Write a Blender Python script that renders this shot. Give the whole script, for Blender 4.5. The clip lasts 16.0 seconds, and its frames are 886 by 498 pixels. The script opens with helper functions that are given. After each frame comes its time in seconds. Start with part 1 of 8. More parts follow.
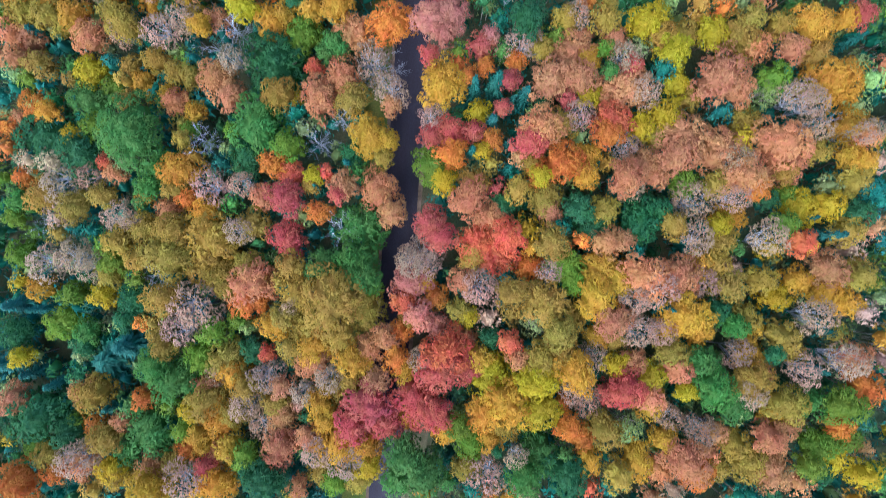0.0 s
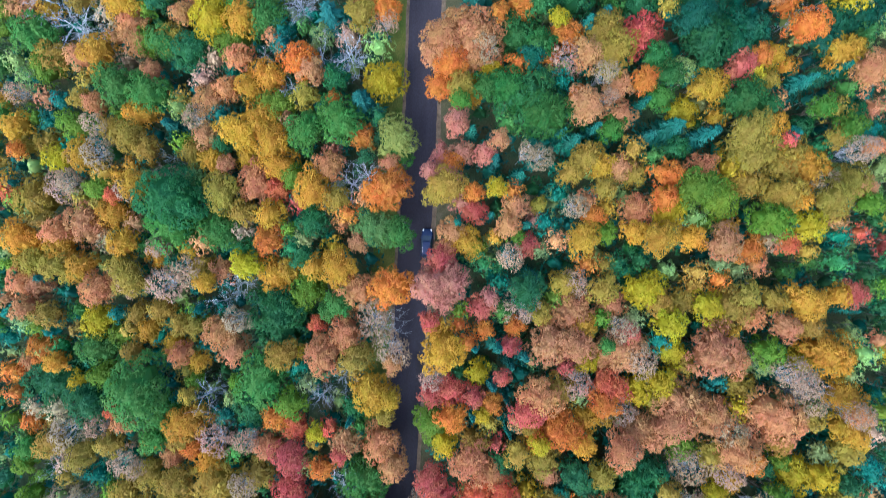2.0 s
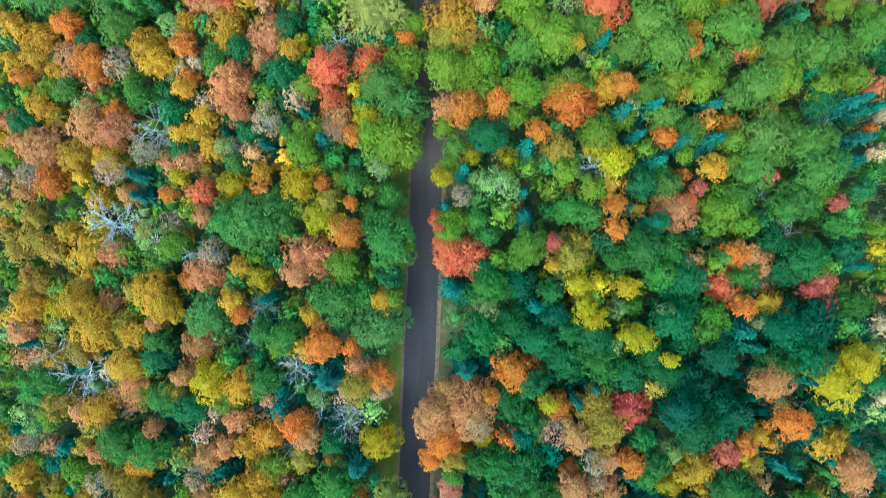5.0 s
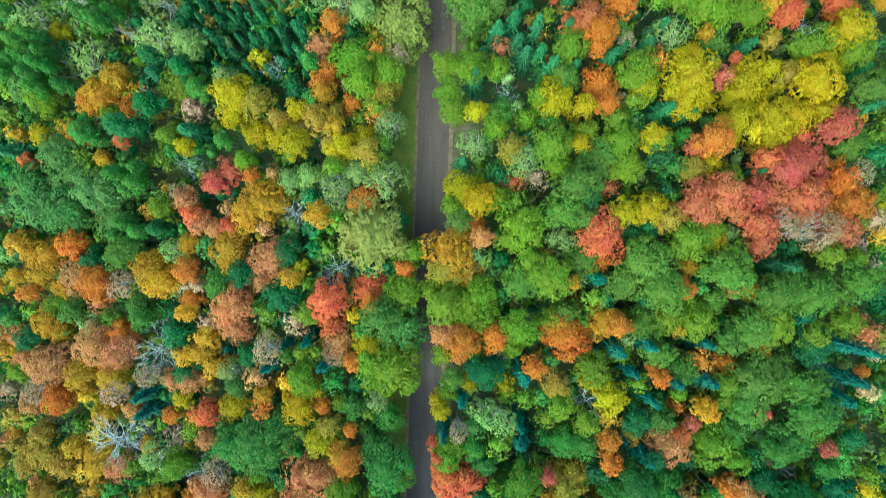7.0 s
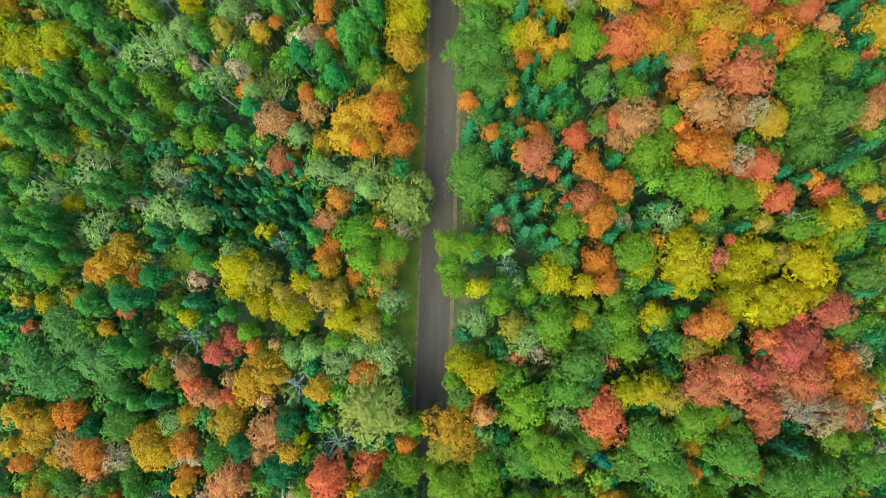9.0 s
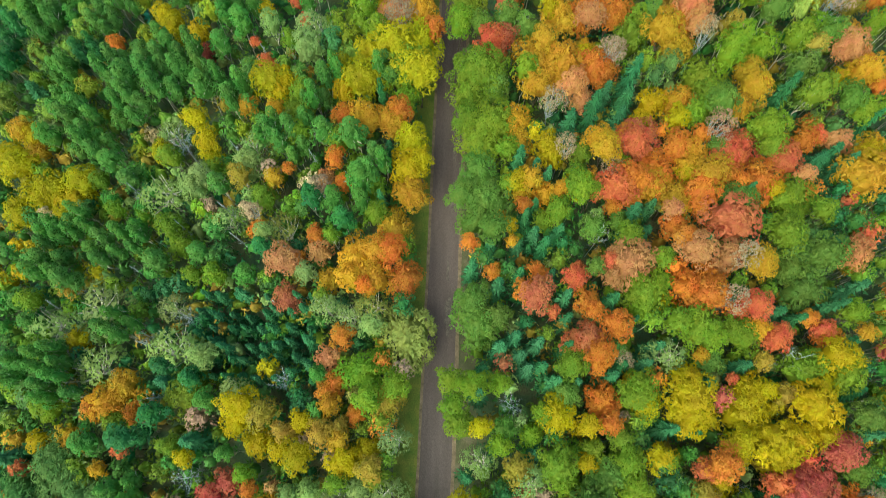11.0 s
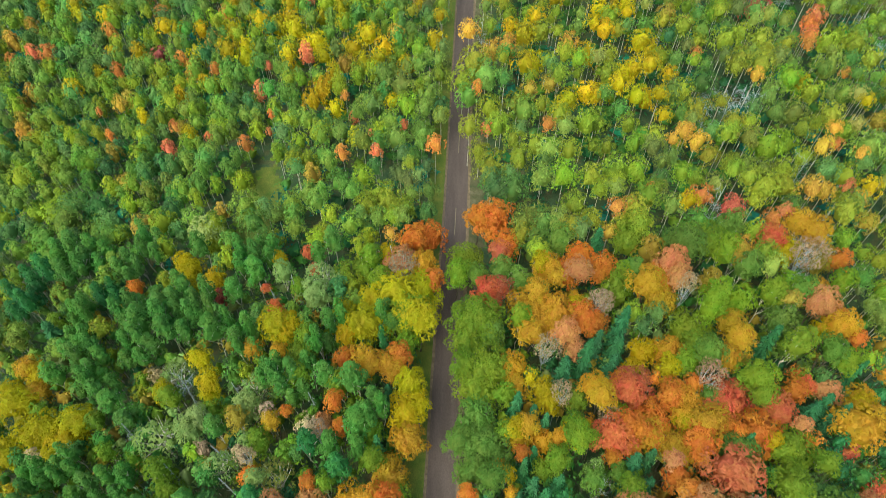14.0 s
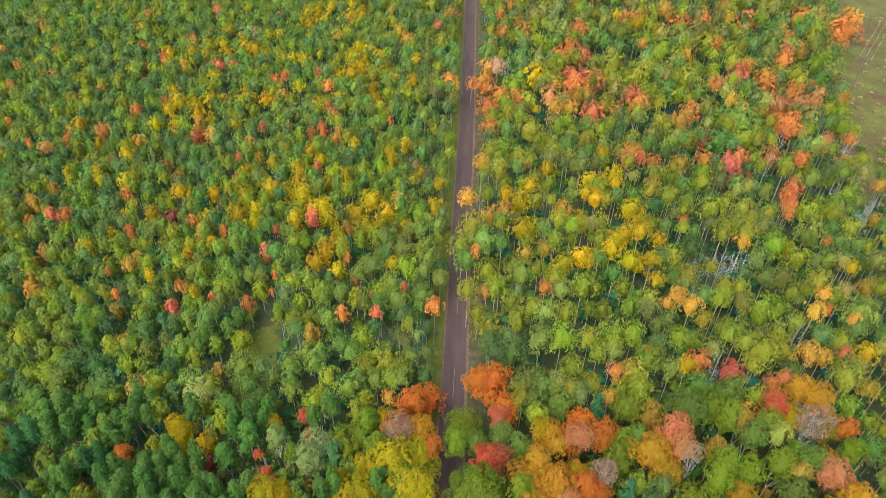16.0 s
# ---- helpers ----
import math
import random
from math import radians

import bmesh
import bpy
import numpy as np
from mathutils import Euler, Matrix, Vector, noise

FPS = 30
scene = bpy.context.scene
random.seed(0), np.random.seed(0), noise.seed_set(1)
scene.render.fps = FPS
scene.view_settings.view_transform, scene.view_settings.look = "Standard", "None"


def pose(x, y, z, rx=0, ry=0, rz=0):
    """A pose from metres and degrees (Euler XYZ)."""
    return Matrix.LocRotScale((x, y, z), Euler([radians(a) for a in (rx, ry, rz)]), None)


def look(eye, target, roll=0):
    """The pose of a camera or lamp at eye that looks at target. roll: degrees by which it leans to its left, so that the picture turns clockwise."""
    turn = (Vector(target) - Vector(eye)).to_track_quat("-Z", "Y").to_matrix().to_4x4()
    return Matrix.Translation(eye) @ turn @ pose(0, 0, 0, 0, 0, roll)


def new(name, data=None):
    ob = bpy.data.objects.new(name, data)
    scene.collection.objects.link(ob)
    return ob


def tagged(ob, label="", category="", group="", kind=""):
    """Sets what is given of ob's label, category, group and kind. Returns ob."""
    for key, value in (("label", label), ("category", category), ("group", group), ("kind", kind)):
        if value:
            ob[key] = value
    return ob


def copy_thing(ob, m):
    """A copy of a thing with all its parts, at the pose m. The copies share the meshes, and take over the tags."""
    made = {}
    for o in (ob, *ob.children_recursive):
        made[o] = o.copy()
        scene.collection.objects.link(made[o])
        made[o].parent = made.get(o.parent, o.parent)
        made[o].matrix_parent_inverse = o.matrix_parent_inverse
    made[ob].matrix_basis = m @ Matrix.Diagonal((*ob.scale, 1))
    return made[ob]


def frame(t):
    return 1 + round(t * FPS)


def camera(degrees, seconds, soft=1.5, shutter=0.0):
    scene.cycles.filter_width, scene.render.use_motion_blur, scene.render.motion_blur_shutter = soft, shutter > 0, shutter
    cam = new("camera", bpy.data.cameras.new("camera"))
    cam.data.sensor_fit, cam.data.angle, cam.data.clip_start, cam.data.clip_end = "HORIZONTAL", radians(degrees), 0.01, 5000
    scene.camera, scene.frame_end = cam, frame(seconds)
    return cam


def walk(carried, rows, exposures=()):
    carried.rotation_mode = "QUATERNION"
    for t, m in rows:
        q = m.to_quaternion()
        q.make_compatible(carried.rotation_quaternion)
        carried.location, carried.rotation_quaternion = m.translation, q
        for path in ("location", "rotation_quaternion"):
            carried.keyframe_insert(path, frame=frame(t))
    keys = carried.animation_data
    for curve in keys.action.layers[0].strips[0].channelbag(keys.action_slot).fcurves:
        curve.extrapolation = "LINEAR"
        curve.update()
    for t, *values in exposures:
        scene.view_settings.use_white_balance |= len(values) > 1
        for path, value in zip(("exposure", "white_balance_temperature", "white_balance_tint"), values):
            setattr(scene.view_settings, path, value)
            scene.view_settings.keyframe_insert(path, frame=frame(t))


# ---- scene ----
cam = camera(68.8, 16.0, soft=0.75, shutter=0.4)
METRES, EYE, TILT, LEAN, TURN = 150.0, 101.0, -90.0, 0.0, 0.0
ROWS = [
    (0.0, 0.0, 0.0, 0.0, -0.0, 0.0, -0.0),
    (0.5, -0.0003, -0.003, 0.0606, 0.03, -0.06, 0.01),
    (1.0, -0.0005, -0.0064, 0.1205, 0.04, -0.1, 0.02),
    (1.5, -0.0001, -0.0095, 0.1848, 0.07, -0.06, 0.02),
    (2.0, 0.0007, -0.0116, 0.2465, 0.1, -0.11, -0.01),
    (2.5, 0.0019, -0.0137, 0.3088, 0.16, 0.01, -0.03),
    (3.0, 0.003, -0.0161, 0.3681, 0.16, -0.03, -0.0),
    (3.5, 0.0047, -0.0186, 0.4293, 0.15, -0.01, 0.01),
    (4.0, 0.0064, -0.0215, 0.4852, 0.2, 0.14, 0.01),
    (6.5, 0.0176, -0.0353, 0.7892, 0.83, -1.39, 0.02),
    (7.0, 0.0177, -0.0358, 0.8421, 0.83, -1.32, 0.05),
    (7.5, 0.019, -0.0382, 0.8917, 0.82, -0.86, 0.04),
    (8.0, 0.0184, -0.0398, 0.9238, 0.73, 0.87, -0.01),
    (8.5, 0.0158, -0.042, 0.939, 0.65, 2.97, -0.07),
    (11.0, 0.0073, -0.0553, 0.9433, 0.24, 16.99, -0.36),
    (11.5, 0.0062, -0.0581, 0.9439, 0.13, 20.55, -0.45),
    (12.0, 0.0056, -0.0612, 0.9448, 0.03, 23.89, -0.55),
    (12.5, 0.0053, -0.0652, 0.9455, -0.09, 27.37, -0.66),
    (13.0, 0.0053, -0.069, 0.9462, -0.19, 30.63, -0.76),
    (13.5, 0.0052, -0.0736, 0.9474, -0.31, 34.04, -0.85),
    (14.0, 0.0052, -0.0781, 0.9484, -0.41, 37.29, -0.93),
    (14.5, 0.0056, -0.0829, 0.9496, -0.5, 40.73, -1.01),
    (15.0, 0.0057, -0.0878, 0.9509, -0.58, 43.96, -1.07),
    (15.5, 0.0052, -0.0923, 0.952, -0.7, 47.37, -1.12),
    (16.0, 0.0047, -0.0964, 0.953, -0.81, 50.6, -1.17),
]
EXPOSURES = [(0.0, 1.03, 5250, 14), (2.0, 1.1, 5200, 5), (4.0, 1.18, 5250, -14), (7.0, 1.17, 5850, -31), (8.5, 1.02, 6350, -33), (11.0, 0.95, 6850, -19), (12.5, 0.91, 6850, -17), (13.5, 0.84, 6850, -15), (15.0, 0.74, 6850, -3), (16.0, 0.67, 6950, 13)]
walk(cam, [(t, pose(0, 0, EYE, TILT, LEAN, TURN) @ pose(METRES * x, METRES * y, METRES * z, 90 + pitch, roll, yaw)) for t, x, y, z, yaw, pitch, roll in ROWS], EXPOSURES)

# ---- light: an overcast autumn day ----
world = bpy.data.worlds.new("overcast_sky")
scene.world = world
world.use_nodes = True
wn = world.node_tree.nodes
sky = wn.new("ShaderNodeTexSky")
sky.sky_type, sky.sun_disc = "NISHITA", False
sky.sun_elevation, sky.sun_rotation = radians(52), radians(215)
sky.air_density, sky.dust_density, sky.ozone_density = 1.0, 6.0, 1.0
wn["Background"].inputs["Strength"].default_value = 0.165
world.node_tree.links.new(sky.outputs["Color"], wn["Background"].inputs["Color"])
sun = new("sun", bpy.data.lights.new("sun", "SUN"))
sun.data.energy, sun.data.angle, sun.data.color = 0.6, radians(40), (1.0, 0.95, 0.88)
sun.matrix_world = look((-40, -60, 120), (0, 0, 0))


# ---- materials ----
def material(name):
    m = bpy.data.materials.new(name)
    m.use_nodes = True
    return m, m.node_tree.nodes, m.node_tree.links


def ramp_of(nodes, *stops):
    r = nodes.new("ShaderNodeValToRGB")
    for i, (at, colour) in enumerate(stops):
        e = r.color_ramp.elements[i] if i < 2 else r.color_ramp.elements.new(at)
        e.position, e.color = at, (*colour, 1)
    return r


def noise_of(nodes, links, scale, detail=4, space="Object", stretch=None):
    at = nodes.new("ShaderNodeTexCoord").outputs[space]
    if stretch:
        m = nodes.new("ShaderNodeMapping")
        m.inputs["Scale"].default_value = stretch
        links.new(at, m.inputs["Vector"])
        at = m.outputs["Vector"]
    n = nodes.new("ShaderNodeTexNoise")
    n.inputs["Scale"].default_value, n.inputs["Detail"].default_value = scale, detail
    links.new(at, n.inputs["Vector"])
    return n


def leaf_material(name, source, glow=0.45, spread=(0.9, 1.1), hue=0.02):
    """Leaves: the tree's own colour, varied leaf by leaf and over the crown; thin enough to let some light through."""
    m, nodes, links = material(name)
    if source == "object":
        base = nodes.new("ShaderNodeObjectInfo").outputs["Color"]
    else:
        a = nodes.new("ShaderNodeAttribute")
        a.attribute_name = source
        base = a.outputs["Color"]
    rnd = nodes.new("ShaderNodeNewGeometry").outputs["Random Per Island"]
    big = noise_of(nodes, links, 0.55, 3)
    hsv = nodes.new("ShaderNodeHueSaturation")
    links.new(base, hsv.inputs["Color"])
    h = nodes.new("ShaderNodeMapRange")
    h.inputs["From Min"].default_value, h.inputs["From Max"].default_value = 0.3, 0.7
    h.inputs["To Min"].default_value, h.inputs["To Max"].default_value = 0.5 - hue, 0.5 + hue
    links.new(big.outputs["Fac"], h.inputs["Value"])
    links.new(h.outputs["Result"], hsv.inputs["Hue"])
    v = nodes.new("ShaderNodeMapRange")
    v.inputs["To Min"].default_value, v.inputs["To Max"].default_value = spread
    links.new(rnd, v.inputs["Value"])
    links.new(v.outputs["Result"], hsv.inputs["Value"])
    diffuse = nodes["Principled BSDF"]
    diffuse.inputs["Roughness"].default_value = 0.62
    diffuse.inputs["Specular IOR Level"].default_value = 0.25
    links.new(hsv.outputs["Color"], diffuse.inputs["Base Color"])
    through_leaf = nodes.new("ShaderNodeBsdfTranslucent")
    links.new(hsv.outputs["Color"], through_leaf.inputs["Color"])
    mix = nodes.new("ShaderNodeMixShader")
    mix.inputs["Fac"].default_value = glow
    links.new(diffuse.outputs["BSDF"], mix.inputs[1])
    links.new(through_leaf.outputs["BSDF"], mix.inputs[2])
    links.new(mix.outputs["Shader"], nodes["Material Output"].inputs["Surface"])
    return m


def mottled(name, scale, stops, rough=0.9, bump=0.3, space="Object", stretch=None, scale2=None):
    m, nodes, links = material(name)
    n = noise_of(nodes, links, scale, 6, space, stretch)
    r = ramp_of(nodes, *stops)
    links.new(n.outputs["Fac"], r.inputs["Fac"])
    colour = r.outputs["Color"]
    p = nodes["Principled BSDF"]
    if scale2:
        fine = noise_of(nodes, links, scale2, 3, space)
        f = nodes.new("ShaderNodeMapRange")
        f.inputs["From Min"].default_value, f.inputs["From Max"].default_value = 0.3, 0.7
        f.inputs["To Min"].default_value, f.inputs["To Max"].default_value = 0.7, 1.3
        links.new(fine.outputs["Fac"], f.inputs["Value"])
        mul = nodes.new("ShaderNodeVectorMath")
        mul.operation = "SCALE"
        links.new(colour, mul.inputs[0])
        links.new(f.outputs["Result"], mul.inputs["Scale"])
        colour = mul.outputs["Vector"]
    links.new(colour, p.inputs["Base Color"])
    p.inputs["Roughness"].default_value = rough
    if bump:
        b = nodes.new("ShaderNodeBump")
        b.inputs["Strength"].default_value = bump
        links.new(n.outputs["Fac"], b.inputs["Height"])
        links.new(b.outputs["Normal"], p.inputs["Normal"])
    return m


LEAF = leaf_material("autumn_leaf", "object")
NEEDLE = leaf_material("conifer_needle", "object", 0.2, (0.75, 1.25), 0.012)
FAR_LEAF = leaf_material("distant_leaf", "leaf_colour", 0.25, (0.74, 1.3))
BARK = mottled("grey_brown_bark", 3, ((0.3, (0.06, 0.05, 0.04)), (0.7, (0.19, 0.16, 0.13))))
BIRCH = mottled("white_birch_bark", 4, ((0.35, (0.2, 0.18, 0.16)), (0.5, (0.62, 0.6, 0.55))))
POLEWOOD = mottled("far_grey_bark", 2, ((0.3, (0.2, 0.19, 0.16)), (0.6, (0.5, 0.49, 0.45))))
SAND = mottled("pale_sandy_patch", 2.0, ((0.35, (0.085, 0.068, 0.07)), (0.65, (0.17, 0.145, 0.135))), scale2=8)
MEADOW = mottled("clearing_grass", 0.09, ((0.32, (0.11, 0.07, 0.03)), (0.5, (0.11, 0.12, 0.035)), (0.68, (0.14, 0.18, 0.04))), bump=0.4, scale2=1.2)
DEADWOOD = mottled("bleached_deadwood", 3, ((0.3, (0.27, 0.33, 0.4)), (0.7, (0.5, 0.57, 0.65))))
FLOOR = mottled("forest_floor", 0.35, ((0.3, (0.03, 0.075, 0.04)), (0.5, (0.055, 0.1, 0.045)), (0.75, (0.12, 0.1, 0.05))), bump=0.6, scale2=4)
GRASS = mottled("verge_grass", 0.5, ((0.3, (0.07, 0.135, 0.018)), (0.7, (0.17, 0.185, 0.035))), bump=0.5, scale2=5)
ROUGH_GRASS = mottled("dry_rough_grass", 0.5, ((0.3, (0.05, 0.07, 0.03)), (0.55, (0.1, 0.1, 0.055)), (0.75, (0.17, 0.15, 0.11))), bump=0.5, scale2=5)
GRAVEL = mottled("gravel_shoulder", 1.2, ((0.3, (0.11, 0.085, 0.06)), (0.7, (0.25, 0.19, 0.14))), bump=0.5, scale2=9)
ASPHALT = mottled("worn_asphalt", 0.3, ((0.3, (0.8, 0.8, 0.8)), (0.62, (1.1, 1.1, 1.1)), (0.84, (1.55, 1.55, 1.5))), 0.8, 0.15, stretch=(2.2, 0.22, 1), scale2=7)


def resurfaced(m):
    """The asphalt runs from dark bluish in the south to lighter brown up north."""
    nodes, links = m.node_tree.nodes, m.node_tree.links
    at = nodes.new("ShaderNodeSeparateXYZ")
    links.new(nodes.new("ShaderNodeTexCoord").outputs["Object"], at.inputs["Vector"])
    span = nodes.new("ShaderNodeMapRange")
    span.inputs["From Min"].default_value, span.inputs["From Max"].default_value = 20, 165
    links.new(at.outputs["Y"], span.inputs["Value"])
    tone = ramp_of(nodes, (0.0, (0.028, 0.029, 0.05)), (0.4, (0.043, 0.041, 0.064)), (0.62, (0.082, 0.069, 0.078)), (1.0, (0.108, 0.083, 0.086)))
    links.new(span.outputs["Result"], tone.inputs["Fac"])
    p = nodes["Principled BSDF"]
    worn = p.inputs["Base Color"].links[0].from_socket
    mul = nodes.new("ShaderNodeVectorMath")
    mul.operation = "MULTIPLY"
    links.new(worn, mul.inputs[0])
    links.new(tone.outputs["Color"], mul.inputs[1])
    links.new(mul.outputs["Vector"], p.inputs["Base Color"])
    return m


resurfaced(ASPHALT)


# ---- ground and road ----
def road_x(y):
    """The middle of the road, which drifts to the east as it runs north."""
    return float(np.interp(y, (-400, -20, 4, 25, 50, 90, 130, 170, 200, 240, 315, 365, 450, 900), (-26, -8.2, -6.7, -5.3, -3.9, -2.2, -0.85, 0.5, 1.4, 3.0, 5.3, 7.0, 8.8, 20)))


def ground_z(x, y):
    """The land falls gently to the west of the road and rises to the east."""
    d = x - road_x(y)
    s = max(0.0, abs(d) - 8.0)
    rise = 0.055 * min(s, 75.0) * (1 if d > 0 else -1)
    return rise + 0.35 * min(1.0, s / 10) * noise.noise((x * 0.03, y * 0.03, 0.0)) - (0.05 if s == 0 else 0.0)


def grid_mesh(name, xs, ys, height, mat, label, category):
    verts = [(x, y, height(x, y)) for y in ys for x in xs]
    n = len(xs)
    faces = [(j * n + i, j * n + i + 1, (j + 1) * n + i + 1, (j + 1) * n + i) for j in range(len(ys) - 1) for i in range(n - 1)]
    me = bpy.data.meshes.new(name)
    me.from_pydata(verts, [], faces)
    me.materials.append(mat)
    return tagged(new(name, me), label, category, kind="structure")


XS = [-1800, -900, -500, -350] + [-250 + 5 * i for i in range(47)] + [-18 + 2 * i for i in range(19)] + [20 + 5 * i for i in range(47)] + [350, 500, 900, 1800]
YS = [-1500, -600, -200] + [-100 + 5 * i for i in range(131)] + [620, 800, 1200, 2500]
ground = grid_mesh("ground", XS, YS, ground_z, FLOOR, "dark forest floor of leaf litter and moss", "forest floor")


def ribbon(name, left, right, z, mat, label, category, y0=-260, y1=640, step=2.0, camber=0.0, wobble=0.0):
    """A strip that follows the road, between two distances from its middle."""
    verts, faces, cols = [], [], 5
    count = int((y1 - y0) / step) + 1
    for j in range(count):
        y = y0 + j * step
        for i in range(cols):
            u = i / (cols - 1)
            edge = wobble * noise.noise((y * 0.21, left * 3.0 + i, 4.0)) if i in (0, cols - 1) else 0
            d = left + (right - left) * u + edge
            verts.append((road_x(y) + d, y, z + camber * (1 - abs(2 * u - 1) ** 2)))
    for j in range(count - 1):
        for i in range(cols - 1):
            a = j * cols + i
            faces.append((a, a + 1, a + cols + 1, a + cols))
    me = bpy.data.meshes.new(name)
    me.from_pydata(verts, [], faces)
    me.materials.append(mat)
    return tagged(new(name, me), label, category, kind="structure")


ribbon("verge_west", -6.6, -2.8, 0.0, GRASS, "mown green grass verge along the road", "grass verge", wobble=0.5)
ribbon("verge_east", 2.9, 6.4, 0.0, ROUGH_GRASS, "dry rough grass verge along the road", "grass verge", wobble=0.5)
ribbon("shoulder_west", -3.0, -2.42, 0.03, GRAVEL, "narrow sandy gravel road shoulder", "road shoulder", wobble=0.15)
ribbon("shoulder_east", 2.42, 3.15, 0.03, GRAVEL, "narrow sandy gravel road shoulder with dry leaves", "road shoulder", wobble=0.2)
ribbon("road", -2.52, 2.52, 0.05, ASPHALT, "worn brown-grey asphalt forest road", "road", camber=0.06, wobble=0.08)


# ---- trees ----
def mesh_from(name, verts, faces, mat, smooth=False):
    me = bpy.data.meshes.new(name)
    me.from_pydata(verts, [], faces)
    me.materials.append(mat)
    if smooth:
        me.polygons.foreach_set("use_smooth", [True] * len(me.polygons))
    return me


def leaf_sprays(centres, normals, sizes, rng, hang=0.0, slim=1.0):
    """One slim, pointed spray of leaves at each place, growing outwards from the trunk and drooping where hang is large."""
    n = len(centres)
    normals = normals / np.linalg.norm(normals, axis=1, keepdims=True)
    out = centres * (1, 1, 0)
    out /= np.linalg.norm(out, axis=1, keepdims=True) + 0.3
    t = out * (1 - hang) + np.array((0, 0, -1.0)) * hang + rng.normal(size=(n, 3)) * 0.45
    t -= normals * (t * normals).sum(axis=1, keepdims=True)
    t /= np.linalg.norm(t, axis=1, keepdims=True) + 1e-6
    b = np.cross(normals, t)
    s = sizes[:, None]
    return np.stack([centres + t * s * 1.55 * slim, centres - t * s * 0.7 + b * s * 0.62 / slim, centres - t * s * 0.85 - b * s * 0.62 / slim], axis=1).reshape(-1, 3)


def corners(count):
    return np.arange(count * 3).reshape(-1, 3)


def tube(verts, faces, points, radii, sides=5):
    """A tapered tube along the points, added to the lists."""
    start = len(verts)
    for i, (p, r) in enumerate(zip(points, radii)):
        d = Vector(points[min(i + 1, len(points) - 1)]) - Vector(points[max(i - 1, 0)])
        q = d.to_track_quat("Z", "Y")
        for k in range(sides):
            a = 2 * math.pi * k / sides
            verts.append(tuple(Vector(p) + q @ Vector((r * math.cos(a), r * math.sin(a), 0))))
    for i in range(len(points) - 1):
        for k in range(sides):
            a, c = start + i * sides + k, start + i * sides + (k + 1) % sides
            faces.append((a, c, c + sides, a + sides))


def clumped_crown(rng, radius, height, depth, clumps, leaves, size, lump=0.27, belly=0.4, peak=(2.0, 0.5), hang=0.25, rough=0.32, skin=(8, 13), slim=1.0, low=0.9, fill=0.62):
    """A crown: an uneven egg of dense inner foliage, covered with clumps of leaf sprays."""
    def outline(u, a):
        x = np.clip((u - belly) / (1 - belly), 0, 1)
        w = np.where(u > belly, (1 - x ** peak[0]) ** peak[1], np.sqrt(np.clip(1 - ((belly - u) / (belly + 0.2)) ** 2, 0, 1)))
        return w * (1 + 0.14 * np.sin(2 * a + turn2) + 0.11 * np.sin(3 * a + turn3) + 0.07 * np.sin(5 * a + 7 * u))

    turn2, turn3 = rng.uniform(0, 6, 2)
    k = np.arange(clumps) + 0.5
    u = np.clip(1 - low * k / clumps + rng.uniform(-0.5, 0.5, clumps) * low / clumps, 0, 1)
    a = np.arange(clumps) * 2.39996 + rng.uniform(-0.45, 0.45, clumps)
    r = radius * lump * rng.uniform(0.72, 1.3, clumps)
    w = outline(u, a)
    rho = np.maximum(0, radius - r * 0.85) * w * rng.uniform(0.84, 1.06, clumps)
    c = np.stack([rho * np.cos(a), rho * np.sin(a), height - depth + depth * u * rng.uniform(0.95, 1.02, clumps) - r * 0.85], axis=1)
    out = np.stack([np.cos(a) * w, np.sin(a) * w, 0.25 + 0.8 * u], axis=1)
    out /= np.linalg.norm(out, axis=1, keepdims=True)
    verts, faces, start = [], [], 0
    if fill:
        rings, sides = skin
        uu, aa = np.meshgrid(np.linspace(0.02, 0.97, rings), np.arange(sides) * 2 * math.pi / sides, indexing="ij")
        rr = radius * outline(uu, aa) * fill * rng.uniform(0.84, 1.14, uu.shape)
        zz = height - depth + depth * uu * 0.8 - radius * lump * 0.4
        ball = np.stack([rr * np.cos(aa), rr * np.sin(aa), zz + rng.uniform(-0.3, 0.3, uu.shape) * depth / rings], axis=2).reshape(-1, 3)
        i, j = np.meshgrid(np.arange(rings - 1), np.arange(sides), indexing="ij")
        p, q = (i * sides + j).ravel(), (i * sides + (j + 1) % sides).ravel()
        tip = len(ball)
        ball = np.concatenate([ball, [(0, 0, height - depth * 0.18 - radius * lump * 0.4)]])
        top = (rings - 1) * sides + np.arange(sides)
        faces += [np.stack([p, q, q + sides], axis=1), np.stack([p, q + sides, p + sides], axis=1), np.stack([top, (rings - 1) * sides + (np.arange(sides) + 1) % sides, np.full(sides, tip)], axis=1)]
        verts.append(ball)
        start = len(ball)
    many = leaves * 2
    pick = rng.choice(clumps, many, p=r ** 2 * (0.5 + u) / (r ** 2 * (0.5 + u)).sum())
    d = rng.normal(size=(many, 3))
    d /= np.linalg.norm(d, axis=1, keepdims=True)
    d = d + out[pick] * 0.6
    d /= np.linalg.norm(d, axis=1, keepdims=True)
    p = c[pick] + d * (r[pick] * rng.uniform(0.72, 1.12, many))[:, None]
    gap = np.linalg.norm(p[:, None] - c[None], axis=2) / r
    gap[np.arange(many), pick] = 9
    keep = np.flatnonzero(gap.min(axis=1) > 0.7)[:leaves]
    p, d, pick = p[keep], d[keep], pick[keep]
    normals = d * 0.6 + out[pick] * 0.45 + (0, 0, 0.2) + rng.normal(size=p.shape) * rough
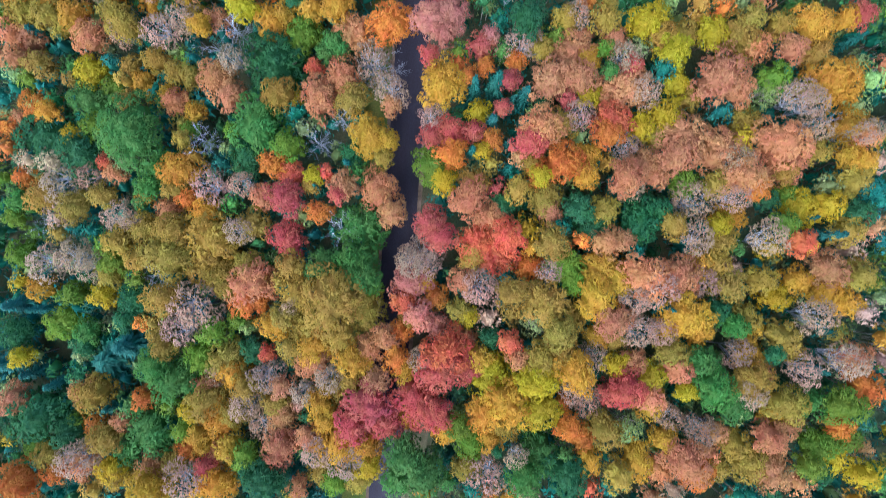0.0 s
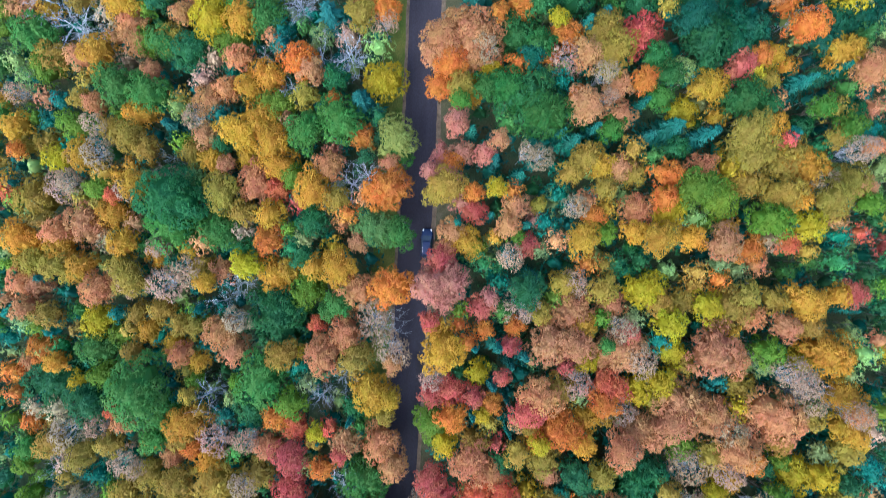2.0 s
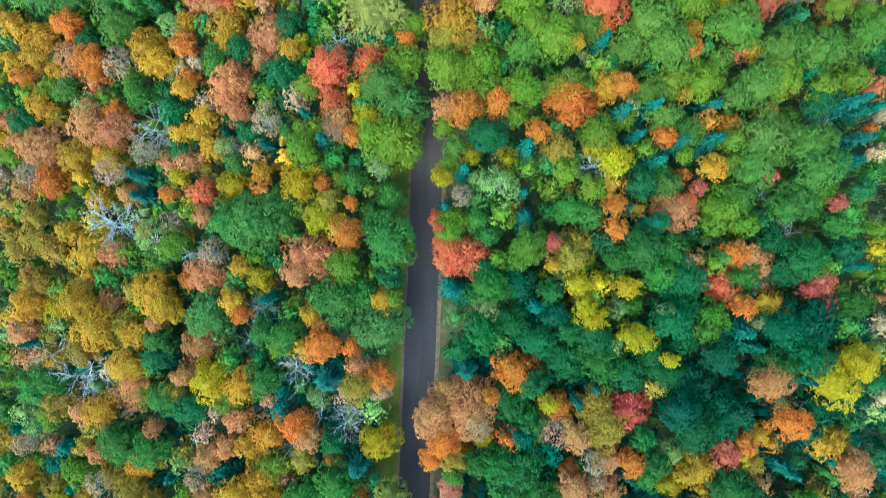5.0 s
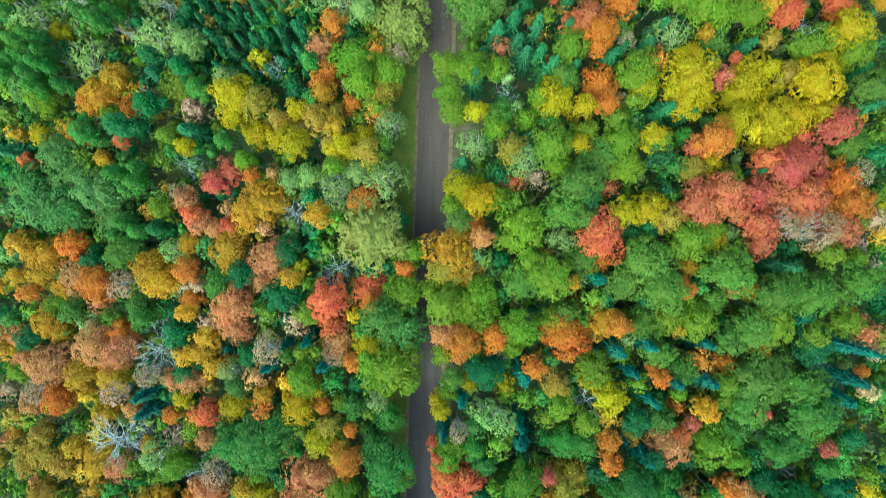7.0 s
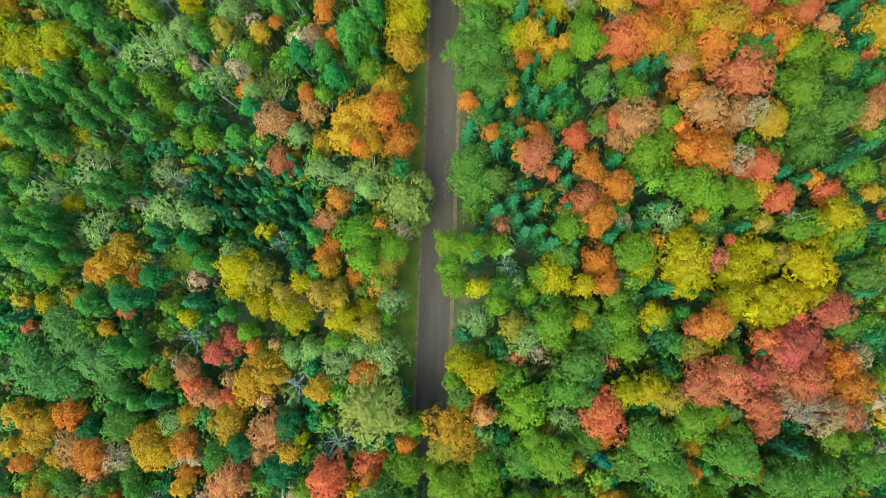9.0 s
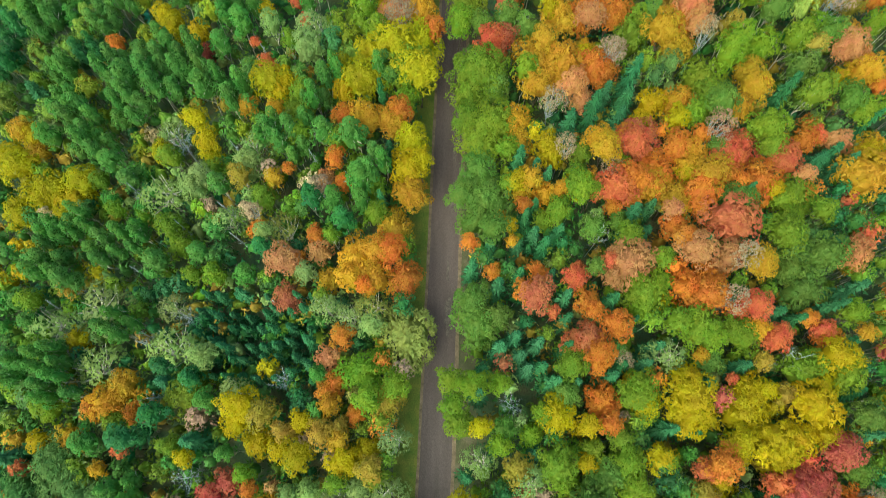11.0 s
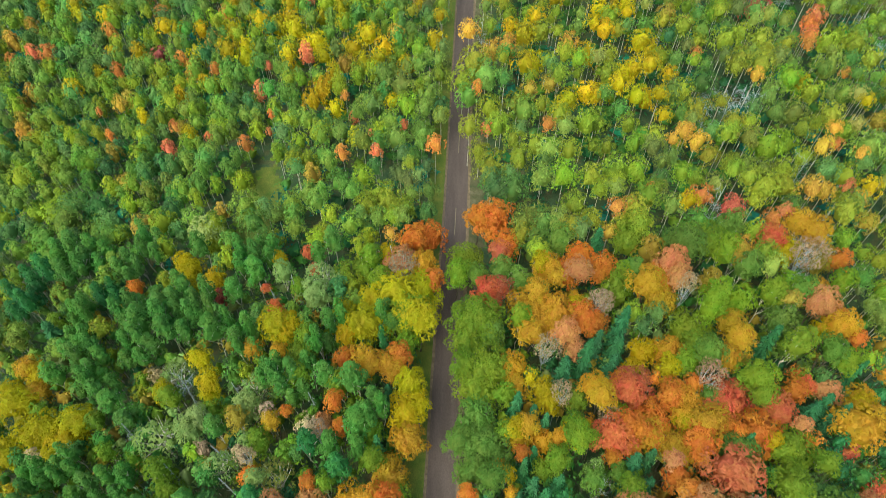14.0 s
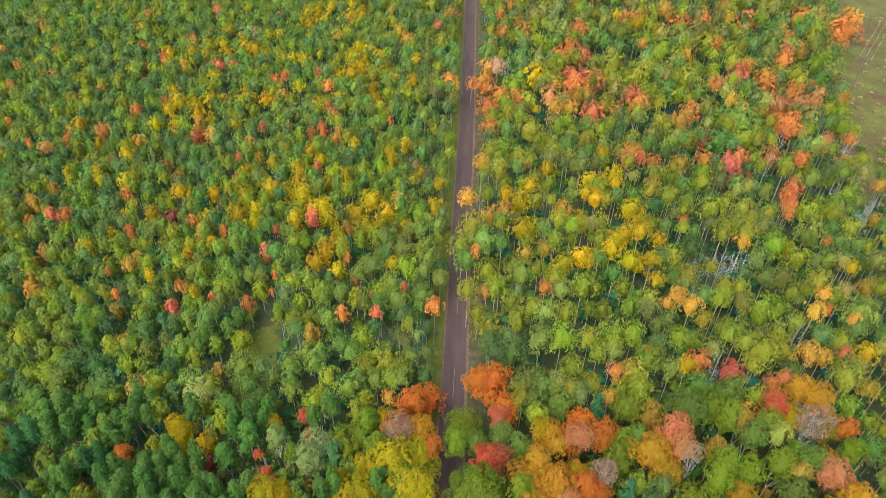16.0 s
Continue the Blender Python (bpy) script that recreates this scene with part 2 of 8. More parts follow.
    verts.append(leaf_sprays(p, normals, size * rng.uniform(0.6, 1.35, len(p)), rng, hang, slim))
    faces.append(corners(len(p)) + start)
    return np.concatenate(verts), np.concatenate(faces)


def limbs_mesh(name, rng, radius, height, depth, girth, mat, forks=6, lean=0.3):
    verts, faces = [], []
    top = height - depth * 0.55
    bend = [(rng.uniform(-lean, lean) * k, rng.uniform(-lean, lean) * k, top * k / 4) for k in range(5)]
    tube(verts, faces, bend, [girth * (1 - 0.17 * k) for k in range(5)], 6)
    for i in range(forks):
        a = i * 2.39996 + rng.uniform(-0.4, 0.4)
        z = top * rng.uniform(0.62, 1.0)
        k = z / top * 4
        base = Vector(bend[min(4, int(k))])
        reach = radius * rng.uniform(0.5, 0.8)
        end = Vector((reach * math.cos(a), reach * math.sin(a), height - depth * rng.uniform(0.25, 0.6)))
        mid = base.lerp(end, 0.5) + Vector((0, 0, -0.08 * height * rng.uniform(0, 1)))
        tube(verts, faces, [tuple(base), tuple(mid), tuple(end)], [girth * 0.45, girth * 0.28, girth * 0.1], 3)
    return mesh_from(name, verts, faces, mat)


def thing(name, category):
    ob = new(name)
    ob.empty_display_size = 0.5
    return tagged(ob, category=category)


def child(name, mesh, parent, label=""):
    ob = new(name, mesh)
    ob.parent = parent
    return tagged(ob, label)


def broadleaf(name, category, seed, radius, height, depth, clumps, leaves, size, bark, girth, forks=6, **shape):
    rng = np.random.default_rng(seed)
    root = thing(name, category)
    v, f = clumped_crown(rng, radius, height, depth, clumps, leaves, size, **shape)
    child("trunk", limbs_mesh("trunk", rng, radius, height, depth, girth, bark, forks), root)
    child("crown", mesh_from("crown", v.tolist(), f.tolist(), LEAF, True), root)
    return root


def conifer(name, seed, radius, height, needles):
    rng = np.random.default_rng(seed)
    root = thing(name, "conifer")
    verts, faces = [], []
    tube(verts, faces, [(0, 0, 0), (0.05, 0, height * 0.5), (0, 0.03, height * 0.98)], [0.17, 0.1, 0.02], 6)
    child("trunk", mesh_from("trunk", verts, faces, BARK), root)
    p, nrm, axis = [], [], []
    boughs = 150
    per = max(4, needles // boughs)
    for w in range(boughs):
        u = ((w + rng.uniform(0, 1)) / boughs) ** 0.8
        z = height * (0.1 + 0.89 * u)
        reach = radius * (1 - u) ** 0.8 + 0.1
        a = w * 2.39996 + rng.uniform(-0.5, 0.5)
        out = reach * rng.uniform(0.55, 1.2)
        for k in range(per):
            s = (k + rng.uniform(0.3, 1.1)) / per
            bend = a + rng.uniform(-0.28, 0.28)
            p.append((out * s * math.cos(bend), out * s * math.sin(bend), z - out * 0.3 * s + rng.uniform(-0.12, 0.12)))
            nrm.append((0.35 * math.cos(a) + rng.uniform(-0.7, 0.7), 0.35 * math.sin(a) + rng.uniform(-0.7, 0.7), 0.9))
            axis.append((math.cos(bend), math.sin(bend), -0.35))
    p, nrm, axis = np.array(p), np.array(nrm), np.array(axis)
    side = np.cross(axis, nrm)
    side /= np.linalg.norm(side, axis=1, keepdims=True)
    axis = axis / np.linalg.norm(axis, axis=1, keepdims=True)
    ln = (0.25 * rng.uniform(0.6, 1.35, len(p)) * radius / 1.8)[:, None]
    v = np.stack([p - axis * ln * 0.8 - side * ln * 0.6 - (0, 0, 0.06), p + axis * ln * 1.4, p - axis * ln * 0.8 + side * ln * 0.6 - (0, 0, 0.06)], axis=1).reshape(-1, 3)
    child("crown", mesh_from("crown", v.tolist(), corners(len(p)).tolist(), NEEDLE), root)
    return root


def bare_tree(name, seed, radius, height):
    """A leafless tree: a pale trunk that forks again and again."""
    rng = np.random.default_rng(seed)
    root = thing(name, "bare tree")
    verts, faces = [], []
    top = height * 0.62
    tube(verts, faces, [(0, 0, 0), (0.1, 0.1, top * 0.5), (0.05, -0.1, top), (0.1, 0.1, height * 0.96)], [0.12, 0.09, 0.06, 0.02], 5)

    def grow(base, way, length, thick, level):
        mid = base + way * length * 0.5 + Vector(rng.normal(size=3)) * length * 0.07
        end = base + way * length + Vector(rng.normal(size=3)) * length * 0.12
        tube(verts, faces, [tuple(base), tuple(mid), tuple(end)], [thick, thick * 0.75, thick * 0.45], 3)
        if level < 3:
            for k in range(4 if level == 2 else 3):
                w = (way + Vector(rng.normal(size=3)) * 0.55 + Vector((0, 0, 0.05))).normalized()
                grow(base.lerp(end, rng.uniform(0.45, 1.0)), w, length * rng.uniform(0.5, 0.72), thick * 0.55, level + 1)

    for i in range(18):
        a = i * 2.39996
        z = top * rng.uniform(0.55, 1.25)
        grow(Vector((0.05, 0, z)), Vector((math.cos(a), math.sin(a), rng.uniform(0.15, 0.9))).normalized(), radius * rng.uniform(0.4, 0.75), 0.032, 1)
    child("trunk", mesh_from("trunk", verts, faces, DEADWOOD), root)
    return root


def snag(name, seed, height):
    """A dead standing trunk: a pale pole with a few broken stubs."""
    rng = np.random.default_rng(seed)
    root = thing(name, "dead tree")
    verts, faces = [], []
    lean = rng.uniform(-1.2, 1.2, 2)
    at = [(lean[0] * k / 4, lean[1] * k / 4, height * k / 4) for k in range(5)]
    tube(verts, faces, at, [0.17, 0.15, 0.12, 0.09, 0.04], 6)
    for k in range(9):
        u = rng.uniform(0.45, 0.98)
        base = Vector((lean[0] * u, lean[1] * u, height * u))
        a = rng.uniform(0, 6.3)
        ln = rng.uniform(0.5, 1.6) * (1.2 - u)
        tube(verts, faces, [tuple(base), tuple(base + Vector((math.cos(a), math.sin(a), 0.45)) * ln)], [0.05, 0.015], 3)
    child("trunk", mesh_from("trunk", verts, faces, DEADWOOD), root)
    return root


# natural radius and height of each kind, and how it is built
KINDS = {
    "maple": (3.3, 15.0, lambda s: broadleaf("maple_tree", "tree", s, 3.3, 15.0, 5.6, 44, 1250, 0.19, BARK, 0.2, 7, lump=0.24)),
    "big": (5.0, 17.0, lambda s: broadleaf("large_maple_tree", "tree", s, 5.0, 17.0, 7.4, 90, 2700, 0.2, BARK, 0.3, 10, lump=0.175, skin=(9, 16))),
    "small": (1.9, 11.5, lambda s: broadleaf("young_maple_tree", "tree", s, 1.9, 11.5, 3.6, 18, 560, 0.17, BARK, 0.12, 6, lump=0.32, skin=(5, 8))),
    "birch": (2.2, 13.0, lambda s: broadleaf("birch_tree", "tree", s, 2.2, 13.0, 4.9, 26, 720, 0.17, BIRCH, 0.12, 8, lump=0.28, belly=0.35, peak=(1.6, 0.6), hang=0.6, skin=(6, 9))),
    "thin": (3.1, 14.0, lambda s: broadleaf("thinning_maple_tree", "tree", s, 3.1, 14.0, 5.2, 36, 820, 0.17, DEADWOOD, 0.15, 30, lump=0.26, fill=0)),
    "pale": (2.6, 14.0, lambda s: broadleaf("pale_birch_tree", "tree", s, 2.6, 14.0, 5.0, 24, 640, 0.165, BIRCH, 0.16, 16, lump=0.28, belly=0.3, peak=(1.6, 0.6), hang=0.6, fill=0)),
    "aspen": (1.6, 13.0, lambda s: broadleaf("young_aspen_tree", "tree", s, 1.6, 13.0, 5.2, 22, 540, 0.17, BIRCH, 0.1, 6, lump=0.31, belly=0.3, peak=(1.25, 0.72), hang=0.45, skin=(6, 7))),
    "fir": (1.8, 11.0, lambda s: conifer("fir_tree", s, 1.8, 11.0, 1050)),
    "snag": (3.0, 12.0, lambda s: snag("dead_tree", s, 12.0)),
    "bare": (3.0, 13.0, lambda s: bare_tree("bare_tree", s, 3.0, 13.0)),
}
# leaf colours: name, base colour
HUES = {
    "G": ("green", (0.075, 0.215, 0.045)), "D": ("deep green", (0.036, 0.155, 0.055)), "L": ("lime green", (0.15, 0.265, 0.026)), "Y": ("bright yellow", (0.41, 0.345, 0.012)),
    "A": ("amber", (0.5, 0.305, 0.03)), "O": ("orange", (0.54, 0.2, 0.035)), "S": ("salmon pink", (0.5, 0.25, 0.11)), "R": ("scarlet", (0.56, 0.15, 0.07)),
    "P": ("crimson", (0.46, 0.115, 0.09)), "T": ("olive gold", (0.34, 0.26, 0.042)), "N": ("faded grey-brown", (0.42, 0.31, 0.21)), "W": ("pale grey-green", (0.24, 0.36, 0.12)),
    "C": ("dark green", (0.026, 0.115, 0.045)), "K": ("blue-green", (0.02, 0.14, 0.11)), "B": ("bare", (0.5, 0.5, 0.5)), "U": ("teal green", (0.02, 0.17, 0.125)),
    "J": ("soft green", (0.12, 0.25, 0.07)), "V": ("pale yellow-green", (0.27, 0.33, 0.08)), "H": ("rose pink", (0.5, 0.22, 0.16)), "X": ("yellow-green", (0.38, 0.37, 0.015)), "E": ("brick red", (0.48, 0.165, 0.085)),
}
protos, placed = {}, []
tree_rng = np.random.default_rng(7)


def canopy(x, y):
    """Height of the tree tops: young wood to the west, tall wood to the east."""
    return 14.5 + 0.09 * max(-75.0, min(75.0, x))


def tree(code, x, y, r, tall=1.0, kind=""):
    """One tree with a crown of radius r and a leaf colour."""
    hue, base = HUES[code]
    if not kind and code in "AOYT" and r > 4.1 and y > 110:  # a close clump of three trees
        for k in range(3):
            a = 2.1 * k + x
            tree(code, x + 0.52 * r * math.cos(a), y + 0.52 * r * math.sin(a), r * 0.56, tree_rng.uniform(0.88, 1.08), "maple")
        return
    if not kind and code in "DGL" and r > 2.9 and x < -9 and y > 126:  # a close group of young aspens
        for k in range(4):
            a = 1.6 * k + x
            tree("D" if code == "D" else "G", x + 0.55 * r * math.cos(a), y + 0.55 * r * math.sin(a), r * 0.55, tree_rng.uniform(0.9, 1.12))
        return
    if not kind and code in "DG" and x < -9 and y > 126 and r < 3.4:
        kind, r = "aspen", r * 0.95
    if not kind and code == "D" and y > 135 and r < 3.2:
        kind = "fir"
    if not kind and code in "GLWT" and r < 3.6 and (x < -9 and y > 128 or x > 9 and y > 195):
        kind = "birch"
    if not kind:
        kind = "bare" if code == "B" else "fir" if code in "CK" else "thin" if code == "N" else "pale" if code == "W" else "big" if r > 4.1 else "small" if r < 2.3 else "maple"
    radius, height, build = KINDS[kind]
    variant = int(tree_rng.integers(4))
    spin = tree_rng.uniform(0, 360)
    if x < -9 and y > 185 and code in "AOR":
        r *= 0.8
    h = (canopy(x, y) - ground_z(x, y)) * tall * tree_rng.uniform(0.82, 1.12) * {"small": 0.92, "fir": 1.0, "birch": 1.08, "aspen": 1.25}.get(kind, 1.0)
    place = pose(x, y, ground_z(x, y) - 0.1, 0, 0, spin)
    if (kind, variant) not in protos:
        root = protos[kind, variant] = build(sum(map(ord, kind)) * 10 + variant)
        root.matrix_basis = place
        deep = 0
    else:
        s = r / radius * {"birch": 1.05, "pale": 1.1, "aspen": 0.95, "bare": 1.3, "fir": 1.0}.get(kind, 1.16 if y < 140 else 1.1)
        root = copy_thing(protos[kind, variant], place @ Matrix.Diagonal((s * tree_rng.uniform(0.92, 1.08), s * tree_rng.uniform(0.92, 1.08), h / height, 1)))
        deep = 0 if kind in ("aspen", "fir", "bare", "snag") else min(1.7, max(0.5, s * height / h))
    words = {"fir": f"{hue} conical fir among the broadleaf trees", "bare": "leafless tree with bleached pale grey branches", "snag": "dead standing trunk bleached pale grey", "thin": f"half-bare maple with {hue} leaves thinning out",
             "aspen": f"slender pointed young aspen in {hue} leaf", "birch": f"slender white-barked birch with {hue} leaves", "pale": f"open-crowned white-barked birch with {hue} leaves"}.get(kind, f"{'large spreading' if kind == 'big' else 'young' if kind == 'small' else 'round-crowned'} maple in {hue} leaf")
    tagged(root, words, group="trees of the roadside forest")
    if kind in ("maple", "small", "big", "thin"):
        root.name = f"{'young_' if kind == 'small' else 'large_' if kind == 'big' else 'thinning_' if kind == 'thin' else ''}{hue.replace(' ', '_').replace('-', '_')}_maple_tree"
    if code in "GL" and kind != "fir":  # the northern wood is a yellower green
        north = min(1.0, max(0.0, (y - 92) / 18)) * (0.55 if x < -8 else 1.0)
        base = (base[0] + (0.06 if code == "G" else 0.03) * north, base[1] + (0.03 if code == "G" else 0.02) * north, base[2])
    if code in "GLD" and x > 0 and 52 < y < 92:  # a darker, cooler stand beside the road
        k = tree_rng.uniform(0, 1)
        base = (base[0] * (0.42 + 0.35 * k), base[1] * (0.74 + 0.12 * k), base[2] * (1.3 - 0.6 * k))
    if kind == "aspen":  # a cooler green
        base = (0.055, 0.215, 0.068) if code == "D" else (0.1, 0.255, 0.052)
    if kind == "fir" and (code != "K" or y > 120):
        base = (base[0] * 0.9 + 0.016, base[1] * 0.72, base[2] * (0.7 if y > 120 else 0.8) + 0.012) if y < 120 else (0.04, 0.165, 0.065)
    tint = tree_rng.uniform(0.88, 1.14)
    for part in root.children:
        if part.name.startswith("crown"):
            if deep:  # a crown is as deep as its width asks for, however tall the tree stands
                part.scale, part.location = (1, 1, deep), (0, 0, height * (1 - deep))
            part.color = tuple(c * tint * tree_rng.uniform(0.92, 1.08) for c in base) + (1,)
    placed.append((x, y, r, code))


tree("A", -41.2, -34.0, 2.4)
tree("S", -20.7, -33.7, 1.7)
tree("A", -32.1, -33.7, 2.4)
tree("O", -60.7, -33.4, 3.3)
tree("T", -47.0, -32.9, 2.3)
tree("L", -15.1, -32.7, 1.9)
tree("N", -36.6, -32.6, 1.4)
tree("T", -12.0, -32.6, 2.2)
tree("O", -56.4, -32.4, 2.1)
tree("D", -24.7, -32.2, 2.7)
tree("K", -21.7, -32.2, 1.1)
tree("G", -6.5, -32.0, 2.2)
tree("S", -42.8, -32.0, 2.9)
tree("T", -17.5, -32.0, 2.0)
tree("Y", -47.5, -31.8, 2.3)
tree("G", -2.6, -31.5, 2.9)
tree("D", -27.2, -31.5, 2.1)
tree("S", -53.0, -31.5, 2.4)
tree("P", -34.1, -31.3, 1.6)
tree("N", 5.8, -31.2, 2.1)
tree("T", -38.7, -31.1, 1.9)
tree("G", 11.1, -31.1, 2.6)
tree("D", 17.1, -30.9, 3.0)
tree("T", 23.7, -30.7, 2.1)
tree("T", 3.5, -30.6, 2.3)
tree("D", 50.7, -30.5, 1.9)
tree("S", 30.2, -30.5, 2.1)
tree("O", 34.5, -30.3, 2.5)
tree("Y", -10.4, -30.2, 1.9)
tree("T", 38.1, -30.2, 2.2)
tree("S", -32.9, -30.1, 2.2)
tree("T", -57.3, -30.0, 2.3)
tree("S", 44.5, -30.0, 2.9)
tree("N", -52.1, -29.9, 1.8)
tree("G", -45.8, -29.7, 2.4)
tree("Y", 55.5, -29.6, 1.9)
tree("N", -13.6, -29.5, 1.9)
tree("T", 41.6, -29.4, 2.6)
tree("A", 20.0, -29.3, 2.0)
tree("L", -59.9, -29.3, 2.0)
tree("G", -4.9, -29.3, 3.4)
tree("L", -28.0, -29.2, 2.2)
tree("A", 26.6, -29.1, 2.5)
tree("O", -37.0, -29.0, 1.8)
tree("G", 13.3, -28.7, 3.3)
tree("A", -34.9, -28.6, 1.6)
tree("A", -30.4, -28.4, 2.1)
tree("L", 47.9, -28.4, 1.8)
tree("Y", 52.8, -28.3, 2.2)
tree("S", -23.1, -28.2, 2.7)
tree("S", 32.4, -28.2, 3.0)
tree("N", -17.9, -28.1, 1.9)
tree("N", 10.0, -28.1, 1.5)
tree("A", -11.2, -27.9, 2.5)
tree("L", 4.3, -27.5, 2.3)
tree("D", 7.3, -27.4, 0.8)
tree("T", -48.7, -27.4, 2.3)
tree("A", -17.5, -27.3, 2.2)
tree("A", -14.3, -27.2, 2.8)
tree("A", -35.4, -27.0, 1.8)
tree("G", -42.8, -26.8, 3.9)
tree("D", -54.7, -26.7, 2.4)
tree("A", 6.6, -26.6, 1.8)
tree("S", -19.1, -26.6, 1.9)
tree("T", 39.5, -26.5, 2.1)
tree("O", 19.3, -26.3, 2.0)
tree("L", -37.8, -26.3, 1.6)
tree("L", 50.0, -26.2, 2.5)
tree("D", -62.5, -26.1, 3.3)
tree("A", 30.2, -26.0, 1.9)
tree("O", -51.3, -25.8, 1.9)
tree("L", 54.2, -25.3, 2.0)
tree("A", 0.5, -25.3, 1.8)
tree("N", -26.0, -25.2, 2.1)
tree("S", 37.4, -25.1, 1.9)
tree("L", -53.8, -25.1, 1.5)
tree("S", 43.1, -24.9, 2.1)
tree("S", -46.6, -24.9, 1.6)
tree("P", -12.8, -24.8, 2.6)
tree("P", -8.1, -24.7, 2.3)
tree("T", 22.2, -24.7, 2.6)
tree("W", 25.2, -24.6, 2.2)
tree("A", -32.9, -24.5, 2.9)
tree("L", 2.0, -24.5, 2.0)
tree("N", 34.5, -24.4, 2.1)
tree("D", -59.0, -24.4, 4.1)
tree("T", 8.1, -24.3, 2.3)
tree("A", -16.7, -24.2, 2.0)
tree("O", 17.1, -24.1, 2.0)
tree("S", 46.6, -24.1, 1.9)
tree("S", -23.1, -23.9, 2.4)
tree("A", -4.9, -23.9, 1.9)
tree("T", -30.4, -23.7, 2.4)
tree("Y", -36.6, -23.4, 1.9)
tree("O", 52.1, -23.2, 1.9)
tree("K", -48.4, -23.1, 2.8)
tree("N", 31.0, -23.0, 1.8)
tree("A", 5.8, -22.8, 2.6)
tree("P", -1.1, -22.6, 2.3)
tree("T", -34.5, -22.2, 2.9)
tree("N", -28.0, -22.1, 1.9)
tree("S", -62.5, -22.0, 2.3)
tree("T", -23.9, -22.0, 1.9)
tree("A", 45.2, -21.9, 1.9)
tree("Y", 13.3, -21.9, 2.7)
tree("A", -17.5, -21.8, 2.3)
tree("P", -10.4, -21.7, 3.6)
tree("O", -43.3, -21.6, 1.9)
tree("A", 28.8, -21.6, 2.2)
tree("P", -3.4, -21.5, 3.7)
tree("A", 8.8, -21.2, 3.7)
tree("N", 20.0, -21.0, 2.1)
tree("S", -53.0, -21.0, 2.1)
tree("T", -50.4, -20.9, 2.7)
tree("G", 38.8, -20.6, 2.5)
tree("T", 45.2, -20.5, 2.6)
tree("G", 49.3, -20.4, 2.2)
tree("N", -19.9, -20.3, 1.7)
tree("L", 52.1, -20.3, 2.5)
tree("T", -15.1, -20.2, 1.9)
tree("S", 28.1, -20.1, 1.8)
tree("K", -57.1, -20.0, 2.8)
tree("S", -34.9, -19.8, 1.9)
tree("P", 23.0, -19.8, 1.7)
tree("T", -28.0, -19.7, 2.1)
tree("S", -23.1, -19.6, 1.9)
tree("N", 17.8, -19.5, 2.0)
tree("Y", 32.8, -19.2, 1.5)
tree("G", -38.7, -19.1, 3.2)
tree("N", 40.2, -19.1, 1.8)
tree("P", 24.4, -18.7, 2.5)
tree("T", -12.8, -18.6, 2.2)
tree("S", -9.6, -18.5, 2.0)
tree("G", 36.0, -18.4, 2.7)
tree("K", -60.7, -18.4, 5.0)
tree("Y", 12.6, -18.1, 3.0)
tree("O", 55.2, -18.1, 2.2)
tree("N", -25.1, -18.1, 2.2)
tree("N", -15.9, -17.9, 1.9)
tree("A", -30.4, -17.8, 2.2)
tree("T", 40.9, -17.6, 2.7)
tree("Y", 6.6, -17.5, 3.1)
tree("A", -5.3, -17.3, 1.7)
tree("Y", 28.1, -17.1, 1.9)
tree("P", -0.3, -16.8, 3.4)
tree("S", 43.1, -16.8, 2.1)
tree("G", -41.2, -16.7, 2.4)
tree("K", -64.2, -16.7, 3.0)
tree("A", 17.8, -16.5, 2.6)
tree("K", -49.2, -16.5, 4.6)
tree("K", 50.7, -16.4, 1.8)
tree("S", -19.1, -16.4, 2.4)
tree("S", 31.7, -16.3, 2.1)
tree("N", 47.9, -16.0, 2.2)
tree("P", 3.5, -16.0, 2.6)
tree("Y", -61.6, -15.8, 1.6)
tree("L", -35.4, -15.8, 2.4)
tree("T", -31.2, -15.8, 2.9)
tree("Y", 23.7, -15.7, 1.8)
tree("S", -17.5, -15.6, 1.7)
tree("A", -12.8, -15.5, 2.6)
tree("O", -6.5, -15.4, 1.9)
tree("N", -3.4, -15.3, 1.5)
tree("S", 25.9, -15.3, 1.9)
tree("A", 5.0, -15.2, 2.0)
tree("S", 10.3, -15.1, 1.5)
tree("T", 13.3, -15.1, 2.3)
tree("N", 20.8, -15.0, 2.1)
tree("R", -25.1, -14.9, 1.3)
tree("G", 34.5, -14.8, 1.9)
tree("A", 41.6, -14.6, 1.9)
tree("D", -27.2, -14.5, 1.9)
tree("N", 52.1, -14.5, 2.2)
tree("S", 54.8, -14.4, 2.2)
tree("T", -39.9, -14.3, 1.8)
tree("T", 16.3, -14.3, 2.7)
tree("R", 0.5, -14.1, 3.4)
tree("D", -53.0, -14.1, 1.9)
tree("T", 31.0, -14.1, 2.5)
tree("T", -21.5, -14.1, 2.0)
tree("A", -18.3, -14.0, 2.7)
tree("K", -45.8, -14.0, 3.3)
tree("N", 39.5, -13.9, 1.9)
tree("S", -10.4, -13.9, 1.9)
tree("D", 43.8, -13.9, 1.3)
tree("T", 47.2, -13.8, 2.0)
tree("S", 2.8, -13.0, 2.1)
tree("R", 9.2, -12.9, 1.8)
tree("T", -41.2, -12.7, 1.4)
tree("T", 23.7, -12.7, 1.8)
tree("D", 6.6, -12.5, 1.7)
tree("T", -14.3, -12.4, 2.3)
tree("S", -8.1, -12.3, 1.9)
tree("D", -62.9, -12.2, 2.5)
tree("G", -52.1, -12.1, 1.9)
tree("A", 21.5, -12.0, 1.8)
tree("L", -32.9, -11.8, 2.1)
tree("T", -19.9, -11.7, 2.4)
tree("T", 45.2, -11.7, 2.2)
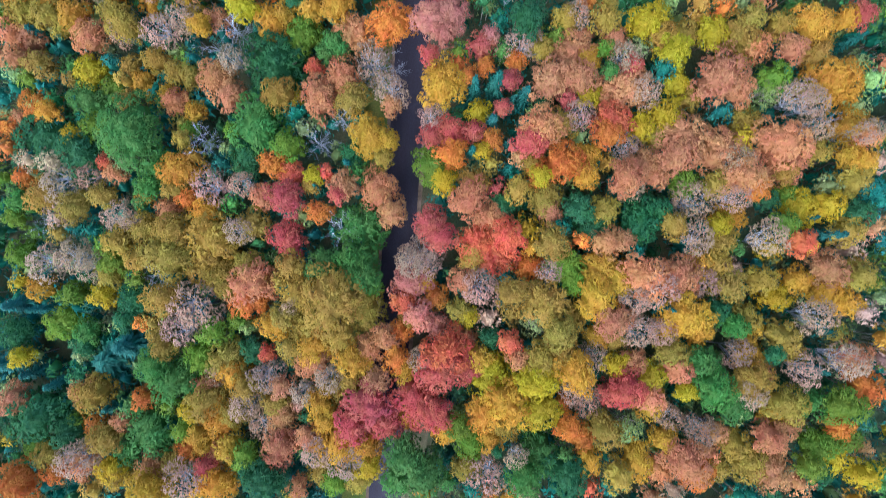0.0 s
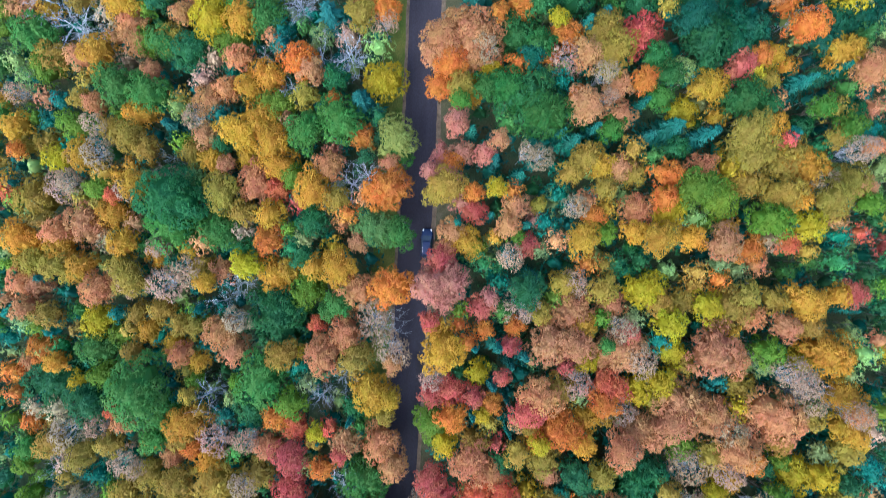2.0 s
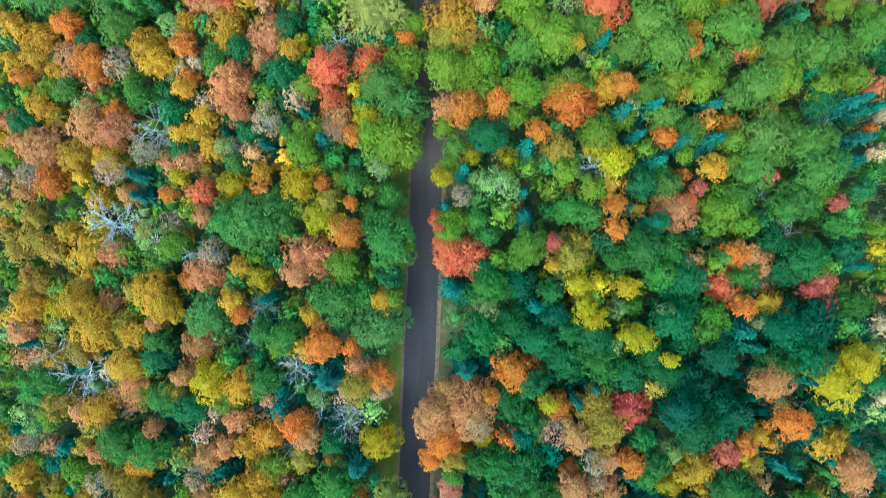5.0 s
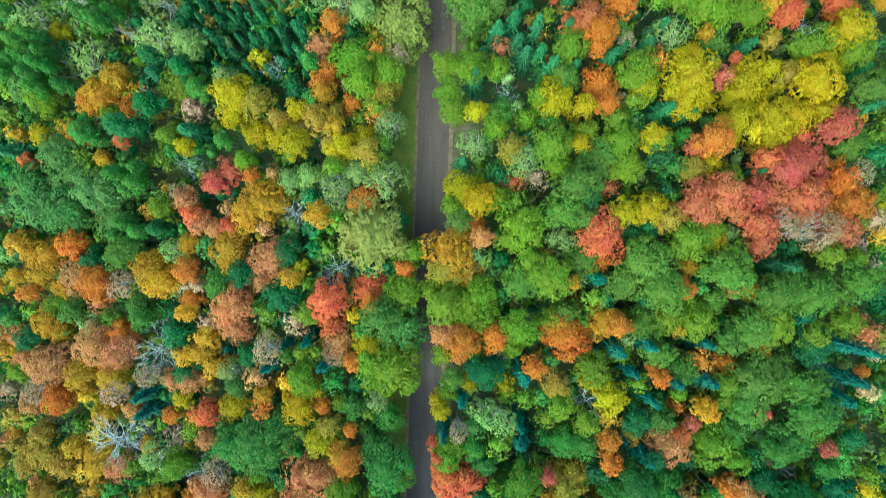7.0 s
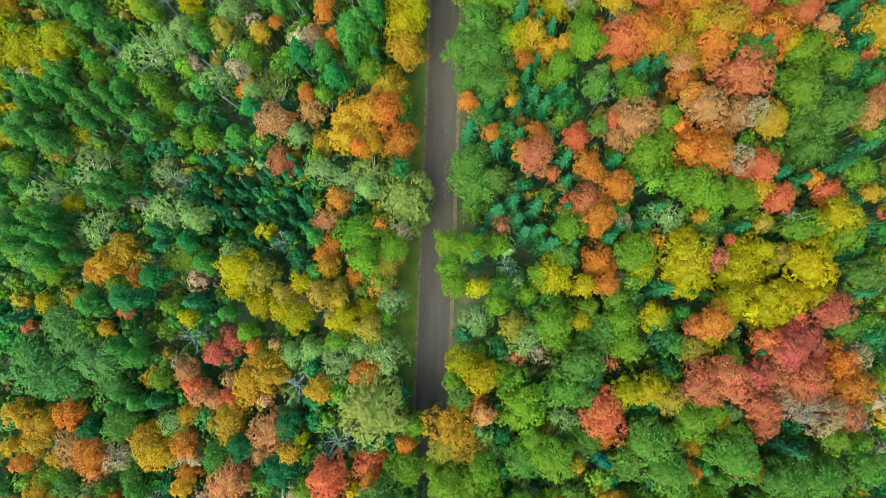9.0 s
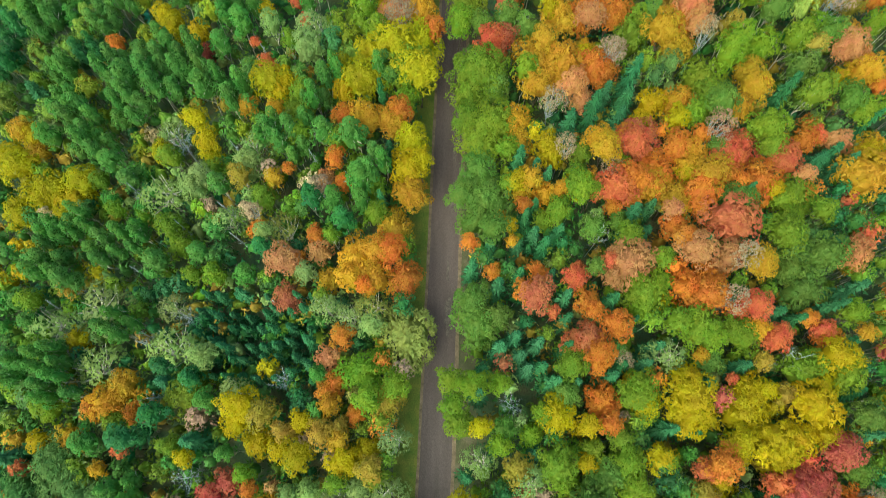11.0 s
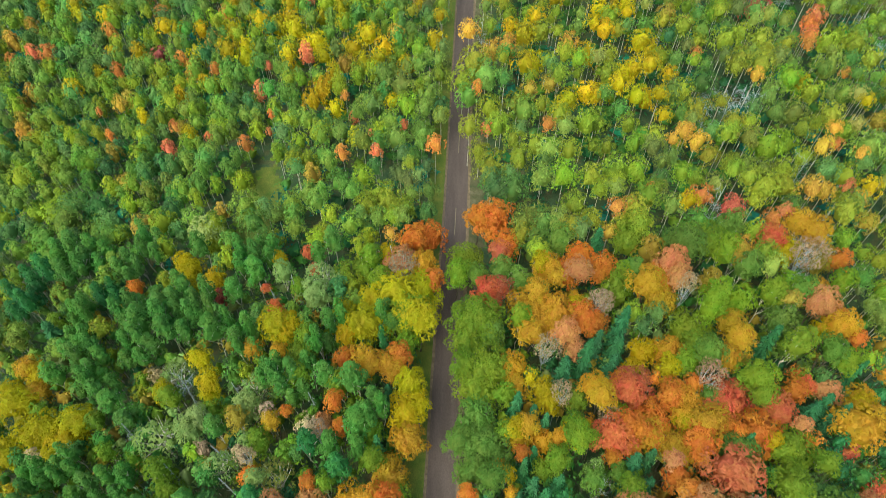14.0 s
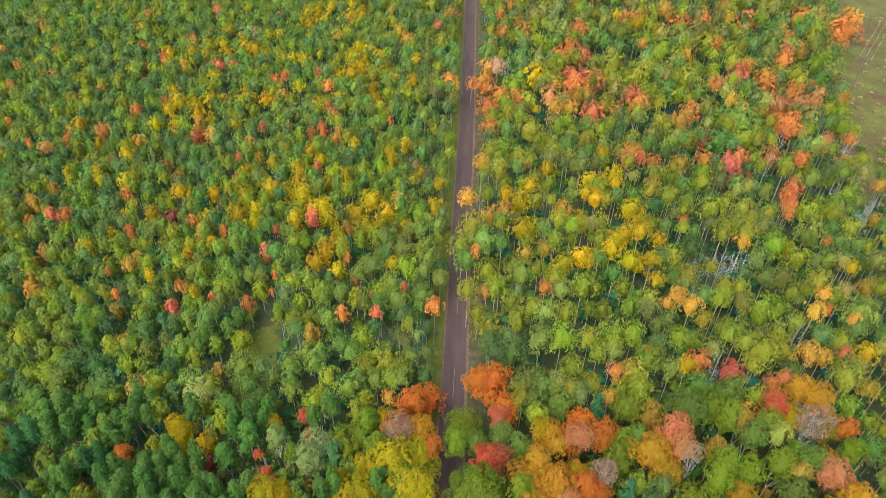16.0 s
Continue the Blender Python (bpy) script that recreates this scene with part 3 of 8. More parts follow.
tree("O", -6.1, -11.5, 1.9)
tree("T", 15.6, -11.3, 2.3)
tree("N", 26.6, -11.1, 2.4)
tree("N", 29.5, -11.1, 1.8)
tree("N", -37.0, -11.1, 2.6)
tree("A", 31.3, -11.1, 1.9)
tree("A", 34.5, -11.0, 2.1)
tree("A", -23.9, -10.9, 2.4)
tree("L", -56.0, -10.9, 2.9)
tree("H", -1.1, -10.7, 2.0)
tree("D", -46.2, -10.4, 2.1)
tree("G", 38.8, -10.3, 1.8)
tree("L", -29.6, -10.2, 1.6)
tree("T", -17.5, -10.1, 3.1)
tree("T", -4.9, -10.0, 1.4)
tree("W", 13.0, -9.8, 2.6)
tree("T", 18.5, -9.7, 1.8)
tree("S", 23.0, -9.7, 2.4)
tree("T", 40.9, -9.5, 2.2)
tree("Y", 3.5, -9.5, 1.4)
tree("T", -22.3, -9.4, 2.0)
tree("H", -3.4, -9.2, 2.0)
tree("A", 32.4, -8.8, 3.0)
tree("T", 2.4, -8.7, 1.8)
tree("K", -58.5, -8.7, 1.7)
tree("N", 48.6, -8.7, 2.2)
tree("T", -11.2, -8.5, 3.1)
tree("D", 37.4, -8.4, 1.8)
tree("K", -63.3, -8.3, 2.4)
tree("N", -35.4, -8.3, 3.5)
tree("N", -21.5, -8.2, 1.1)
tree("K", 30.0, -8.0, 1.2)
tree("R", -5.3, -7.7, 2.2)
tree("T", 14.1, -7.5, 3.5)
tree("O", -28.0, -7.4, 2.7)
tree("A", 54.2, -7.2, 1.9)
tree("D", -44.5, -7.2, 2.4)
tree("T", -39.9, -7.1, 2.4)
tree("T", -15.1, -6.9, 4.2)
tree("O", -1.1, -6.8, 1.8)
tree("L", -54.7, -6.8, 2.1)
tree("Y", -49.6, -6.8, 1.8)
tree("A", 20.8, -6.7, 3.0)
tree("N", 25.9, -6.7, 2.1)
tree("Y", 45.2, -6.5, 2.1)
tree("T", -20.7, -6.2, 3.0)
tree("A", -59.9, -6.0, 2.1)
tree("T", 9.6, -6.0, 2.3)
tree("A", 52.1, -5.7, 2.2)
tree("T", -31.2, -5.5, 2.1)
tree("L", -10.4, -5.4, 1.6)
tree("N", 5.0, -5.3, 2.3)
tree("N", 28.8, -5.1, 2.7)
tree("T", 38.8, -5.1, 2.2)
tree("S", -27.2, -4.7, 3.3)
tree("H", -4.6, -4.6, 2.8)
tree("A", -2.6, -4.5, 1.5)
tree("S", 2.8, -4.5, 2.0)
tree("L", 17.8, -4.5, 1.8)
tree("A", 23.7, -4.4, 2.2)
tree("N", 35.3, -4.4, 2.1)
tree("T", 43.1, -4.3, 2.2)
tree("A", 47.9, -4.3, 1.9)
tree("T", -48.7, -4.0, 1.8)
tree("B", -41.2, -3.9, 1.3)
tree("T", -32.1, -3.9, 2.4)
tree("G", -11.2, -3.8, 2.3)
tree("S", 27.3, -3.7, 3.4)
tree("S", 31.7, -3.6, 2.7)
tree("T", 54.8, -3.6, 2.0)
tree("N", 14.5, -3.0, 1.4)
tree("A", 21.9, -2.9, 3.0)
tree("S", 51.4, -2.8, 2.5)
tree("O", 12.2, -2.6, 2.0)
tree("N", -51.3, -2.3, 2.3)
tree("T", -28.0, -2.3, 2.1)
tree("T", -21.5, -2.3, 2.0)
tree("G", -16.7, -2.3, 2.8)
tree("L", 17.1, -2.2, 2.4)
tree("N", -2.1, -2.2, 1.9)
tree("T", 37.4, -2.1, 2.2)
tree("N", -58.1, -2.0, 2.8)
tree("L", -48.3, -1.9, 2.1)
tree("T", -34.5, -1.9, 3.5)
tree("G", -12.4, -1.9, 3.4)
tree("N", -4.2, -1.9, 1.9)
tree("T", -44.1, -1.5, 2.1)
tree("N", -4.9, -1.2, 1.7)
tree("N", -53.8, -1.1, 2.4)
tree("T", -39.5, -1.1, 3.2)
tree("T", 4.3, -1.1, 2.0)
tree("L", -62.5, -0.7, 2.1)
tree("R", 7.3, -0.7, 3.1)
tree("N", -2.6, -0.3, 2.3)
tree("R", 47.2, 0.8, 1.9)
tree("S", 22.2, 0.8, 2.1)
tree("T", 14.8, 0.8, 2.4)
tree("R", 5.0, 0.8, 3.1)
tree("T", -47.0, 0.9, 2.1)
tree("T", 38.1, 1.2, 2.1)
tree("S", 24.4, 1.2, 1.6)
tree("N", 42.4, 1.5, 2.1)
tree("N", 33.8, 1.6, 2.1)
tree("R", 8.8, 1.6, 2.6)
tree("P", -0.3, 1.6, 2.0)
tree("P", -22.3, 1.7, 2.7)
tree("T", -33.7, 1.7, 4.0)
tree("K", 51.4, 1.9, 1.8)
tree("T", 53.5, 2.3, 2.2)
tree("N", -28.8, 2.5, 1.9)
tree("B", -14.3, 2.8, 1.9)
tree("T", -38.7, 2.9, 2.4)
tree("T", -43.7, 2.9, 2.7)
tree("T", 31.0, 3.1, 1.8)
tree("D", 20.8, 3.1, 2.6)
tree("G", -11.6, 3.2, 3.4)
tree("L", 45.2, 3.4, 1.6)
tree("Y", 37.4, 3.4, 1.6)
tree("P", -1.8, 3.5, 2.6)
tree("T", -27.2, 3.6, 2.2)
tree("B", -59.0, 3.7, 1.6)
tree("D", 27.0, 3.8, 3.3)
tree("N", -45.4, 4.1, 1.4)
tree("K", 49.3, 4.2, 1.4)
tree("S", 6.6, 4.3, 2.7)
tree("A", 39.5, 4.5, 2.2)
tree("L", -62.9, 4.6, 1.6)
tree("D", 54.8, 4.8, 1.9)
tree("N", -47.9, 4.9, 2.1)
tree("S", 14.8, 5.0, 1.8)
tree("S", -7.3, 5.1, 2.3)
tree("O", -17.5, 5.2, 1.7)
tree("D", 29.5, 5.3, 2.1)
tree("T", 21.9, 5.3, 2.0)
tree("D", 18.5, 5.4, 2.1)
tree("Y", 48.6, 5.6, 2.9)
tree("A", -34.5, 5.6, 1.9)
tree("S", -40.3, 5.7, 1.9)
tree("Y", 51.4, 5.9, 2.0)
tree("B", 33.8, 6.0, 1.8)
tree("T", -53.8, 6.2, 2.4)
tree("D", 8.8, 6.2, 2.0)
tree("G", -62.5, 6.6, 2.0)
tree("D", 43.8, 6.7, 1.5)
tree("N", 38.1, 6.7, 1.8)
tree("N", 34.5, 6.7, 2.7)
tree("T", 14.1, 6.9, 2.3)
tree("S", 3.5, 7.0, 2.6)
tree("P", -21.9, 7.2, 2.4)
tree("O", -37.0, 7.3, 1.6)
tree("L", 46.6, 7.4, 1.6)
tree("P", -14.7, 7.5, 1.2)
tree("S", -26.0, 7.6, 2.2)
tree("T", -49.6, 7.8, 1.9)
tree("T", -59.0, 7.8, 2.4)
tree("T", 10.3, 8.1, 1.8)
tree("O", 41.3, 8.2, 1.9)
tree("N", 25.9, 8.3, 1.9)
tree("T", 36.7, 8.6, 1.9)
tree("S", -9.2, 8.6, 2.6)
tree("T", -38.7, 8.9, 1.9)
tree("G", -42.4, 8.9, 1.8)
tree("K", -18.0, 8.9, 1.1)
tree("L", 33.5, 9.0, 2.1)
tree("S", -14.0, 9.0, 2.2)
tree("T", -18.7, 9.1, 1.3)
tree("T", 54.8, 9.1, 2.2)
tree("N", -28.4, 9.2, 1.6)
tree("N", -33.7, 9.2, 2.7)
tree("T", 4.3, 9.3, 2.1)
tree("S", 39.5, 9.3, 2.5)
tree("Y", 0.1, 9.3, 1.8)
tree("S", 24.4, 9.4, 2.5)
tree("N", -55.6, 9.8, 2.8)
tree("A", 19.3, 9.9, 1.8)
tree("Y", 13.3, 9.9, 1.4)
tree("S", 29.5, 10.1, 1.9)
tree("Y", -18.3, 10.3, 1.4)
tree("T", 45.9, 10.3, 1.5)
tree("N", -51.3, 10.6, 1.9)
tree("R", -21.5, 10.7, 1.9)
tree("O", 13.3, 10.7, 2.3)
tree("O", -62.5, 10.7, 2.0)
tree("S", -47.5, 11.0, 1.5)
tree("K", 9.1, 11.0, 0.9)
tree("A", -37.8, 11.3, 2.7)
tree("L", -1.1, 11.6, 2.8)
tree("S", 27.3, 11.7, 2.5)
tree("A", 55.2, 11.7, 1.7)
tree("S", 46.6, 11.8, 2.9)
tree("O", 16.3, 11.8, 3.0)
tree("T", 12.2, 11.8, 1.5)
tree("N", 38.8, 11.9, 1.9)
tree("G", -41.2, 12.1, 3.2)
tree("K", -13.5, 12.1, 1.1)
tree("O", -24.3, 12.3, 2.0)
tree("A", 54.2, 12.4, 1.7)
tree("R", -49.2, 12.6, 1.3)
tree("S", 31.7, 12.7, 2.7)
tree("T", -8.4, 12.9, 1.4)
tree("A", 20.0, 12.9, 2.0)
tree("O", 1.2, 13.1, 2.0)
tree("T", 50.7, 13.2, 1.7)
tree("S", 37.4, 13.4, 3.0)
tree("Y", 5.4, 13.5, 1.2)
tree("K", 4.0, 13.5, 1.1)
tree("D", -28.4, 13.5, 2.7)
tree("D", -12.8, 13.7, 2.0)
tree("D", -53.0, 13.9, 3.2)
tree("N", 25.2, 13.9, 1.5)
tree("S", 45.2, 14.0, 3.5)
tree("P", 11.8, 14.5, 2.3)
tree("S", 55.5, 14.6, 1.6)
tree("L", -21.9, 14.6, 2.2)
tree("N", 54.2, 15.0, 1.6)
tree("K", 9.1, 15.0, 0.9)
tree("O", 6.6, 15.0, 1.7)
tree("B", 24.4, 15.1, 2.1)
tree("A", -7.7, 15.2, 1.5)
tree("S", 33.1, 15.3, 3.7)
tree("B", -17.9, 15.3, 2.8)
tree("O", 22.2, 15.5, 2.0)
tree("B", -34.5, 15.6, 2.7)
tree("T", -37.0, 15.6, 1.3)
tree("T", 29.5, 15.7, 1.8)
tree("A", -10.4, 16.0, 3.1)
tree("P", -1.3, 16.0, 1.9)
tree("N", 49.3, 16.1, 1.9)
tree("P", 4.3, 16.1, 1.5)
tree("S", 13.3, 16.4, 2.6)
tree("D", -59.0, 16.4, 4.9)
tree("A", 55.2, 16.4, 2.5)
tree("G", -43.7, 16.5, 4.4)
tree("P", 1.2, 16.6, 2.3)
tree("Y", -54.7, 16.7, 1.8)
tree("Y", 27.3, 16.9, 2.2)
tree("T", 16.3, 17.1, 2.1)
tree("L", -30.4, 17.1, 1.4)
tree("B", 51.8, 17.2, 1.5)
tree("L", -36.6, 17.2, 1.4)
tree("T", 41.6, 17.4, 2.2)
tree("R", 23.0, 17.7, 2.6)
tree("K", 6.8, 17.7, 1.6)
tree("G", -26.4, 17.8, 3.8)
tree("L", -50.9, 17.9, 2.1)
tree("N", 18.5, 18.2, 2.1)
tree("Y", 30.2, 18.3, 2.2)
tree("N", -1.6, 18.4, 1.7)
tree("B", -14.3, 18.4, 2.0)
tree("N", 47.9, 19.1, 1.8)
tree("P", 8.1, 19.1, 1.2)
tree("Y", 5.0, 19.2, 1.7)
tree("S", -62.9, 19.7, 1.5)
tree("A", -36.2, 20.0, 1.6)
tree("A", -57.3, 20.0, 1.6)
tree("N", 46.6, 20.2, 2.0)
tree("S", -7.3, 20.2, 1.5)
tree("K", 9.5, 20.4, 1.3)
tree("T", 33.8, 20.8, 1.8)
tree("S", 23.0, 21.1, 2.1)
tree("T", -12.8, 21.1, 2.3)
tree("Y", 20.0, 21.2, 1.8)
tree("S", -38.7, 21.3, 1.9)
tree("O", -60.7, 21.3, 2.8)
tree("W", 43.8, 21.4, 1.8)
tree("N", 27.3, 21.4, 2.1)
tree("T", -46.2, 21.4, 1.8)
tree("S", 39.5, 21.5, 2.2)
tree("A", 54.8, 21.5, 2.2)
tree("K", 11.4, 21.6, 1.7)
tree("Y", 50.0, 21.6, 1.9)
tree("S", -17.5, 21.6, 2.7)
tree("Y", -21.1, 21.7, 1.1)
tree("T", -23.1, 21.7, 2.4)
tree("S", -30.4, 21.9, 2.1)
tree("G", -52.1, 21.9, 2.9)
tree("Y", 32.0, 22.4, 1.8)
tree("A", -40.3, 22.5, 1.8)
tree("N", -7.3, 22.5, 2.2)
tree("S", 25.2, 22.5, 3.4)
tree("A", 52.1, 22.6, 3.2)
tree("A", 0.1, 22.7, 3.2)
tree("L", 44.1, 22.8, 2.1)
tree("K", 4.4, 22.9, 1.4)
tree("S", 37.0, 23.0, 3.4)
tree("K", 7.5, 23.2, 1.9)
tree("P", 9.2, 23.3, 1.5)
tree("S", 18.5, 23.4, 2.4)
tree("S", 15.2, 23.5, 3.2)
tree("G", 22.2, 23.7, 1.1)
tree("O", 3.5, 23.8, 1.2)
tree("L", -48.7, 23.9, 1.9)
tree("S", -14.3, 24.3, 2.7)
tree("A", -44.1, 24.6, 2.2)
tree("A", -0.7, 24.7, 1.8)
tree("S", -32.5, 24.7, 2.4)
tree("P", 25.9, 25.1, 1.5)
tree("T", -37.0, 25.2, 2.1)
tree("O", 5.8, 25.3, 1.4)
tree("T", -38.7, 25.6, 1.8)
tree("B", -8.8, 25.7, 2.8)
tree("R", -18.3, 25.9, 1.3)
tree("N", 24.4, 25.9, 1.9)
tree("O", 10.0, 25.9, 1.4)
tree("Y", -51.7, 26.0, 2.4)
tree("A", 20.0, 26.0, 1.8)
tree("T", 50.0, 26.3, 2.0)
tree("K", -58.5, 26.4, 1.8)
tree("S", 45.9, 26.4, 1.8)
tree("D", -23.9, 26.5, 4.9)
tree("Y", 31.0, 26.5, 2.2)
tree("N", -29.6, 26.6, 1.9)
tree("P", -1.9, 26.7, 1.4)
tree("N", -10.0, 26.9, 2.6)
tree("T", -59.0, 27.0, 2.0)
tree("T", -46.2, 27.0, 1.9)
tree("S", 18.5, 27.6, 3.3)
tree("S", 42.4, 27.6, 2.1)
tree("T", -42.0, 27.7, 1.9)
tree("T", 13.7, 27.7, 1.7)
tree("G", -16.7, 27.8, 1.4)
tree("S", -62.5, 27.9, 2.1)
tree("P", 5.4, 28.4, 2.1)
tree("K", 55.7, 28.4, 1.5)
tree("N", 11.1, 28.6, 2.6)
tree("T", 39.5, 28.8, 2.7)
tree("Y", 36.0, 28.9, 2.1)
tree("S", 23.7, 28.9, 1.9)
tree("G", -15.1, 29.0, 2.2)
tree("B", -32.9, 29.1, 2.2)
tree("T", 30.2, 29.1, 1.9)
tree("A", 51.4, 29.2, 2.2)
tree("T", 33.1, 29.4, 1.9)
tree("A", 48.6, 29.7, 2.5)
tree("T", 45.2, 29.8, 1.9)
tree("H", -0.0, 29.8, 2.0)
tree("H", 6.6, 29.8, 1.4)
tree("A", 53.5, 30.6, 1.6)
tree("T", 40.9, 30.6, 1.9)
tree("L", -19.9, 30.7, 2.7)
tree("S", -51.3, 30.8, 2.4)
tree("S", -12.8, 30.8, 3.1)
tree("P", 55.2, 30.9, 1.6)
tree("Y", 28.1, 31.1, 2.5)
tree("S", -61.6, 31.1, 2.0)
tree("D", 11.5, 31.2, 2.3)
tree("T", 22.2, 31.2, 2.0)
tree("H", -1.9, 31.3, 2.5)
tree("O", -7.3, 31.4, 2.9)
tree("N", -41.2, 31.7, 2.4)
tree("B", -30.0, 31.8, 2.7)
tree("T", 17.1, 31.8, 2.0)
tree("S", -63.9, 31.9, 2.2)
tree("A", -34.5, 31.9, 1.4)
tree("N", -47.2, 31.9, 2.1)
tree("N", 18.5, 32.1, 1.7)
tree("T", -45.8, 32.3, 2.4)
tree("H", 1.2, 32.3, 2.6)
tree("K", -60.7, 32.4, 2.1)
tree("H", -0.3, 32.8, 2.0)
tree("A", -24.7, 32.8, 2.8)
tree("K", 12.6, 32.9, 1.7)
tree("H", -1.6, 33.1, 2.0)
tree("T", -56.8, 33.5, 2.2)
tree("T", -36.2, 33.6, 2.0)
tree("N", -37.8, 33.6, 2.3)
tree("S", -32.8, 33.6, 1.9)
tree("A", -22.8, 33.7, 1.9)
tree("A", -18.7, 34.1, 2.2)
tree("A", -14.7, 34.1, 2.4)
tree("A", -53.8, 34.1, 2.1)
tree("T", -47.9, 34.3, 2.0)
tree("T", -57.7, 34.4, 2.1)
tree("Y", -28.6, 34.5, 2.1)
tree("T", -62.5, 34.8, 2.3)
tree("T", -61.2, 35.2, 2.0)
tree("P", -0.4, 35.3, 2.0)
tree("D", -20.4, 35.7, 1.8)
tree("N", 9.3, 35.7, 1.7)
tree("A", -42.9, 36.1, 2.0)
tree("S", 0.3, 36.8, 1.4)
tree("A", -57.7, 36.9, 2.5)
tree("N", -42.1, 36.9, 1.6)
tree("L", 4.7, 36.9, 1.4)
tree("O", 41.7, 36.9, 1.8)
tree("A", 1.0, 37.2, 1.5)
tree("P", 12.0, 37.3, 1.7)
tree("R", 47.4, 37.6, 1.6)
tree("S", 38.1, 37.6, 2.3)
tree("A", 3.5, 37.7, 2.3)
tree("S", -12.3, 37.7, 1.4)
tree("A", -47.2, 37.7, 2.1)
tree("O", -25.3, 38.1, 2.1)
tree("A", 34.4, 38.4, 2.0)
tree("A", 29.3, 38.4, 2.3)
tree("A", 19.6, 38.4, 2.3)
tree("A", -63.0, 38.5, 2.8)
tree("A", 26.3, 39.2, 1.8)
tree("L", 23.0, 39.2, 1.7)
tree("S", 1.2, 39.2, 1.9)
tree("G", -6.7, 39.2, 2.4)
tree("G", -32.8, 39.3, 2.8)
tree("S", -57.7, 39.4, 2.0)
tree("Y", 49.5, 39.9, 2.1)
tree("K", 48.0, 40.0, 1.1)
tree("S", 9.0, 40.0, 1.7)
tree("J", -9.9, 40.0, 2.8)
tree("K", 11.6, 40.1, 1.3)
tree("G", -40.4, 40.1, 4.1)
tree("K", 2.0, 40.5, 1.4)
tree("S", -54.2, 40.6, 3.1)
tree("L", 43.8, 40.6, 2.5)
tree("D", -18.7, 40.9, 2.4)
tree("O", 21.1, 41.5, 1.5)
tree("K", 6.8, 41.7, 1.1)
tree("A", -25.3, 41.7, 2.1)
tree("T", 53.0, 42.1, 1.9)
tree("T", -29.4, 42.1, 2.1)
tree("A", -49.8, 42.2, 2.5)
tree("S", 27.1, 42.2, 2.3)
tree("P", 4.3, 42.3, 1.9)
tree("Y", 31.5, 42.6, 2.6)
tree("N", 18.1, 42.7, 1.7)
tree("S", 10.1, 42.7, 2.0)
tree("L", 56.5, 42.8, 1.5)
tree("T", 13.6, 43.1, 1.2)
tree("T", 51.6, 43.6, 2.4)
tree("A", 48.1, 43.6, 1.9)
tree("L", 38.1, 43.7, 2.6)
tree("O", 30.0, 43.7, 1.7)
tree("T", -15.5, 44.0, 2.1)
tree("D", -38.7, 44.2, 5.4)
tree("T", 46.0, 44.4, 2.5)
tree("T", -62.1, 44.4, 3.2)
tree("R", -48.5, 44.7, 1.2)
tree("O", 4.3, 44.7, 1.4)
tree("T", -1.1, 44.8, 1.7)
tree("O", -9.5, 44.8, 2.2)
tree("T", -31.9, 45.0, 2.6)
tree("S", 56.5, 45.0, 1.6)
tree("L", 34.4, 45.2, 2.6)
tree("A", -18.7, 45.3, 2.7)
tree("T", 22.6, 45.3, 1.7)
tree("Y", 7.4, 45.4, 1.4)
tree("N", -46.8, 45.5, 1.5)
tree("O", -7.5, 45.6, 3.0)
tree("R", -24.5, 45.7, 1.8)
tree("T", 55.1, 45.8, 2.5)
tree("T", 0.5, 45.8, 2.7)
tree("N", 51.6, 45.8, 1.8)
tree("A", -44.6, 45.9, 2.5)
tree("T", 42.4, 45.9, 2.5)
tree("L", -51.5, 45.9, 2.0)
tree("N", -57.6, 46.4, 2.5)
tree("B", -13.5, 46.4, 2.9)
tree("K", 7.6, 46.5, 1.3)
tree("S", -27.8, 46.5, 2.7)
tree("N", -55.9, 46.8, 1.8)
tree("O", 31.1, 47.1, 2.1)
tree("K", 10.8, 47.2, 1.9)
tree("L", -21.6, 47.3, 1.8)
tree("T", 27.1, 47.6, 2.1)
tree("T", 18.1, 47.7, 2.0)
tree("H", 0.8, 47.7, 1.8)
tree("H", -1.9, 47.8, 1.3)
tree("A", 49.5, 48.1, 2.8)
tree("S", 35.9, 48.2, 2.0)
tree("S", 24.8, 48.3, 2.0)
tree("A", 22.6, 48.4, 2.0)
tree("T", 47.4, 48.8, 2.8)
tree("S", -16.3, 48.8, 2.1)
tree("A", -23.7, 48.9, 2.4)
tree("S", -31.5, 49.0, 1.3)
tree("S", -7.5, 49.1, 1.4)
tree("O", 1.2, 49.2, 1.6)
tree("K", 7.2, 49.3, 1.4)
tree("N", 13.5, 49.6, 1.7)
tree("N", 54.4, 49.8, 1.8)
tree("A", -34.0, 49.8, 1.9)
tree("T", 20.4, 49.9, 2.3)
tree("D", -11.1, 50.0, 1.1)
tree("T", 42.4, 50.0, 3.7)
tree("N", 11.3, 50.1, 1.1)
tree("H", -0.1, 50.1, 1.9)
tree("H", 5.9, 50.1, 1.6)
tree("S", 56.5, 50.2, 1.3)
tree("G", -6.3, 50.3, 1.9)
tree("B", -40.4, 50.3, 1.1)
tree("H", 2.8, 50.6, 1.7)
tree("Y", -58.5, 50.6, 2.2)
tree("A", -29.0, 50.6, 2.1)
tree("N", -50.7, 50.9, 2.1)
tree("D", 32.2, 50.9, 1.5)
tree("A", -54.1, 50.9, 2.3)
tree("T", -37.0, 51.1, 2.1)
tree("O", -63.4, 51.5, 1.3)
tree("T", -43.8, 51.6, 2.1)
tree("T", 53.0, 51.7, 1.5)
tree("S", 7.8, 52.0, 1.4)
tree("A", -24.5, 52.1, 2.4)
tree("D", -32.4, 52.3, 1.5)
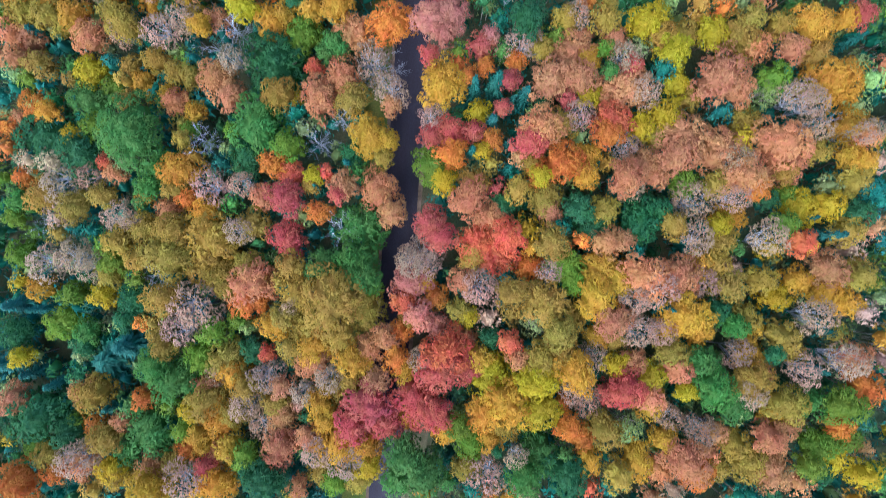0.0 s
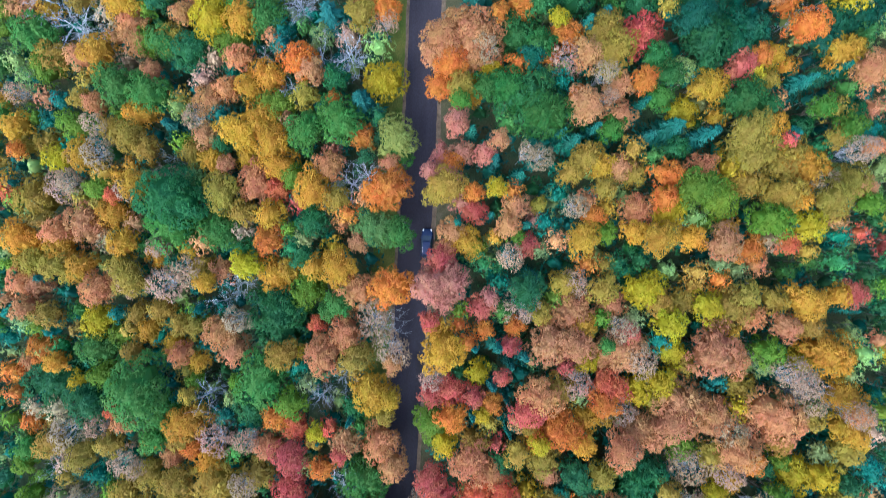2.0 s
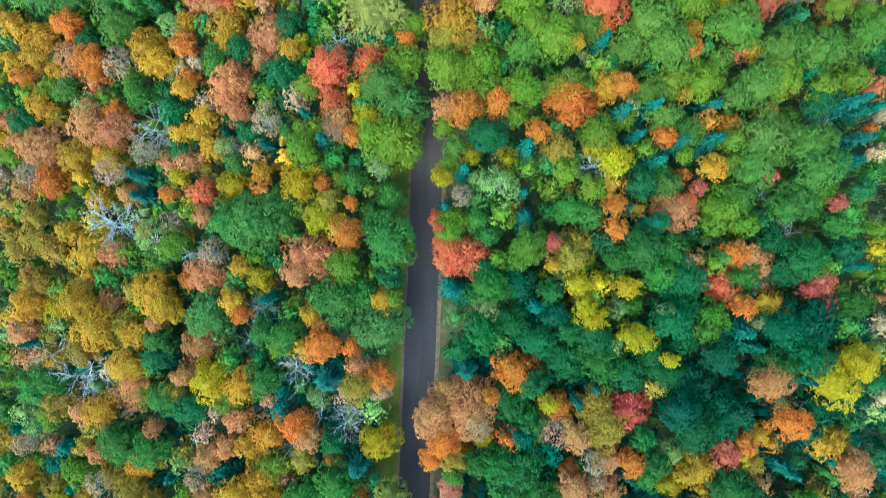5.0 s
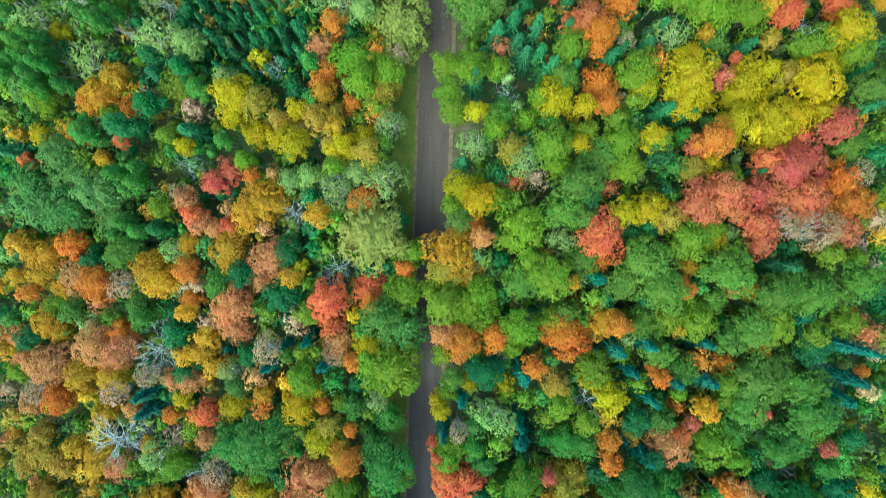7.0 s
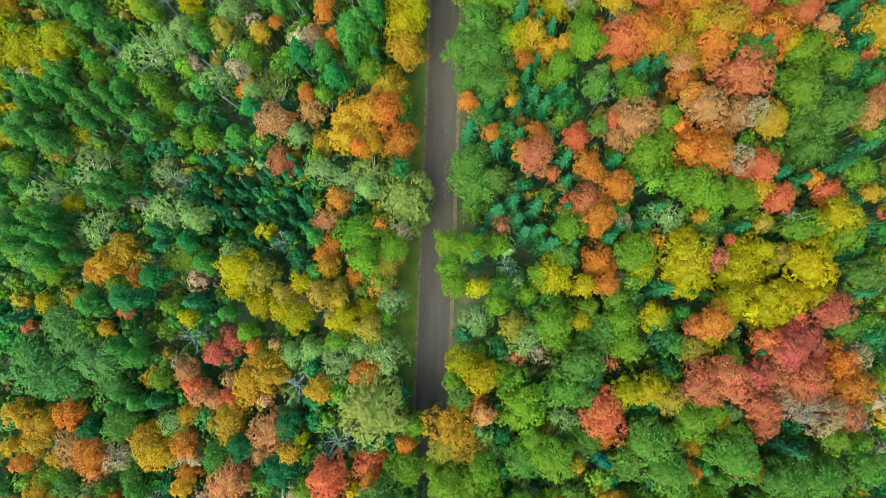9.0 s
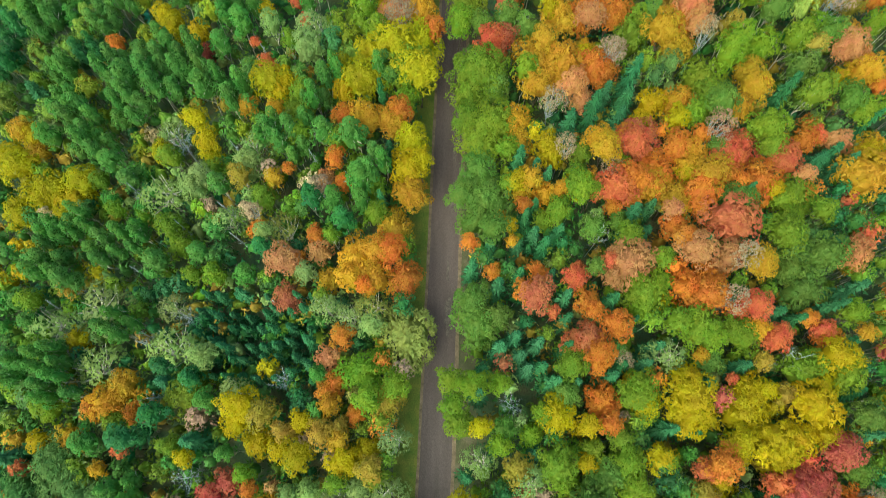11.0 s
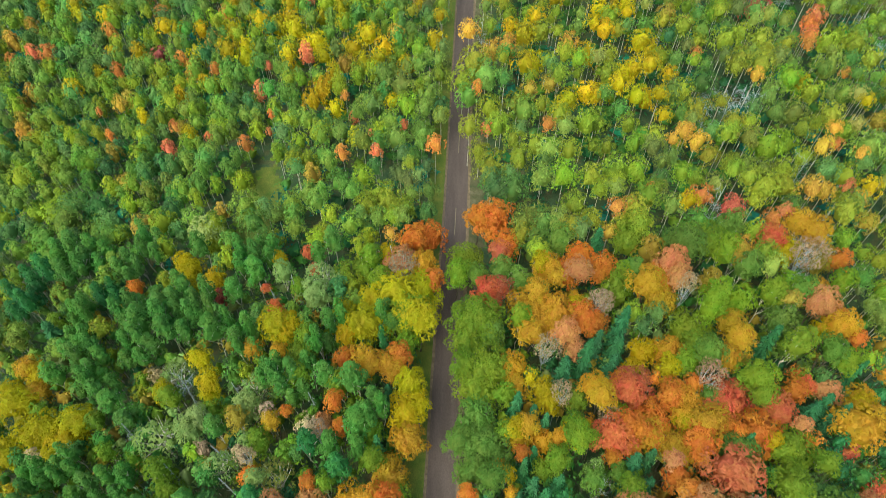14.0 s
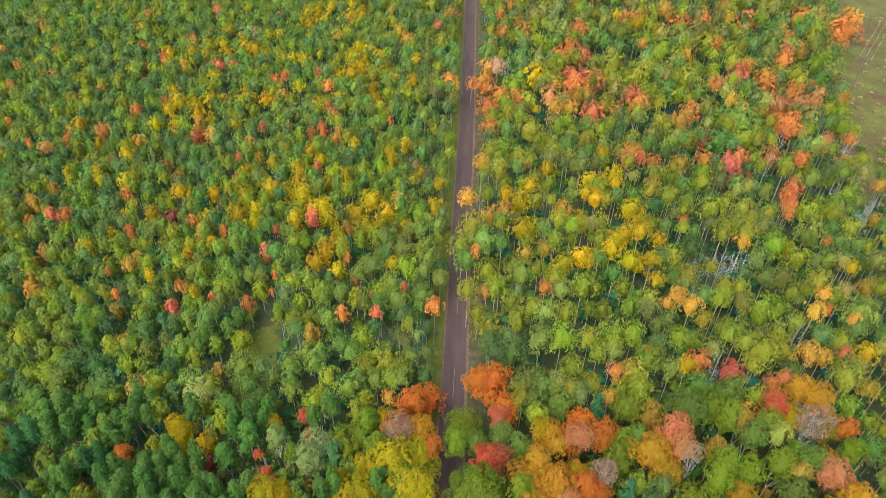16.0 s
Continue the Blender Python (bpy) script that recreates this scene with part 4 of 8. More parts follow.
tree("K", 18.6, 52.3, 1.9)
tree("K", 35.8, 52.4, 2.2)
tree("K", 28.6, 52.5, 2.0)
tree("V", -6.7, 52.7, 2.7)
tree("T", 40.9, 52.7, 2.4)
tree("T", -63.8, 52.7, 1.8)
tree("L", 54.1, 52.8, 1.9)
tree("T", -60.3, 53.1, 2.2)
tree("S", -34.4, 53.1, 1.9)
tree("O", -11.9, 53.1, 1.9)
tree("T", -46.3, 53.3, 2.3)
tree("K", 17.0, 53.5, 1.3)
tree("K", 4.1, 53.5, 1.3)
tree("D", 49.5, 53.6, 1.8)
tree("K", 32.0, 53.7, 3.0)
tree("G", -19.6, 53.7, 2.7)
tree("L", 23.4, 53.7, 1.8)
tree("A", 44.5, 53.7, 2.7)
tree("A", -29.4, 53.8, 2.6)
tree("K", 21.3, 53.8, 1.4)
tree("H", 2.0, 54.6, 1.7)
tree("T", -49.8, 55.0, 2.1)
tree("N", -51.1, 55.0, 1.5)
tree("G", -14.7, 55.2, 2.9)
tree("A", -64.3, 55.2, 2.0)
tree("K", -40.6, 55.3, 2.0)
tree("D", 56.2, 55.4, 1.9)
tree("A", -26.5, 55.4, 3.1)
tree("G", 14.3, 55.4, 3.1)
tree("L", -55.9, 55.5, 2.5)
tree("S", 24.8, 55.6, 2.1)
tree("H", 2.0, 55.8, 1.6)
tree("L", 50.5, 55.8, 1.6)
tree("N", -36.1, 56.0, 1.9)
tree("Y", 33.7, 56.2, 2.1)
tree("G", 43.8, 56.3, 1.6)
tree("S", 19.6, 56.5, 2.6)
tree("A", -45.5, 57.0, 2.3)
tree("G", 40.9, 57.2, 2.7)
tree("K", 27.8, 57.2, 1.4)
tree("N", 22.6, 57.6, 1.2)
tree("L", -24.5, 57.8, 2.7)
tree("L", 2.4, 57.8, 1.4)
tree("G", 12.8, 57.8, 4.8)
tree("L", 30.0, 57.8, 2.0)
tree("K", -11.8, 58.1, 2.8)
tree("O", 19.2, 58.4, 1.5)
tree("S", -52.4, 58.7, 1.7)
tree("S", -34.4, 58.8, 2.4)
tree("O", -15.9, 58.8, 1.1)
tree("A", 35.1, 58.8, 1.4)
tree("T", -20.0, 58.9, 1.8)
tree("G", 8.9, 59.4, 2.8)
tree("G", 5.9, 59.5, 2.0)
tree("K", 48.7, 59.5, 2.1)
tree("A", 37.0, 59.5, 2.3)
tree("T", -55.0, 59.6, 1.7)
tree("G", -43.3, 59.8, 2.9)
tree("S", 24.8, 59.8, 2.1)
tree("T", 2.4, 59.9, 1.9)
tree("A", 3.5, 59.9, 2.2)
tree("O", -0.7, 59.9, 1.7)
tree("T", 44.5, 60.1, 1.8)
tree("O", 27.8, 60.1, 1.8)
tree("B", -22.0, 60.1, 2.4)
tree("O", 0.5, 60.2, 1.8)
tree("N", -63.8, 60.2, 1.5)
tree("S", -31.9, 60.3, 1.9)
tree("G", 30.8, 60.4, 1.7)
tree("S", 56.5, 60.5, 2.4)
tree("N", 21.9, 60.6, 1.5)
tree("A", -28.6, 60.7, 1.9)
tree("G", -48.1, 61.1, 3.0)
tree("K", 53.8, 61.3, 1.8)
tree("Y", -8.7, 61.4, 2.8)
tree("W", 33.0, 61.5, 1.8)
tree("D", -15.5, 61.5, 1.9)
tree("P", 40.6, 61.7, 2.1)
tree("Y", 7.0, 62.2, 1.6)
tree("A", -25.7, 62.2, 2.4)
tree("S", -19.1, 62.4, 2.1)
tree("O", 1.2, 62.7, 2.3)
tree("W", -62.9, 62.7, 2.0)
tree("S", -42.9, 63.0, 1.5)
tree("O", 43.1, 63.1, 1.6)
tree("G", 29.3, 63.5, 1.8)
tree("A", 53.7, 63.5, 2.2)
tree("D", 12.4, 63.6, 1.7)
tree("S", 20.0, 63.7, 2.0)
tree("A", 45.9, 63.8, 1.9)
tree("N", 17.3, 63.8, 2.6)
tree("A", 55.8, 63.9, 1.8)
tree("O", -20.8, 64.1, 2.6)
tree("L", -60.3, 64.3, 2.2)
tree("T", 23.7, 64.4, 2.9)
tree("S", -1.8, 64.4, 1.6)
tree("S", 0.8, 64.6, 2.7)
tree("O", 14.7, 64.7, 1.7)
tree("S", -29.8, 64.7, 1.9)
tree("N", 5.9, 64.9, 1.9)
tree("D", 51.6, 65.1, 1.9)
tree("S", -54.1, 65.4, 2.0)
tree("D", 40.2, 65.4, 2.6)
tree("B", -26.5, 65.4, 1.8)
tree("B", -13.5, 65.5, 2.2)
tree("G", 13.5, 65.5, 2.2)
tree("D", 35.9, 65.6, 3.3)
tree("A", -51.1, 65.7, 2.5)
tree("T", -59.4, 65.9, 2.8)
tree("D", -37.0, 66.1, 2.6)
tree("S", 4.3, 66.5, 4.4)
tree("S", 0.1, 66.6, 2.4)
tree("O", 48.8, 66.7, 2.5)
tree("D", 42.4, 66.9, 2.1)
tree("P", 27.8, 67.3, 3.3)
tree("O", 17.6, 67.4, 2.2)
tree("G", 10.9, 67.5, 3.4)
tree("G", -41.6, 67.5, 2.4)
tree("T", 22.6, 67.5, 2.6)
tree("L", -31.1, 67.6, 2.7)
tree("K", 20.4, 67.6, 1.1)
tree("D", 33.7, 67.9, 2.3)
tree("D", 40.1, 67.9, 3.4)
tree("L", -44.2, 68.0, 2.3)
tree("W", -17.9, 68.0, 1.8)
tree("D", 53.0, 68.0, 2.7)
tree("T", -40.4, 68.2, 2.5)
tree("K", 20.1, 68.4, 1.6)
tree("Y", 15.8, 68.5, 1.2)
tree("S", -46.0, 68.6, 2.5)
tree("D", 57.4, 68.8, 3.0)
tree("S", 2.0, 68.9, 2.8)
tree("B", 49.2, 69.1, 1.7)
tree("G", -61.6, 69.3, 3.3)
tree("O", 7.8, 69.5, 1.2)
tree("N", -8.3, 69.7, 1.9)
tree("A", -29.2, 69.9, 2.5)
tree("B", 55.3, 69.9, 1.4)
tree("K", 22.8, 70.0, 2.1)
tree("S", -45.9, 70.1, 2.1)
tree("T", -11.5, 70.2, 2.4)
tree("B", -54.1, 70.3, 3.5)
tree("Y", -33.6, 70.5, 3.2)
tree("B", -56.2, 70.6, 4.2)
tree("G", -26.1, 70.6, 2.7)
tree("K", -16.3, 70.7, 3.3)
tree("G", 13.7, 70.9, 2.0)
tree("D", 36.4, 71.0, 3.8)
tree("O", 47.4, 71.0, 1.8)
tree("S", -38.2, 71.2, 1.5)
tree("O", -8.5, 71.6, 2.3)
tree("G", 56.7, 71.8, 2.0)
tree("K", 4.4, 72.4, 2.8)
tree("B", -20.8, 72.4, 2.1)
tree("O", 11.4, 72.4, 2.8)
tree("K", 50.2, 72.5, 2.0)
tree("G", 27.5, 72.5, 2.8)
tree("G", 32.7, 72.5, 2.3)
tree("S", 46.0, 72.5, 2.6)
tree("Y", 53.9, 72.5, 3.3)
tree("A", -46.9, 72.7, 2.3)
tree("S", -62.9, 72.9, 2.2)
tree("A", -59.8, 73.1, 2.0)
tree("S", -11.4, 73.2, 1.9)
tree("D", -42.5, 74.0, 2.2)
tree("G", 18.4, 74.0, 3.1)
tree("G", 23.7, 74.0, 3.1)
tree("G", 47.4, 74.0, 2.6)
tree("Y", 56.7, 74.8, 2.3)
tree("Y", 32.7, 74.8, 1.1)
tree("G", 31.2, 74.8, 2.6)
tree("T", -54.4, 74.8, 2.4)
tree("Y", 53.9, 75.2, 2.0)
tree("L", -24.2, 75.2, 2.1)
tree("Y", 58.1, 75.5, 2.2)
tree("D", 51.0, 75.5, 3.0)
tree("D", 39.4, 75.6, 2.3)
tree("G", 3.5, 75.6, 2.2)
tree("O", -12.6, 75.6, 1.5)
tree("S", -36.5, 75.7, 3.0)
tree("K", -62.4, 75.7, 1.6)
tree("B", -28.8, 76.1, 1.8)
tree("G", -42.1, 76.1, 2.2)
tree("W", 25.2, 76.4, 2.0)
tree("D", 23.7, 76.4, 1.9)
tree("K", 45.0, 76.4, 2.3)
tree("O", -16.7, 76.4, 2.6)
tree("G", 35.7, 77.1, 2.2)
tree("G", 14.5, 77.2, 2.4)
tree("G", -22.5, 77.3, 2.3)
tree("A", -45.6, 77.3, 2.2)
tree("S", -64.3, 77.4, 2.2)
tree("Y", 28.2, 77.9, 2.3)
tree("G", 22.2, 77.9, 2.2)
tree("G", 6.7, 78.0, 2.7)
tree("G", -25.9, 78.1, 1.8)
tree("D", 54.6, 78.2, 2.1)
tree("A", -51.8, 78.2, 3.0)
tree("J", -8.5, 78.4, 4.0, 1.0, "maple")
tree("G", 19.1, 78.7, 2.0)
tree("K", 43.1, 78.7, 2.4)
tree("S", -42.5, 79.0, 1.5)
tree("L", 37.9, 79.0, 1.7)
tree("T", -48.2, 79.0, 2.2)
tree("D", -15.0, 79.3, 1.9)
tree("D", 47.4, 79.3, 2.7)
tree("D", 11.4, 79.5, 2.4)
tree("D", 51.0, 80.1, 4.1)
tree("J", -34.4, 80.2, 3.3)
tree("G", 32.7, 80.2, 2.3)
tree("Y", 22.2, 80.3, 1.9)
tree("A", -18.8, 80.5, 1.6)
tree("O", -29.2, 80.6, 1.6)
tree("Y", -58.9, 80.8, 2.4)
tree("L", 38.7, 80.9, 2.0)
tree("B", -27.6, 81.0, 1.8)
tree("D", 16.8, 81.1, 2.0)
tree("A", -40.8, 81.5, 2.3)
tree("W", 7.5, 81.5, 1.9)
tree("A", 48.1, 81.6, 1.5)
tree("A", -63.4, 81.6, 2.9)
tree("W", 32.0, 81.7, 1.2)
tree("W", 26.0, 81.8, 1.7)
tree("S", -50.9, 82.0, 2.2)
tree("K", 14.1, 82.1, 2.1)
tree("L", 28.2, 82.2, 1.5)
tree("Y", 21.0, 82.2, 1.6)
tree("L", 58.1, 82.3, 1.9)
tree("A", 46.7, 82.4, 2.0)
tree("A", -54.4, 82.4, 2.5)
tree("O", 42.3, 82.4, 1.5)
tree("G", 35.0, 82.5, 3.1)
tree("A", -30.5, 82.6, 1.8)
tree("K", -25.3, 82.8, 1.5)
tree("A", -7.7, 82.9, 2.1)
tree("G", -14.2, 82.9, 3.7)
tree("A", -43.0, 83.2, 3.3)
tree("L", -6.1, 83.2, 1.3)
tree("G", -10.9, 83.7, 2.1)
tree("T", -46.5, 84.0, 2.2)
tree("G", 16.1, 84.2, 1.7)
tree("K", 2.4, 84.3, 2.5)
tree("D", 3.5, 84.3, 2.2)
tree("P", 52.1, 84.6, 1.4)
tree("Y", 27.1, 84.9, 1.7)
tree("T", -62.5, 85.0, 2.5)
tree("D", 12.2, 85.0, 2.4)
tree("G", 7.5, 85.1, 2.8)
tree("R", 40.9, 85.1, 2.6)
tree("Y", 20.3, 85.3, 2.0)
tree("B", -55.8, 85.4, 1.2)
tree("O", -37.8, 85.6, 1.7)
tree("P", 53.9, 85.7, 2.1)
tree("Y", -27.1, 85.9, 2.1)
tree("D", -6.9, 86.1, 1.9)
tree("G", 35.0, 86.3, 2.8)
tree("S", -35.2, 86.4, 2.8)
tree("L", 43.1, 86.6, 2.0)
tree("S", -20.8, 86.6, 2.0)
tree("L", 31.3, 86.8, 2.2)
tree("G", 48.9, 87.3, 2.3)
tree("D", 6.7, 87.5, 1.9)
tree("A", -29.2, 87.6, 1.5)
tree("L", -13.4, 87.8, 2.3)
tree("E", 5.9, 87.9, 2.1)
tree("K", 59.0, 87.9, 2.0)
tree("L", 52.5, 88.0, 2.0)
tree("A", 16.4, 88.1, 1.1)
tree("L", 11.4, 88.2, 2.0)
tree("S", 44.5, 88.5, 2.7)
tree("G", 26.0, 88.8, 2.3)
tree("T", 19.1, 88.9, 2.0)
tree("S", -19.2, 89.1, 3.3)
tree("R", 4.3, 89.1, 3.5)
tree("G", 50.3, 89.2, 2.6)
tree("N", -33.9, 89.3, 2.1)
tree("O", 42.3, 89.3, 2.0)
tree("S", -50.0, 89.5, 2.3)
tree("B", -36.9, 89.7, 1.3)
tree("R", 1.9, 89.9, 2.7)
tree("A", -54.4, 90.0, 3.7)
tree("T", -58.9, 90.1, 2.2)
tree("L", -6.1, 90.1, 2.4)
tree("T", -64.3, 90.1, 1.9)
tree("D", 57.4, 90.2, 2.1)
tree("G", 32.7, 90.2, 2.6)
tree("G", 29.0, 90.3, 2.8)
tree("T", 19.9, 90.4, 3.1)
tree("L", 13.0, 90.5, 2.8)
tree("L", -39.5, 91.0, 2.3)
tree("P", 16.4, 91.3, 1.3)
tree("D", 46.7, 91.5, 2.0)
tree("G", -6.9, 91.7, 3.5)
tree("T", -62.5, 91.8, 2.5)
tree("G", 7.5, 92.2, 1.7)
tree("W", -43.0, 92.3, 2.3)
tree("B", 50.0, 92.6, 2.3)
tree("O", -13.0, 92.6, 2.4)
tree("L", 1.8, 92.9, 2.1)
tree("A", -57.1, 93.0, 1.7)
tree("O", 25.6, 93.1, 1.7)
tree("A", -45.2, 93.2, 1.3)
tree("R", 0.4, 93.3, 1.0)
tree("A", -14.2, 93.4, 1.8)
tree("G", 54.6, 93.6, 1.7)
tree("B", -50.0, 93.7, 3.7)
tree("L", 43.8, 93.8, 1.8)
tree("K", 30.5, 93.9, 2.4)
tree("D", 31.3, 94.1, 1.4)
tree("L", 3.1, 94.3, 2.2)
tree("L", 2.0, 94.5, 2.2)
tree("G", -27.6, 94.5, 4.6)
tree("G", -30.9, 94.6, 2.3)
tree("G", 5.9, 94.6, 1.6)
tree("R", 0.1, 94.7, 1.3)
tree("G", -9.3, 94.9, 1.9)
tree("K", 12.9, 95.0, 2.6)
tree("S", -34.8, 95.1, 1.5)
tree("G", 22.2, 95.1, 2.2)
tree("Y", -17.5, 95.1, 2.4)
tree("T", -61.6, 95.2, 2.0)
tree("S", 34.2, 95.6, 2.8)
tree("L", 40.9, 95.8, 3.7)
tree("G", 19.1, 95.9, 2.3)
tree("G", 48.2, 96.0, 2.0)
tree("K", 27.5, 96.3, 1.3)
tree("K", 1.3, 96.4, 1.7)
tree("O", 25.2, 96.6, 1.6)
tree("P", 54.6, 96.6, 1.1)
tree("G", -24.2, 96.9, 2.9)
tree("O", -12.6, 97.0, 1.1)
tree("R", 35.7, 97.1, 1.5)
tree("G", 50.3, 97.5, 3.0)
tree("T", -15.9, 97.5, 1.6)
tree("G", 43.1, 97.7, 2.3)
tree("N", 3.5, 97.9, 1.4)
tree("A", -52.7, 98.0, 2.2)
tree("B", 45.6, 98.0, 1.2)
tree("L", 58.9, 98.0, 1.3)
tree("G", -6.9, 98.1, 2.2)
tree("L", 53.2, 98.2, 2.3)
tree("K", 12.5, 98.3, 1.3)
tree("K", -45.5, 98.4, 2.1)
tree("D", 57.4, 98.4, 1.4)
tree("O", -40.4, 98.5, 1.3)
tree("S", -47.8, 98.7, 1.8)
tree("R", -35.2, 98.8, 2.1)
tree("P", 37.2, 99.0, 1.2)
tree("L", 22.2, 99.0, 1.9)
tree("W", 9.1, 99.3, 2.8)
tree("G", 32.8, 99.5, 1.9)
tree("S", -64.3, 99.5, 2.0)
tree("D", 29.0, 99.6, 2.0)
tree("Y", -30.9, 99.9, 2.3)
tree("O", -17.1, 100.0, 1.3)
tree("Y", -20.8, 100.1, 2.8)
tree("W", 6.7, 100.2, 1.9)
tree("G", -12.2, 100.3, 1.8)
tree("Y", 0.9, 100.5, 1.3)
tree("O", -58.9, 100.6, 2.5)
tree("L", -14.2, 100.7, 1.5)
tree("Y", -38.7, 101.0, 1.5)
tree("G", 52.5, 101.2, 3.0)
tree("K", -45.1, 101.4, 2.4)
tree("L", 18.4, 101.4, 1.9)
tree("Y", 0.5, 101.5, 1.3)
tree("N", -62.5, 101.6, 1.9)
tree("A", 38.3, 101.6, 1.8)
tree("K", 4.0, 101.8, 1.6)
tree("W", -8.5, 101.8, 1.6)
tree("A", -26.3, 101.9, 1.6)
tree("N", -49.1, 102.1, 1.8)
tree("B", 22.2, 102.1, 2.0)
tree("G", 44.5, 102.2, 3.3)
tree("K", 58.3, 102.6, 2.6)
tree("K", 30.9, 102.6, 1.7)
tree("L", 41.6, 102.7, 1.4)
tree("Y", 25.2, 102.8, 2.2)
tree("L", 2.0, 102.8, 1.4)
tree("G", -30.1, 103.2, 1.5)
tree("D", -11.8, 103.5, 1.3)
tree("S", -41.3, 103.5, 1.8)
tree("L", 35.0, 103.6, 1.1)
tree("S", -37.8, 103.8, 2.0)
tree("A", -50.0, 104.0, 2.2)
tree("Y", 5.1, 104.2, 1.6)
tree("K", 13.3, 104.3, 1.9)
tree("G", 47.4, 104.4, 3.0)
tree("A", -55.5, 104.4, 2.4)
tree("T", 17.6, 104.6, 1.9)
tree("L", -66.2, 104.7, 1.8)
tree("N", -43.9, 104.8, 1.8)
tree("L", -19.6, 104.9, 2.3)
tree("K", 6.0, 105.0, 1.3)
tree("G", 51.8, 105.0, 3.0)
tree("D", -38.3, 105.0, 2.2)
tree("G", 2.7, 105.0, 1.6)
tree("S", -58.0, 105.3, 1.9)
tree("K", 34.0, 105.3, 2.2)
tree("W", -31.4, 105.3, 1.8)
tree("K", 13.3, 105.4, 2.1)
tree("L", 40.9, 105.4, 1.8)
tree("Y", 23.2, 105.4, 2.2)
tree("K", 38.6, 105.5, 2.4)
tree("K", 59.0, 105.6, 1.9)
tree("S", -60.1, 105.6, 3.5)
tree("B", -29.7, 105.7, 1.3)
tree("A", -34.4, 105.8, 2.0)
tree("O", 32.1, 105.9, 1.4)
tree("K", -25.7, 105.9, 1.5)
tree("G", 45.2, 106.0, 3.6)
tree("S", -61.6, 106.2, 2.5)
tree("A", -49.1, 106.3, 1.3)
tree("K", 28.5, 106.4, 1.6)
tree("D", 7.4, 106.4, 2.4)
tree("S", -64.8, 106.5, 2.1)
tree("K", 9.3, 106.5, 1.9)
tree("K", -16.8, 106.5, 2.0)
tree("G", 35.5, 106.7, 2.4)
tree("L", 23.0, 106.7, 2.6)
tree("O", 32.0, 106.8, 1.2)
tree("T", -54.4, 106.8, 2.2)
tree("O", 60.4, 107.0, 0.9)
tree("O", 14.5, 107.0, 1.6)
tree("L", -9.7, 107.0, 2.1)
tree("O", -12.2, 107.1, 1.6)
tree("O", 41.8, 107.6, 1.7)
tree("A", -38.3, 107.6, 2.0)
tree("G", 48.9, 107.6, 2.8)
tree("D", -28.4, 107.7, 2.0)
tree("G", -22.5, 107.9, 1.1)
tree("A", -36.1, 107.9, 2.0)
tree("N", -15.5, 108.0, 1.6)
tree("B", 54.3, 108.1, 1.8)
tree("B", -43.0, 108.2, 3.7)
tree("L", -20.0, 108.2, 1.5)
tree("L", 1.2, 108.3, 1.6)
tree("S", -49.0, 108.4, 2.9)
tree("Y", -64.8, 108.5, 1.9)
tree("K", 23.8, 108.8, 1.6)
tree("B", 10.2, 108.8, 1.6)
tree("L", 27.1, 109.0, 1.7)
tree("G", 32.4, 109.0, 2.2)
tree("N", -25.0, 109.2, 2.1)
tree("K", -23.2, 109.2, 1.4)
tree("D", -39.5, 109.3, 2.2)
tree("S", -52.7, 109.3, 2.9)
tree("S", -14.8, 109.5, 2.5)
tree("Y", -9.8, 109.5, 2.3)
tree("K", 26.2, 109.6, 2.1)
tree("L", 11.4, 109.7, 1.8)
tree("K", 60.5, 109.8, 1.7)
tree("A", 46.6, 109.9, 1.4)
tree("S", -65.7, 110.0, 2.6)
tree("D", -63.8, 110.0, 2.3)
tree("A", -50.5, 110.1, 2.5)
tree("K", -19.2, 110.1, 1.5)
tree("B", -43.6, 110.1, 3.4)
tree("A", -35.6, 110.2, 2.0)
tree("O", 4.2, 110.4, 2.4)
tree("K", 30.5, 110.4, 1.6)
tree("K", 39.0, 110.5, 2.1)
tree("K", 57.5, 110.6, 2.4)
tree("D", 52.5, 110.7, 2.3)
tree("A", -59.8, 110.8, 2.0)
tree("S", 1.4, 110.9, 2.1)
tree("O", -49.0, 110.9, 2.1)
tree("D", -40.0, 111.0, 2.2)
tree("S", 2.6, 111.2, 2.1)
tree("O", 9.0, 111.3, 2.1)
tree("O", 19.3, 111.3, 3.2)
tree("G", 41.4, 111.4, 2.2)
tree("A", -61.0, 112.2, 2.4)
tree("L", 52.4, 112.3, 1.8)
tree("S", -31.2, 112.7, 2.9)
tree("R", -15.7, 112.8, 2.0)
tree("L", 12.2, 112.9, 2.4)
tree("A", 18.5, 112.9, 2.2)
tree("G", 30.9, 113.0, 3.1)
tree("G", 44.4, 113.0, 2.8)
tree("O", 26.3, 113.3, 1.7)
tree("G", -45.4, 113.5, 2.1)
tree("L", 6.6, 113.7, 3.2)
tree("L", 17.0, 113.7, 1.9)
tree("A", 24.7, 113.7, 2.4)
tree("L", 37.7, 113.8, 2.3)
tree("L", 47.3, 113.8, 2.6)
tree("L", 58.2, 113.8, 2.0)
tree("G", -56.3, 114.4, 2.1)
tree("A", -38.2, 114.4, 1.5)
tree("L", -19.1, 114.4, 1.8)
tree("G", -8.1, 114.5, 2.8)
tree("G", 19.3, 114.5, 2.1)
tree("L", 33.9, 114.5, 2.4)
tree("L", -60.0, 115.2, 2.4)
tree("G", -46.2, 115.2, 1.7)
tree("S", -31.1, 115.3, 2.9)
tree("O", -37.7, 116.1, 1.7)
tree("O", -9.4, 116.1, 1.5)
tree("L", 4.2, 116.1, 3.2)
